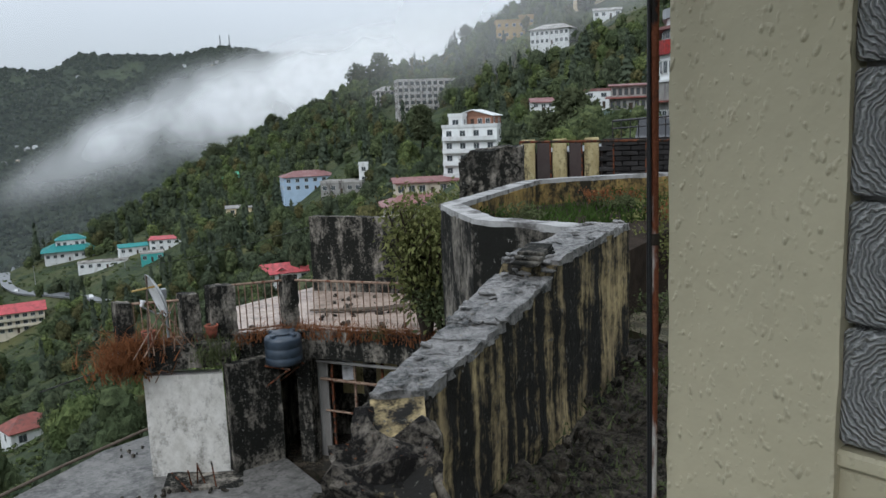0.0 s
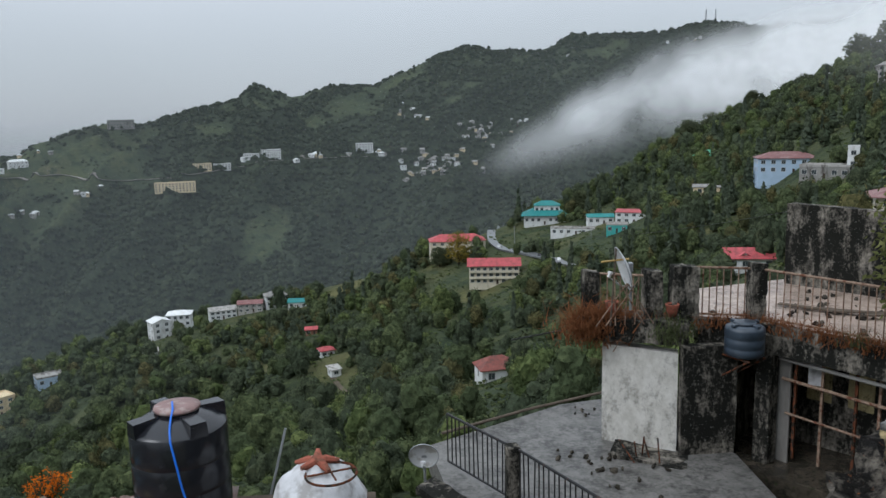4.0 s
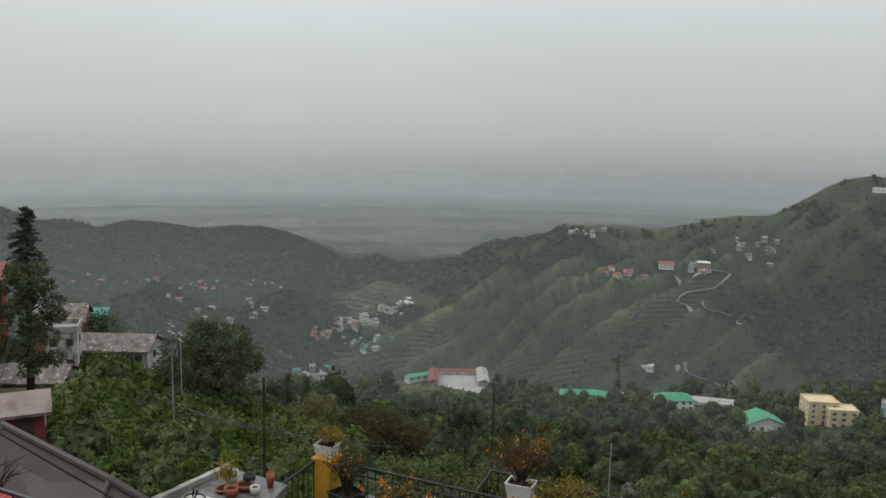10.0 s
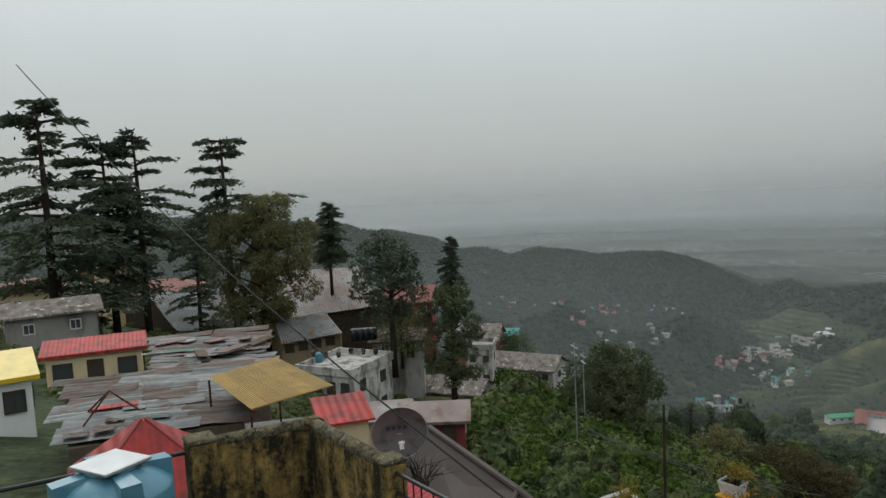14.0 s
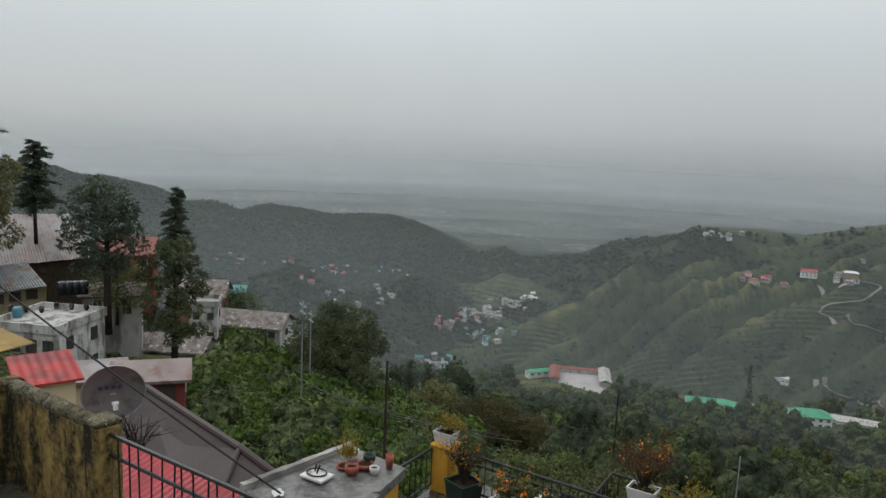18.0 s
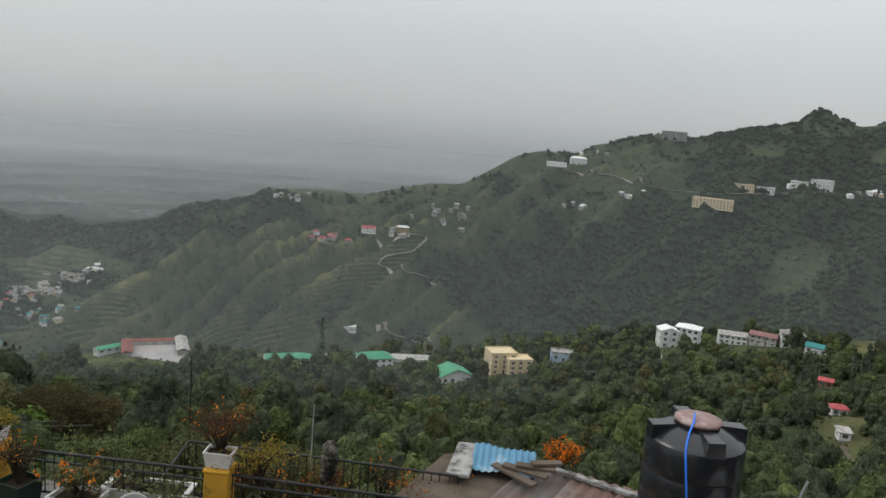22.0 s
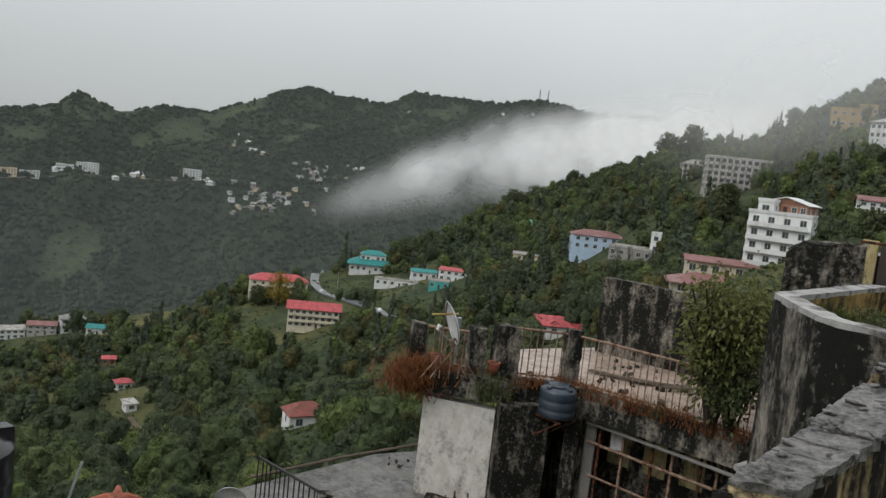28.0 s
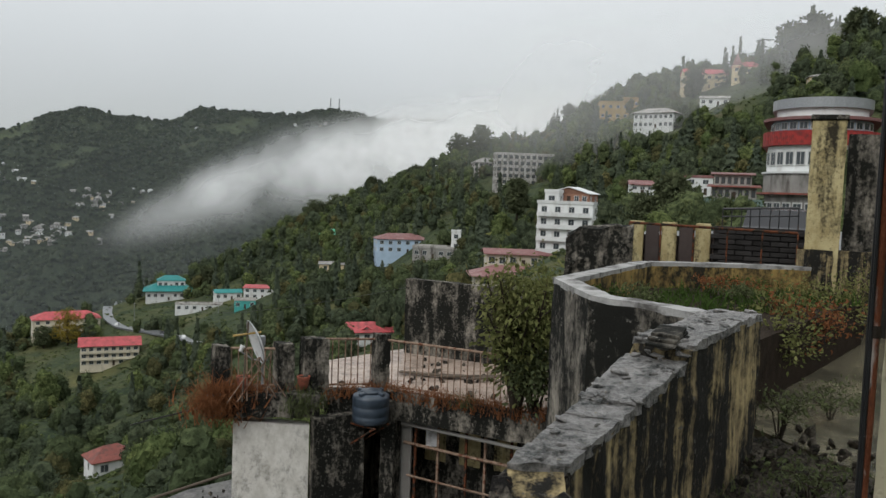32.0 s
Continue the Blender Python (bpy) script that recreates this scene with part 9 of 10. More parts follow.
# red hipped tin roof behind the blue tank
rh_ = thing("red_hip_house", *spot(100.9, -23.4, 13.5), 104, "small house under a glossy red hipped tin roof", "house")
part("wall", Geo().box(0, 0, -0.8, 1.9, 1.8, 3.6), "wall_cream", rh_)
part("roof", roof_geo("hip", 2.0, 2.1, 1.0, 0.2), "tin_red", rh_, at=pose(0, 0, 0.98, 0, 0, 0))
for s in (-1, 1):
    part("hip_cap", Geo().tube([(s * 0.05, -0.05, 1.98), (s * 1.2, -1.25, 1.0)], 0.05, 6), "tin_pink", rh_)

# patchwork tin roofs and sheds
pw = thing("patchwork_roof", 0, 0, 0, 0, "patchwork shed roof of grey, white and rusty tin sheets", "roof")
rt = random.Random(5)
for row in range(9):
    for k in range(3):
        a, r2 = 104.3 - 3.7 * k - rt.uniform(0, 0.9), 26.0 + 0.78 * row
        part("tin_sheet", corrugated(0.88, 2.6 + rt.uniform(-0.2, 0.5), 0.10, 0.014, bow=0.05, seed=row * 9 + k), rt.choice(("tin_patch", "tin_patch", "tin_patch", "tin_patch_rust")), pw, at=pose(*spot(a, 0, r2)[:2], -7.78 + 0.035 * row + rt.uniform(0, 0.03), rt.uniform(-1.5, 1.5), -3 + rt.uniform(-1, 1), a + 82 + rt.uniform(-2, 2)))
part("walls", Geo().prism([spot(106, 0, 25.6)[:2], spot(106, 0, 32.5)[:2], spot(94.6, 0, 32.5)[:2], spot(94.6, 0, 25.6)[:2]][::-1], -20, -7.9), "wood", pw)
part("red_strip", Geo().box(0, 0, 0, 1.5, 0.5, 0.04, c=0.01), "tin_red", pw, at=pose(*spot(103, -14.9, 28.5), 0, 0, 100))
part("pipe_frame", Geo().tube([spot(105, -15.9, 27), spot(103.2, -13.9, 27.3), spot(102.4, -14.6, 27.5), spot(101.4, -15.4, 27)], 0.035, 6).tube([spot(103.2, -13.9, 27.3), spot(104.6, -15.0, 28.5)], 0.035, 6), "rust", pw)
pw2 = thing("patchwork_roof", 0, 0, 0, 0, "long sagging roof of mixed weathered tin sheets", "roof")
for row in range(10):
    for k in range(2):
        a, r2 = 98.4 - 3.9 * k + rt.uniform(-0.5, 0.5), 36.6 + 0.8 * row
        part("tin_sheet", corrugated(0.92, 3.0 + rt.uniform(-0.3, 0.5), 0.14, 0.018, bow=0.08, seed=row * 9 + k + 50), rt.choice(("tin_patch", "tin_dark", "tin_barn", "tin_patch_rust", "tin_patch")), pw2, at=pose(*spot(a, 0, r2)[:2], -9.0 + 0.06 * row + rt.uniform(0, 0.08), rt.uniform(-2, 2), -3 + rt.uniform(-2, 2), a + 80 + rt.uniform(-4, 4)))
part("walls", Geo().prism([spot(100.6, 0, 36.2)[:2], spot(100.6, 0, 44)[:2], spot(92.8, 0, 44)[:2], spot(92.8, 0, 36.2)[:2]][::-1], -24, -9.1), "wood", pw2)
for k in range(7):
    part("loose_sheet", rough(Geo().box(0, 0, 0, rt.uniform(0.8, 2.0), rt.uniform(0.5, 1.0), 0.05), 0.04, 0.3, k), rt.choice(("tin_rust", "wood", "tin_maroon", "tin_grey")), pw2, at=pose(*spot(93.2 + k * 1.0, 0, 41 + rt.uniform(-2, 2))[:2], -8.45, rt.uniform(-6, 6), rt.uniform(-8, 8), rt.uniform(0, 180)))
for k in range(30):
    low = k % 2
    a_, r2 = (rt.uniform(95, 106), rt.uniform(26, 32)) if low else (rt.uniform(93, 100), rt.uniform(36.5, 44))
    part("patch", rough(corrugated(rt.uniform(0.25, 0.9), rt.uniform(0.5, 2.2), 0.12, 0.014, bow=0.06, seed=k), 0.02, 0.4, k), rt.choice(("tin_dark", "tin_patch_rust", "tin_patch", "tin_patch", "wood", "tin_faded_teal")), pw if low else pw2, at=pose(*spot(a_, 0, r2)[:2], (-7.66 if low else -8.62) + rt.uniform(0, 0.06), rt.uniform(1, 3), rt.uniform(-2, 2), a_ + 82 + rt.uniform(-8, 8)))
ys = thing("amber_canopy", 0, 0, 0, 0, "amber corrugated fibre canopy on poles over a yard", "canopy")
yc = [spot(96.75, -13.83, 27.5), spot(92.05, -13.06, 30.5), spot(88.14, -15.32, 26.0), spot(94.02, -16.34, 23.5)]
for k in range(5):
    def canopy_strip(u, v, k=k):
        s = (k + u) / 5
        a, b = Vector(yc[0]).lerp(Vector(yc[1]), s), Vector(yc[3]).lerp(Vector(yc[2]), s)
        p = a.lerp(b, v)
        return (p.x, p.y, p.z + 0.032 * math.sin(u * 2 * math.pi * 8) + 0.006 * k)
    g = Geo().grid(canopy_strip, 48, 8)
    part("fibre_sheet", g, "sheet_yellow", ys)
for c in yc:
    part("pole", Geo().tube([(c[0] * 0.99, c[1] * 0.99, c[2] - 2.6), (c[0] * 0.99, c[1] * 0.99, c[2] - 0.05)], 0.04, 6), "rust", ys)
part("yard_slab", Geo().prism([spot(97, 0, 23)[:2], spot(97, 0, 31)[:2], spot(87.5, 0, 31)[:2], spot(87.5, 0, 23)[:2]][::-1], -20, -9.6), "wet_floor", ys)
for k in range(9):
    jc = thing("yard_drum", *spot(93.5 - 0.55 * k, 0, 25.6 + 0.3 * (k % 3))[:2], -9.6, 0, ("blue plastic drum under the canopy", "dark crate under the canopy", "pale bucket under the canopy")[k % 3], "drum", "yard drums")
    part("drum", Geo().lathe([(0.22, 0), (0.26, 0.1), (0.26, 0.55 + 0.1 * (k % 4)), (0.2, 0.62 + 0.1 * (k % 4))], n=14), ("tank_blue", "tank_black", "pot_white")[k % 3], jc, smooth=True)
rs_ = thing("red_shed", *spot(87.6, -19.4, 22), 98, "little shed with bright red tin roof", "shed")
part("wall", Geo().box(0, 0, -0.9, 1.2, 1.2, 3.6), "wall_cream", rs_)
part("roof", roof_geo("shed", 1.3, 1.3, 0.35, 0.12, 0.06), "tin_red", rs_, at=pose(0, 0, 0.9, 0, 0, 0))
house("low maroon house with grey-brown tin roof", *spot(81.0, -19.6, 50), 3.9, 3.6, 1.8, 78, wall="wall_maroon", roof="gable", rmat="tin_barn", rise=0.7, cols=2, win=(0.8, 0.8), over=0.4)
house("cream-walled lean-to with rose tin roof", *spot(84.4, -19.2, 52), 3.0, 3.0, 1.6, 86, wall="wall_cream", roof="shed", rmat="tin_barn", rise=0.3, cols=1, win=(0.7, 0.7), over=0.3, door=False)

# cream cottage with red roof
h1 = house("cream cottage with bright red ribbed tin roof", *spot(104.0, -13.6, 51), 5.2, 2.2, 2.35, 101, wall="wall_cream", roof="shed", rmat="tin_red", rise=0.42, cols=3, win=(1.5, 1.4), frame_m="frame_dark", over=0.3)
house("yellow tarpaulin-roofed hut with white wall", *spot(110.0, -14.9, 36), 2.6, 1.8, 1.9, 112, wall="wall_white", roof="shed", rmat="tarp", rise=0.7, cols=2, win=(1.0, 0.9), frame_m="frame_dark", over=0.3, door=False)
house("grey hut with slate roof above the cottage", *spot(106.5, -9.9, 75), 7.0, 4.5, 2.2, 108, wall="wall_grey", roof="gable", rmat="slate_roof", rise=0.9, cols=2, win=(0.9, 0.9), door=False)
house("cream villa with red roof beyond the cedars", *spot(107.8, -8.3, 120), 9, 7, 3.4, 108, wall="wall_cream", roof="hip", rmat="tile_red", rise=1.3, floors=1, cols=4)
house("pale yellow villa with red roof beyond the cedars", *spot(103.0, -8.0, 130), 7, 6, 5.0, 100, wall="wall_cream", roof="hip", rmat="tile_red", rise=1.2, floors=1, cols=4)
house("red-roofed house between the cedars", *spot(99.4, -8.6, 126), 11, 8, 2.2, 98, wall="wall_cream", roof="hip", rmat="tile_red", rise=1.5, floors=1, cols=4)
# barns with weathered tin roofs
def barn(label, tl, tr, br_, bl, eave, mtls, wall_m, cols=9, seed=0):
    """A barn: front roof slope of single tin sheets, rear slope, front wall with openings, gable walls. Corners by bearing, slope and distance."""
    P = [Vector(spot(*q)) for q in (tl, tr, br_, bl)]
    t = thing("barn", *P[3], 0, label, "barn")
    P = [p - P[3] for p in P]
    r_ = random.Random(seed)
    for row in range(2):
        for k in range(cols):
            def sheet(u, v, k=k, row=row):
                s_, w_ = (k + u * 1.04) / cols, (row + v * 1.06) / 2
                p = P[0].lerp(P[1], s_).lerp(P[3].lerp(P[2], s_), w_)
                return (p.x, p.y, p.z + 0.05 * math.sin(u * 2 * math.pi * 5) + 0.03 * row + 0.02 * (k % 2))
            part("tin_sheet", Geo().grid(lambda u, v: sheet(1 - u, v), 30, 2), r_.choice(mtls), t)
    back = [P[0] + (P[0] - P[3]) * Vector((0.9, 0.9, -0.9)), P[1] + (P[1] - P[2]) * Vector((0.9, 0.9, -0.9))]
    part("rear_slope", Geo().add([P[0], P[1], back[1], back[0]] + [q - Vector((0, 0, 0.1)) for q in (P[0], P[1], back[1], back[0])], [(0, 1, 2, 3), (7, 6, 5, 4), (0, 4, 5, 1), (2, 6, 7, 3)]), mtls[0], t)
    inn = (P[0] - P[3]).normalized() * 0.8
    a_, b_ = P[3] + Vector((inn.x, inn.y, 0.2)), P[2] + Vector((inn.x, inn.y, 0.2))
    dn = Vector((0, 0, -eave - 4))
    part("front_wall", Geo().add([a_, b_, b_ + dn, a_ + dn], [(3, 2, 1, 0), (0, 1, 2, 3)]), wall_m, t)
    for s_, ends in (("gable_wall", (P[0], P[3], back[0])), ("gable_wall", (P[1], P[2], back[1]))):
        q = [e - Vector((0, 0, 0.15)) for e in ends]
        part(s_, Geo().add([q[1], q[0], q[2], q[2] + dn, q[1] + dn], [(0, 1, 2, 3, 4), (4, 3, 2, 1, 0)]), wall_m, t)
    for k in range(4):
        c = a_.lerp(b_, (k + 0.6) / 4.4) - Vector((inn.x, inn.y, 0)) * 0.12
        part("opening", Geo().box(c.x, c.y, c.z - eave * 0.5, 1.1, 0.12, eave * 0.45, rz=math.degrees(math.atan2((b_ - a_).y, (b_ - a_).x))), "frame_dark", t)
    return t


barn("long barn under a rust-stained pale tin roof", (100.65, -7.7, 113), (92.2, -8.1, 113), (92.6, -11.2, 104), (98.9, -10.4, 106), 2.4, ("tin_grey",), "wood", 9, 1)
barn("tall barn wing with rusted brown tin roof", (92.0, -7.0, 120), (86.0, -7.05, 120), (84.7, -9.85, 108), (91.8, -10.3, 108), 2.6, ("tin_barn",), "wood", 8, 2)
barn("barn annex with grey tin roof", (92.2, -10.45, 98), (88.6, -10.1, 98), (87.5, -11.65, 91), (91.8, -12.1, 91), 2.2, ("tin_grey",), "wall_cream", 5, 3)
house("rose-roofed house behind the barn", *spot(82.4, -10.8, 120), 7, 7, 2.6, 76, wall="wall_maroon", roof="gable", rmat="tile_red", rise=2.0, cols=3)
house("small maroon hut below the barn", *spot(83.4, -13.4, 95), 6, 5, 2.0, 80, wall="wall_grey", roof="gable", rmat="tin_rust", rise=1.0, cols=2)
for k in range(4):
    dr = thing("black_drum", *spot(86.6 - 0.45 * k, -12.3, 92), 0, "black plastic water drum beside the barn", "water tank", "barn drums")
    part("drum", Geo().lathe([(0.5, 0), (0.52, 0.1), (0.52, 1.25), (0.40, 1.4), (0.2, 1.45)], n=18), "tank_black", dr, smooth=True)
# white two-storey house with flat roof
q1, q4, q3 = Vector(spot(90.5, -14.2, 77)), Vector(spot(85.5, -15.1, 72.3)), Vector(spot(84.4, -13.4, 82))
mid_ = (q1 + q3) / 2
w2 = house("white two-storey flat-roofed house with mould stains", mid_.x, mid_.y, -25.2, (q4 - q1).length * 0.8, (q3 - q4).length * 0.75, 5.4, math.degrees(math.atan2((q4 - q1).y, (q4 - q1).x)), wall="wall_dirty", roof="flat", rmat="wall_dirty", floors=2, cols=4, win=(1.1, 1.2), frame_m="frame_dark", balcony=False)
for k in range(6):
    ob = thing("roof_urn", *spot(89.6 - 0.9 * k, -13.2 - 0.1 * (k % 3), 80), 0, "dark potted urn on the white roof", "pot", "roof urns")
    part("urn", Geo().lathe([(0.14, 0), (0.24, 0.3), (0.22, 0.55), (0.12, 0.62)], n=12), "dark_concrete", ob, smooth=True)
bt = thing("roof_barrel", *spot(89.2, -13.6, 78), 0, "pale blue barrel on the white roof", "barrel")
part("barrel", Geo().lathe([(0.38, 0), (0.42, 0.1), (0.42, 0.8), (0.36, 0.95), (0.1, 1.0)], n=18), "tank_blue", bt, smooth=True)
# huts along the lane
house("long hut with flaking slate roof", *spot(74.4, -15.5, 112), 11, 5.5, 2.0, 52, wall="wall_grey", roof="gable", rmat="slate_roof", rise=1.6, cols=5, win=(0.9, 0.9), frame_m="frame_dark")
house("white hut with broken slate roof", *spot(79.0, -17.4, 96), 6.5, 5, 2.4, 56, wall="wall_dirty", roof="gable", rmat="slate_roof", rise=1.3, cols=3, win=(0.9, 1.0), frame_m="frame_dark")
house("low hut with pale slate roof", *spot(81.6, -16.9, 98), 4.4, 4.5, 2.2, 80, wall="wall_dirty", roof="gable", rmat="slate_roof", rise=1.1, cols=2, win=(0.9, 1.0), frame_m="frame_dark")
house("narrow cream tower house with brown porch roof", *spot(77.4, -15.9, 108), 3.6, 4.2, 5.4, 70, wall="wall_dirty", roof="flat", rmat="wall_grey", floors=2, cols=2, win=(0.8, 0.9), frame_m="frame_dark")
house("brown-roofed house behind the lane", *spot(77.6, -14.1, 122), 7, 6, 3.6, 66, wall="wall_brick", roof="gable", rmat="slate_roof", rise=2.0, cols=3, win=(0.8, 0.9))
house("teal-painted shed behind the lane", *spot(75.6, -13.3, 125), 3.4, 3, 2.0, 70, wall="wall_teal", roof="shed", rmat="tin_teal", rise=0.5, cols=1, door=False)


# ---- single trees ----
def tree_broad(name, x, y, z, h, r, label, mtl="leaf_dark", n=5200, seed=0, size=0.16, bare=0.35, light=None):
    """A broadleaf tree: tapered forking trunk, limbs, clustered leaves with gaps between."""
    rs = np.random.RandomState(seed)
    t = thing(name, x, y, z, 0, label, "tree")
    part("trunk", Geo().tube([(0, 0, -1.0), (0.1, 0, h * 0.2), (-0.05 * r, 0.1, h * 0.5), (0.05 * r, 0, h * 0.85)], [0.03 * h, 0.024 * h, 0.016 * h, 0.004 * h], 9), "bark", t, smooth=True)
    g, hubs = Geo(), []
    for k in range(26):
        u = bare + (0.95 - bare) * (k + 0.5) / 26
        a = k * 2.4 + rs.uniform(-0.4, 0.4)
        w = math.sin(math.pi * min(1, (u - bare) / (1 - bare) * 0.85 + 0.15)) ** 0.6
        reach = r * w * rs.uniform(0.55, 1.0)
        b, e = np.array([0, 0, h * u * 0.92]), np.array([math.cos(a) * reach, math.sin(a) * reach, h * u + rs.uniform(-0.02, 0.07) * h])
        g.tube([tuple(b), tuple((b + e) / 2 + np.array([0, 0, 0.02 * h])), tuple(e)], [0.008 * h, 0.005 * h, 0.002 * h], 5)
        hubs += [(e, 0.24 * r), ((b + e) / 2, 0.24 * r)] if k % 2 else [(e, 0.28 * r)]
    part("branchwork", g, "bark", t)
    pts = []
    for i in range(n):
        c, q = hubs[rs.randint(len(hubs))]
        d = rs.normal(size=3)
        d /= np.linalg.norm(d)
        pts.append((c + d * q * rs.uniform(0.5, 1.05) * np.array([1, 1, 0.75]), d + np.array([0, 0, -0.3])))
    part("crown", leaves_mesh(name + "_leaves", pts, size, M[mtl], seed), mtl, t)
    return t


def tree_cedar(name, x, y, z, h, r, label, seed=0, flat_top=True, bare=0.28, one_side=0.0, dense=1.0):
    """A cedar: straight trunk, level tiers of boughs with drooping pads of needles, gaps of sky between."""
    rs = np.random.RandomState(seed)
    t = thing(name, x, y, z, 0, label, "tree")
    part("trunk", Geo().tube([(0, 0, -1.5), (0.05, 0, h * 0.3), (-0.1, 0.08, h * 0.7), (0.05, 0, h * 0.99)], [0.020 * h, 0.016 * h, 0.010 * h, 0.003 * h], 9), "bark", t, smooth=True)
    g, pts = Geo(), []
    tiers = int(30 * dense)
    for k in range(tiers):
        u = bare + (0.985 - bare) * (k + rs.uniform(-0.6, 0.6)) / (tiers - 1)
        prof = (1 - max(0.0, u - bare) / (1 - bare)) ** 0.6 * 0.85 + 0.2
        if flat_top and u > 0.84:
            prof = 0.6
        for j in range(rs.randint(1, 4)):
            a = rs.uniform(0, 2 * math.pi)
            reach = r * prof * rs.uniform(0.3, 1.3) * (1 + one_side * math.cos(a))
            sag = rs.uniform(-0.30, 0.03) * reach if u < 0.8 else rs.uniform(-0.05, 0.12) * reach
            b = np.array([0, 0, h * min(u, 0.985)])
            e = b + np.array([math.cos(a) * reach, math.sin(a) * reach, sag])
            m = (b + e) / 2 + np.array([0, 0, 0.07 * reach])
            g.tube([tuple(b), tuple(m), tuple(e)], [0.006 * h, 0.004 * h, 0.0015 * h], 5)
            cnt = int(40 + 180 * reach / r)
            side = np.array([-math.sin(a), math.cos(a), 0])
            for i in range(cnt):
                s = rs.uniform(0.28, 1.08)
                c = (b * (1 - s) + e * s) + np.array([0, 0, 0.07 * reach * 4 * s * (1 - s)])
                p = c + side * rs.normal() * reach * 0.21 * (1.1 - 0.5 * s) + np.array([0, 0, rs.normal() * 0.0042 * h - 0.004 * h])
                pts.append((p, np.array([math.cos(a), math.sin(a), -0.25]) + side * rs.normal() * 0.6))
    part("branchwork", g, "bark", t)
    part("crown", leaves_mesh(name + "_needles", pts, 0.0085 * h, M["leaf_conifer"], seed, 1.5), "leaf_conifer", t)
    return t


tree_cedar("cedar", *spot(106.2, -13.0, 95), 31, 8.5, "huge dark cedar with layered drooping boughs", 1, False, 0.22, 0.1, 1.3)
tree_cedar("cedar", *spot(102.6, -11.6, 100), 25.5, 6.0, "dark cedar with ragged flat tiers", 2, True, 0.25, 0.2, 1.25)
tree_cedar("cedar", *spot(100.6, -11.2, 102), 26.0, 6.4, "tall thin cedar with open flat-topped boughs", 3, True, 0.42, 0.35, 0.8)
tree_cedar("cedar", *spot(95.0, -11.8, 108), 27.5, 5.2, "tall cedar with a flat open crown", 4, True, 0.5, 0.1, 0.62)
tree_broad("leafy_tree", *spot(92.8, -13.4, 100), 20.5, 7.4, "broad leafy olive-green tree with a domed crown", "leaf_dome", 24000, 5, 0.2, 0.22)
tree_cedar("cedar", *spot(92.9, -12.0, 104), 19.0, 8.0, "cedar crown showing above the leafy tree", 6, True, 0.75, 0.2, 0.5)
tree_cedar("young_cedar", *spot(97.2, -12.2, 88), 13.5, 2.9, "slim dark young cedar", 7, False, 0.12, 0.0, 1.2)
tree_cedar("pine", *spot(88.0, -8.6, 112), 12.5, 2.7, "dark pine with a rounded crown on a bare stem", 8, False, 0.32, 0.0, 2.4)
tree_broad("open_tree", *spot(83.8, -14.4, 84), 14.5, 4.0, "open-crowned dark tree with leaning limbs", "leaf_conifer", 7000, 9, 0.17, 0.38)
tree_cedar("cypress", *spot(79.35, -10.4, 105), 9.8, 1.9, "dark narrow cypress among the huts", 10, False, 0.03, 0.0, 3.4)
tree_broad("round_tree", *spot(79.5, -17.4, 82), 13.2, 3.3, "dense dark green upright tree", "leaf_dark", 9000, 11, 0.17, 0.2)
tree_broad("round_tree", *spot(67.9, -20.3, 72), 9.2, 4.7, "dense rounded dark green tree on the slope", "leaf_dark", 17000, 12, 0.16, 0.12)
tree_broad("green_tree", *spot(83.2, -13.9, 92), 6.5, 4.0, "spreading green tree beside the huts", "leaf_mid", 2400, 13, 0.18, 0.2)
tree_broad("small_tree", *spot(75.0, -14.6, 120), 5.0, 3.2, "bright green bush-like tree behind the hut", "leaf_mid", 1400, 14, 0.2, 0.1)

for k, (a, e, r2, h2, w2_) in enumerate(((55.4, -22.6, 88, 4.8, 3.4), (53.4, -23.0, 90, 4.2, 3.0), (57.2, -22.4, 84, 4.4, 2.8), (60.6, -21.8, 84, 5.0, 3.0))):
    tree_broad("russet_tree", *spot(a, e, r2), h2, w2_, "brown-tinged bushy tree on the slope", "leaf_russet" if k < 3 else "leaf_dome", 5200, 640 + k, 0.14, 0.08)
for k, (a, e, r2, h2) in enumerate(((61.2, -20.2, 96, 5.4), (62.6, -19.2, 104, 4.2), (50.6, -22.8, 84, 4.6), (49.4, -23.2, 82, 4.2), (48.2, -23.6, 80, 4.6), (46.8, -23.9, 80, 3.8))):
    tree_cedar("slope_cypress", *spot(a, e, r2), h2, 1.1, "small pointed dark conifer on the slope", 660 + k, False, 0.02, 0.0, 1.6)

# slopes of rank green growth below the huts
ru = np.random.RandomState(77)
n = 2600
az, rr = ru.uniform(58, 80, n), np.sqrt(ru.uniform(24 ** 2, 105 ** 2, n))
P = np.stack([-np.sin(np.radians(az)) * rr, np.cos(np.radians(az)) * rr, land(az, rr) - 0.2, ru.uniform(0.5, 1.9, n) * np.clip(rr / 60, 0.45, 1.2), ru.uniform(0.5, 1.5, n)], -1)
P[(az > 75.5) & (rr > 66), 2] -= 6.0
weedy = [crown_round(110, 400 + k, 0.15, 3, 1, 0.6) for k in range(4)]
kk = ru.uniform(0, 1, n)
scatter("slope_growth_bright", weedy, P[kk < 0.30], M["leaf_bright"], "rank bright green creepers and weeds on the slope")
scatter("slope_growth_green", weedy, P[(kk >= 0.36) & (kk < 0.82)], M["wood_mid"], "green bushes on the slope")
scatter("slope_growth_olive", weedy, P[(kk >= 0.82) | ((kk >= 0.30) & (kk < 0.36))], M["wood_light"], "olive and yellowing bushes on the slope")
n = 900
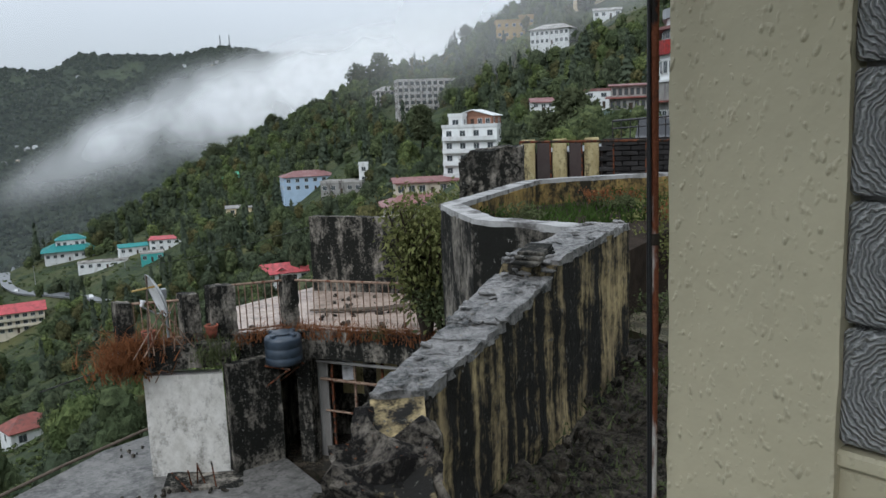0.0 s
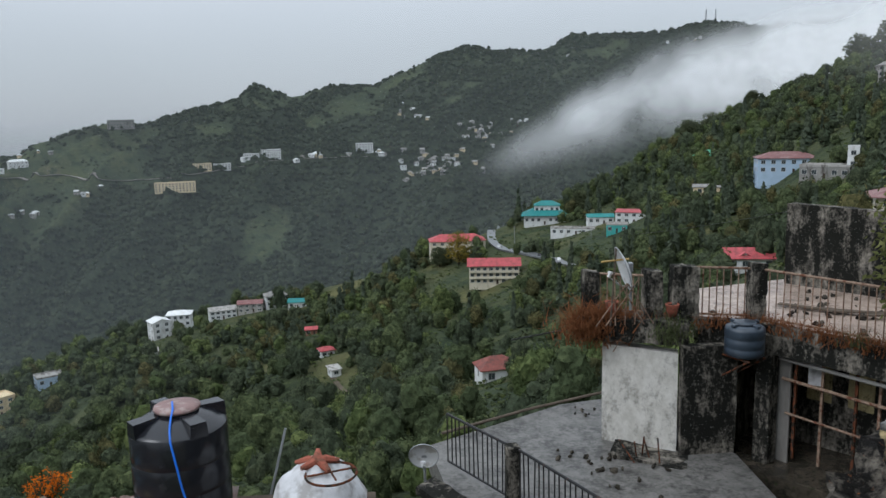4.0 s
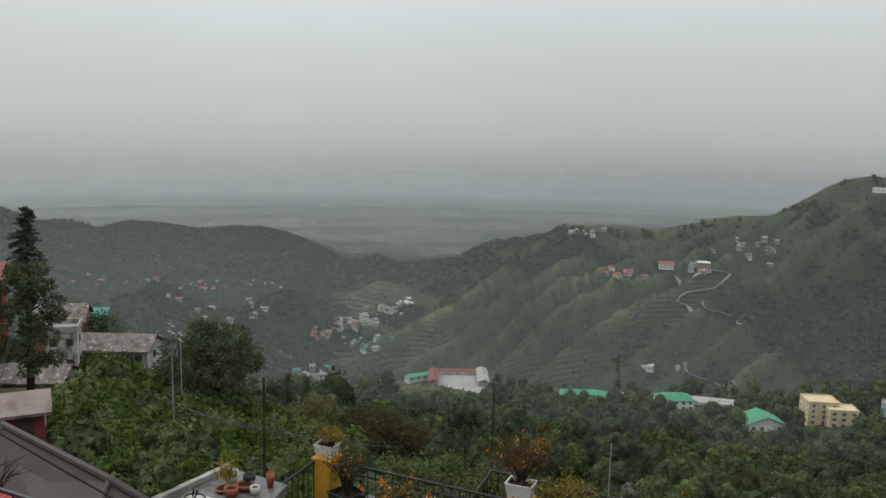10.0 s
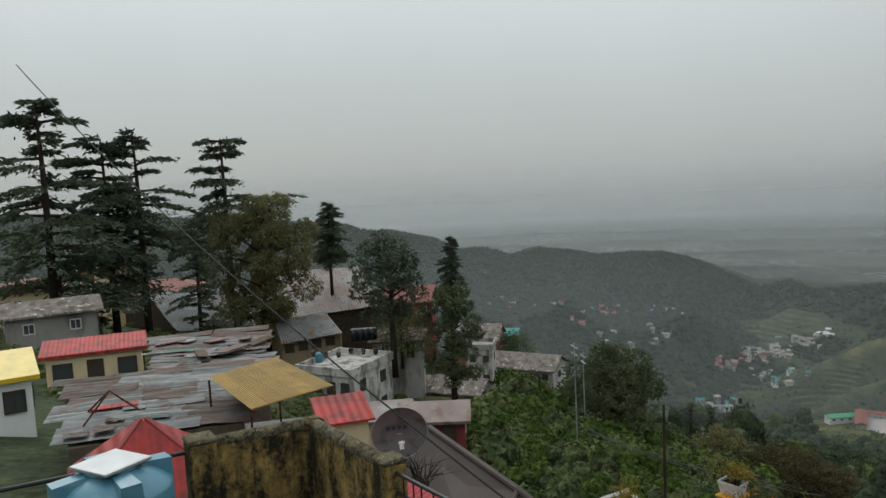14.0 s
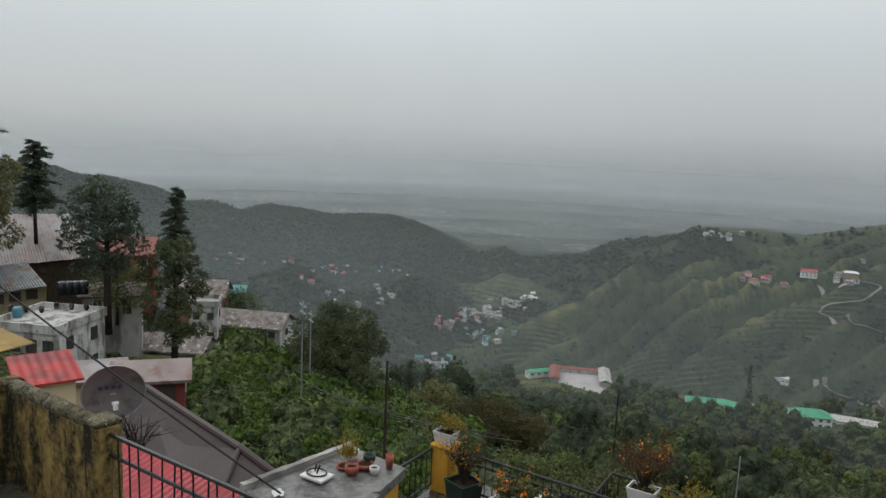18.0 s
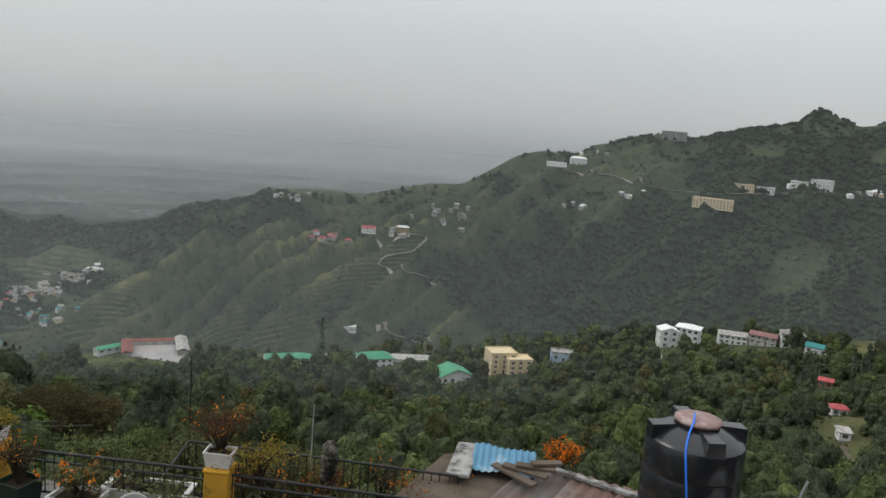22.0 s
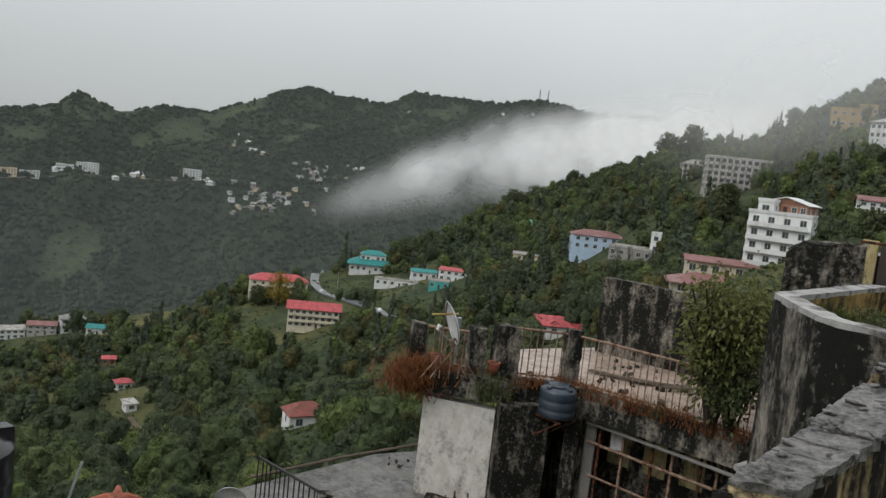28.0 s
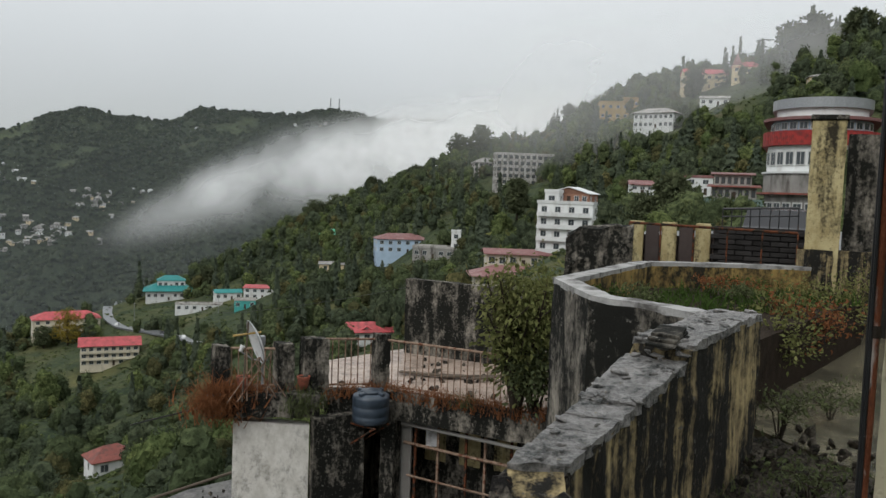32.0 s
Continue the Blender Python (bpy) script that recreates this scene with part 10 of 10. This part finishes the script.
az, rr = ru.uniform(82, 112, n), ru.uniform(46, 118, n)
P = np.stack([-np.sin(np.radians(az)) * rr, np.cos(np.radians(az)) * rr, land(az, rr) - 0.2, ru.uniform(0.4, 1.2, n), ru.uniform(0.4, 0.9, n)], -1)
scatter("yard_growth", weedy, P, M["leaf_mid"], "green undergrowth between the houses")
# large trees standing among the town houses
for k, (a, e, r2, h2, w2_, kind_) in enumerate(((-49.7, -3.4, 150, 14, 4.6, "b"), (-47.9, -3.2, 152, 9.5, 4.0, "b"), (-52.7, 7.0, 445, 20, 7, "c"), (-56.6, 8.4, 430, 25, 8, "b"), (-58.0, 8.6, 420, 27, 8, "b"), (-60.6, 8.6, 400, 27, 9, "b"),
                                              (-42.3, 5.0, 585, 16, 5, "b"), (-36.2, 2.4, 600, 25, 11, "b"), (-34.6, 2.2, 600, 20, 9, "b"), (-17.2, -7.6, 455, 15, 6, "b"), (-38.9, -1.6, 300, 15, 4, "b"), (-50.6, 7.0, 440, 17, 5, "b"), (-54.9, 8.6, 440, 18, 8, "c"),
                                              (-24.5, -2.6, 560, 16, 9, "b"), (-26.0, -2.0, 580, 15, 9, "b"), (-28.4, -0.4, 590, 14, 5, "b"), (-31.5, 0.6, 600, 13, 7, "b"), (-9.6, -11.2, 380, 11, 4, "c"), (-6.9, -10.9, 400, 9, 5, "b"), (-45.2, 5.8, 560, 18, 9, "b"), (-47.0, 6.5, 560, 20, 9, "b"))):
    if kind_ == "b":
        tree_broad("town_tree", *spot(a, e, r2), h2, w2_, "large dark tree standing among the hillside houses", "leaf_dark", 2600, 600 + k, 0.045 * h2, 0.15)
    else:
        tree_cedar("town_cedar", *spot(a, e, r2), h2, w2_, "flat-tiered cedar standing among the hillside houses", 600 + k, True, 0.3, 0.0, 0.8)
tree_broad("gold_tree", *spot(-8.3, -11.0, 395), 17, 7, "yellowing tree beside the rose-roofed house", "leaf_gold", 2200, 15, 0.42, 0.2)


# ---- poles and wires ----
def pole(name, x, y, z, h, label, arms=0, mtl="steel", r=0.06):
    t = thing(name, x, y, z, 0, label, "pole")
    part("shaft", Geo().tube([(0, 0, -2), (0, 0, h)], [r, r * 0.7], 8), mtl, t)
    for k in range(arms):
        part("cross_arm", Geo().box(0, 0, h - 0.3 - 0.5 * k, 1.3 - 0.2 * k, 0.08, 0.08), mtl, t)
    return t


def wire(label, a, b, sag, r=0.012, mtl="cable"):
    a, b = Vector(a), Vector(b)
    t = thing("wire", a.x, a.y, a.z, 0, label, "wire", "overhead wires")
    part("line", Geo().tube([tuple((b - a) * (q / 24) - Vector((0, 0, 4 * sag * (q / 24) * (1 - q / 24)))) for q in range(25)], r, 5), mtl, t)
    return t


p1 = spot(70.6, -20.0, 55)
pole("power_pole", *p1, 7.2, "slim steel power pole with cross arms on the slope", 2)
p2 = spot(70.0, -19.0, 64)
pole("power_pole", *p2, 6.3, "slim steel power pole on the slope", 2)
p3 = spot(73.2, -18.2, 75)
pole("power_pole", *p3, 4.2, "dark wooden pole on the slope", 0, "bark", 0.1)
pole("leaning_pole", *spot(64.4, -24.0, 12.5), 1.7, "thin leaning dark rod behind the pot roof", 0, "bark", 0.03)
pole("street_lamp", *spot(38.7, -25.6, 22), 2.0, "slim pale street lamp below the terrace", 0, "steel", 0.025)
pole("aerial_rod", *spot(47.6, -24.6, 11.2), 1.5, "thin dark aerial rod behind the railing", 0, "iron_black", 0.014)
for k in range(3):
    wire("thin power line sagging over the green slope", (p1[0], p1[1] + 0.5 * k, p1[2] + 1.6 - 0.4 * k), spot(58 - 2 * k, -21.5 - 0.4 * k, 26), 0.5, 0.02)
    wire("pale slack cable between tree and hut", spot(80.1 + 0.1 * k, -12.5, 80), spot(82.0 + 0.3 * k, -17.0, 84), 1.2 + 0.25 * k, 0.03, "wall_grey")
    wire("thin line hanging down to the pole", (p1[0], p1[1] + 0.4 * k, p1[2] + 6.6), (p1[0] + 0.8, p1[1] + 0.4 * k, p1[2] - 1), 0.05, 0.014)
wire("black overhead cable crossing before the houses", spot(106.41, 7.14, 15.0), spot(71.9, -25.81, 6.6), 0.28, 0.0095)
wire("thin wire stretched across the near hillside", spot(-16.5, -8.9, 300), spot(-32.5, -6.6, 120), 1.5, 0.05)
wire("thin line over the wooded valley", spot(18.0, -19.5, 120), spot(40.0, -21.6, 60), 0.8, 0.03)


# cars and a lamp post on the hill road
def small_car(x, y, z, rz, label, paint):
    t = thing("road_car", x, y, z, rz, label, "car", "cars on the hill road")
    side = [(-2.0, 0.3), (-2.05, 0.8), (-1.5, 0.95), (-1.1, 1.45), (0.5, 1.45), (1.1, 0.98), (1.95, 0.85), (2.0, 0.3)]
    k = len(side)
    g = Geo().add([(px_, sy * (0.70 if pz > 1.1 else 0.82), pz) for sy in (-1, 1) for px_, pz in side], [tuple(range(k)), tuple(range(2 * k - 1, k - 1, -1))] + [(i, i + k, (i + 1) % k + k, (i + 1) % k) for i in range(k)])
    part("body", g, paint, t)
    for sy in (-1, 1):
        part("side_window", Geo().box(-0.3, sy * 0.76, 1.18, 1.4, 0.03, 0.34), "pane", t)
        for wx in (-1.25, 1.25):
            part("wheel", Geo().tube([(wx, sy * 0.70, 0.32), (wx, sy * 0.85, 0.32)], 0.32, 12), "cable", t)
    return t


for a, e, turn, paint, label in ((-11.3, -9.75, 80, "car_white", "white car parked on the hill road"), (-14.2, -10.38, 92, "car", "dark car on the wet hill road"), (-15.6, -10.75, 95, "car_white", "pale car parked beside the hill road")):
    rx_, ry_, rz_ = site(a, e)
    small_car(rx_, ry_, rz_ + 0.3, turn + a, label, paint)
pole("power_pole", *site(-12.4, -9.4), 9.0, "tall steel power pole beside the hill road", 2, "steel", 0.14)
pole("power_pole", *site(-17.9, -8.9), 8.0, "slim power pole among the hillside houses", 1, "steel", 0.12)

# ---- cloud bank spilling over the shoulder of the far ridge ----
CLOUD_EDGE = np.array([(-86, -4, 18), (-52, -3, 9), (-42, -3, 8.4), (-35, -3, 7.6), (-31, -3, 6.8), (-28.2, -3, 5.8), (-25, -3, 5.0), (-21.8, -3.2, 4.0), (-17.3, -4.4, 1.7), (-14.5, -5.0, -0.1), (-12.1, -5.5, -1.9), (-10.9, -5.8, -2.7), (-9.0, -6.0, -4.2), (-7, -6.2, -5.4)], float)


def cloud(name, az0, az1, r0, lean, lift, mtl, label):
    """A bank of vapour whose top climbs with the ridge, leaning back as it rises."""
    nu, nv = 60, 10
    v, uv = [], []
    for j in range(nv + 1):
        for i in range(nu + 1):
            a, t = az0 + (az1 - az0) * i / nu, j / nv
            low, high = (float(np.interp(a, CLOUD_EDGE[:, 0], CLOUD_EDGE[:, c])) for c in (1, 2))
            el_ = low + (high + lift + 0.35 * noise.noise(Vector((a * 0.9, r0, 0))) - low) * t
            d = r0 + lean * t
            v.append(spot(a, el_, d))
            uv.append((i / nu, t))
    w = nu + 1
    f = [(j * w + i, j * w + i + 1, (j + 1) * w + i + 1, (j + 1) * w + i) for j in range(nv) for i in range(nu)]
    me = bpy.data.meshes.new(name)
    me.from_pydata(v, [], f)
    lay = me.uv_layers.new(name="UVMap")
    for lp in me.loops:
        lay.data[lp.index].uv = uv[lp.vertex_index]
    me.materials.append(mtl)
    me.polygons.foreach_set("use_smooth", [True] * len(me.polygons))
    return tagged(new(name, me), label, "cloud", kind="structure")


cloud("cloud_bank_back", -7, -52, 770, 60, 0.8, mist_mat("cloud_vapour_back", 2.0, 0.008, 0.24, 0.62, ((0.42, 0.35), (0.75, 0.42)), (1, 1, 1), 1.0), "thick white cloud pouring over the ridge shoulder")
cloud("cloud_bank_front", -8, -52, 690, 40, 0.2, mist_mat("cloud_vapour_front", 1.3, 0.018, 0.26, 0.66, ((0.40, 0.35), (0.8, 0.5)), (1, 1, 1), 3.0), "white cloud drifting behind the wooded crest")
curtain("mist_hillside", -26, -66, 352, -4, 100, mist_mat("hillside_mist", 0.36, 0.008, 0.25, 0.7, ((0.4, 0.2), (0.45, 0.3)), (1, 1, 1), 5.0), "thin mist veiling the upper hillside", 60)
curtain("mist_upper", -28, -86, 398, 6, 190, mist_mat("upper_mist", 0.26, 0.006, 0.10, 0.6, ((0.35, 0.1), (0.62, 0.25)), (1, 1, 1), 8.0), "mist lying over the top of the town", 20)
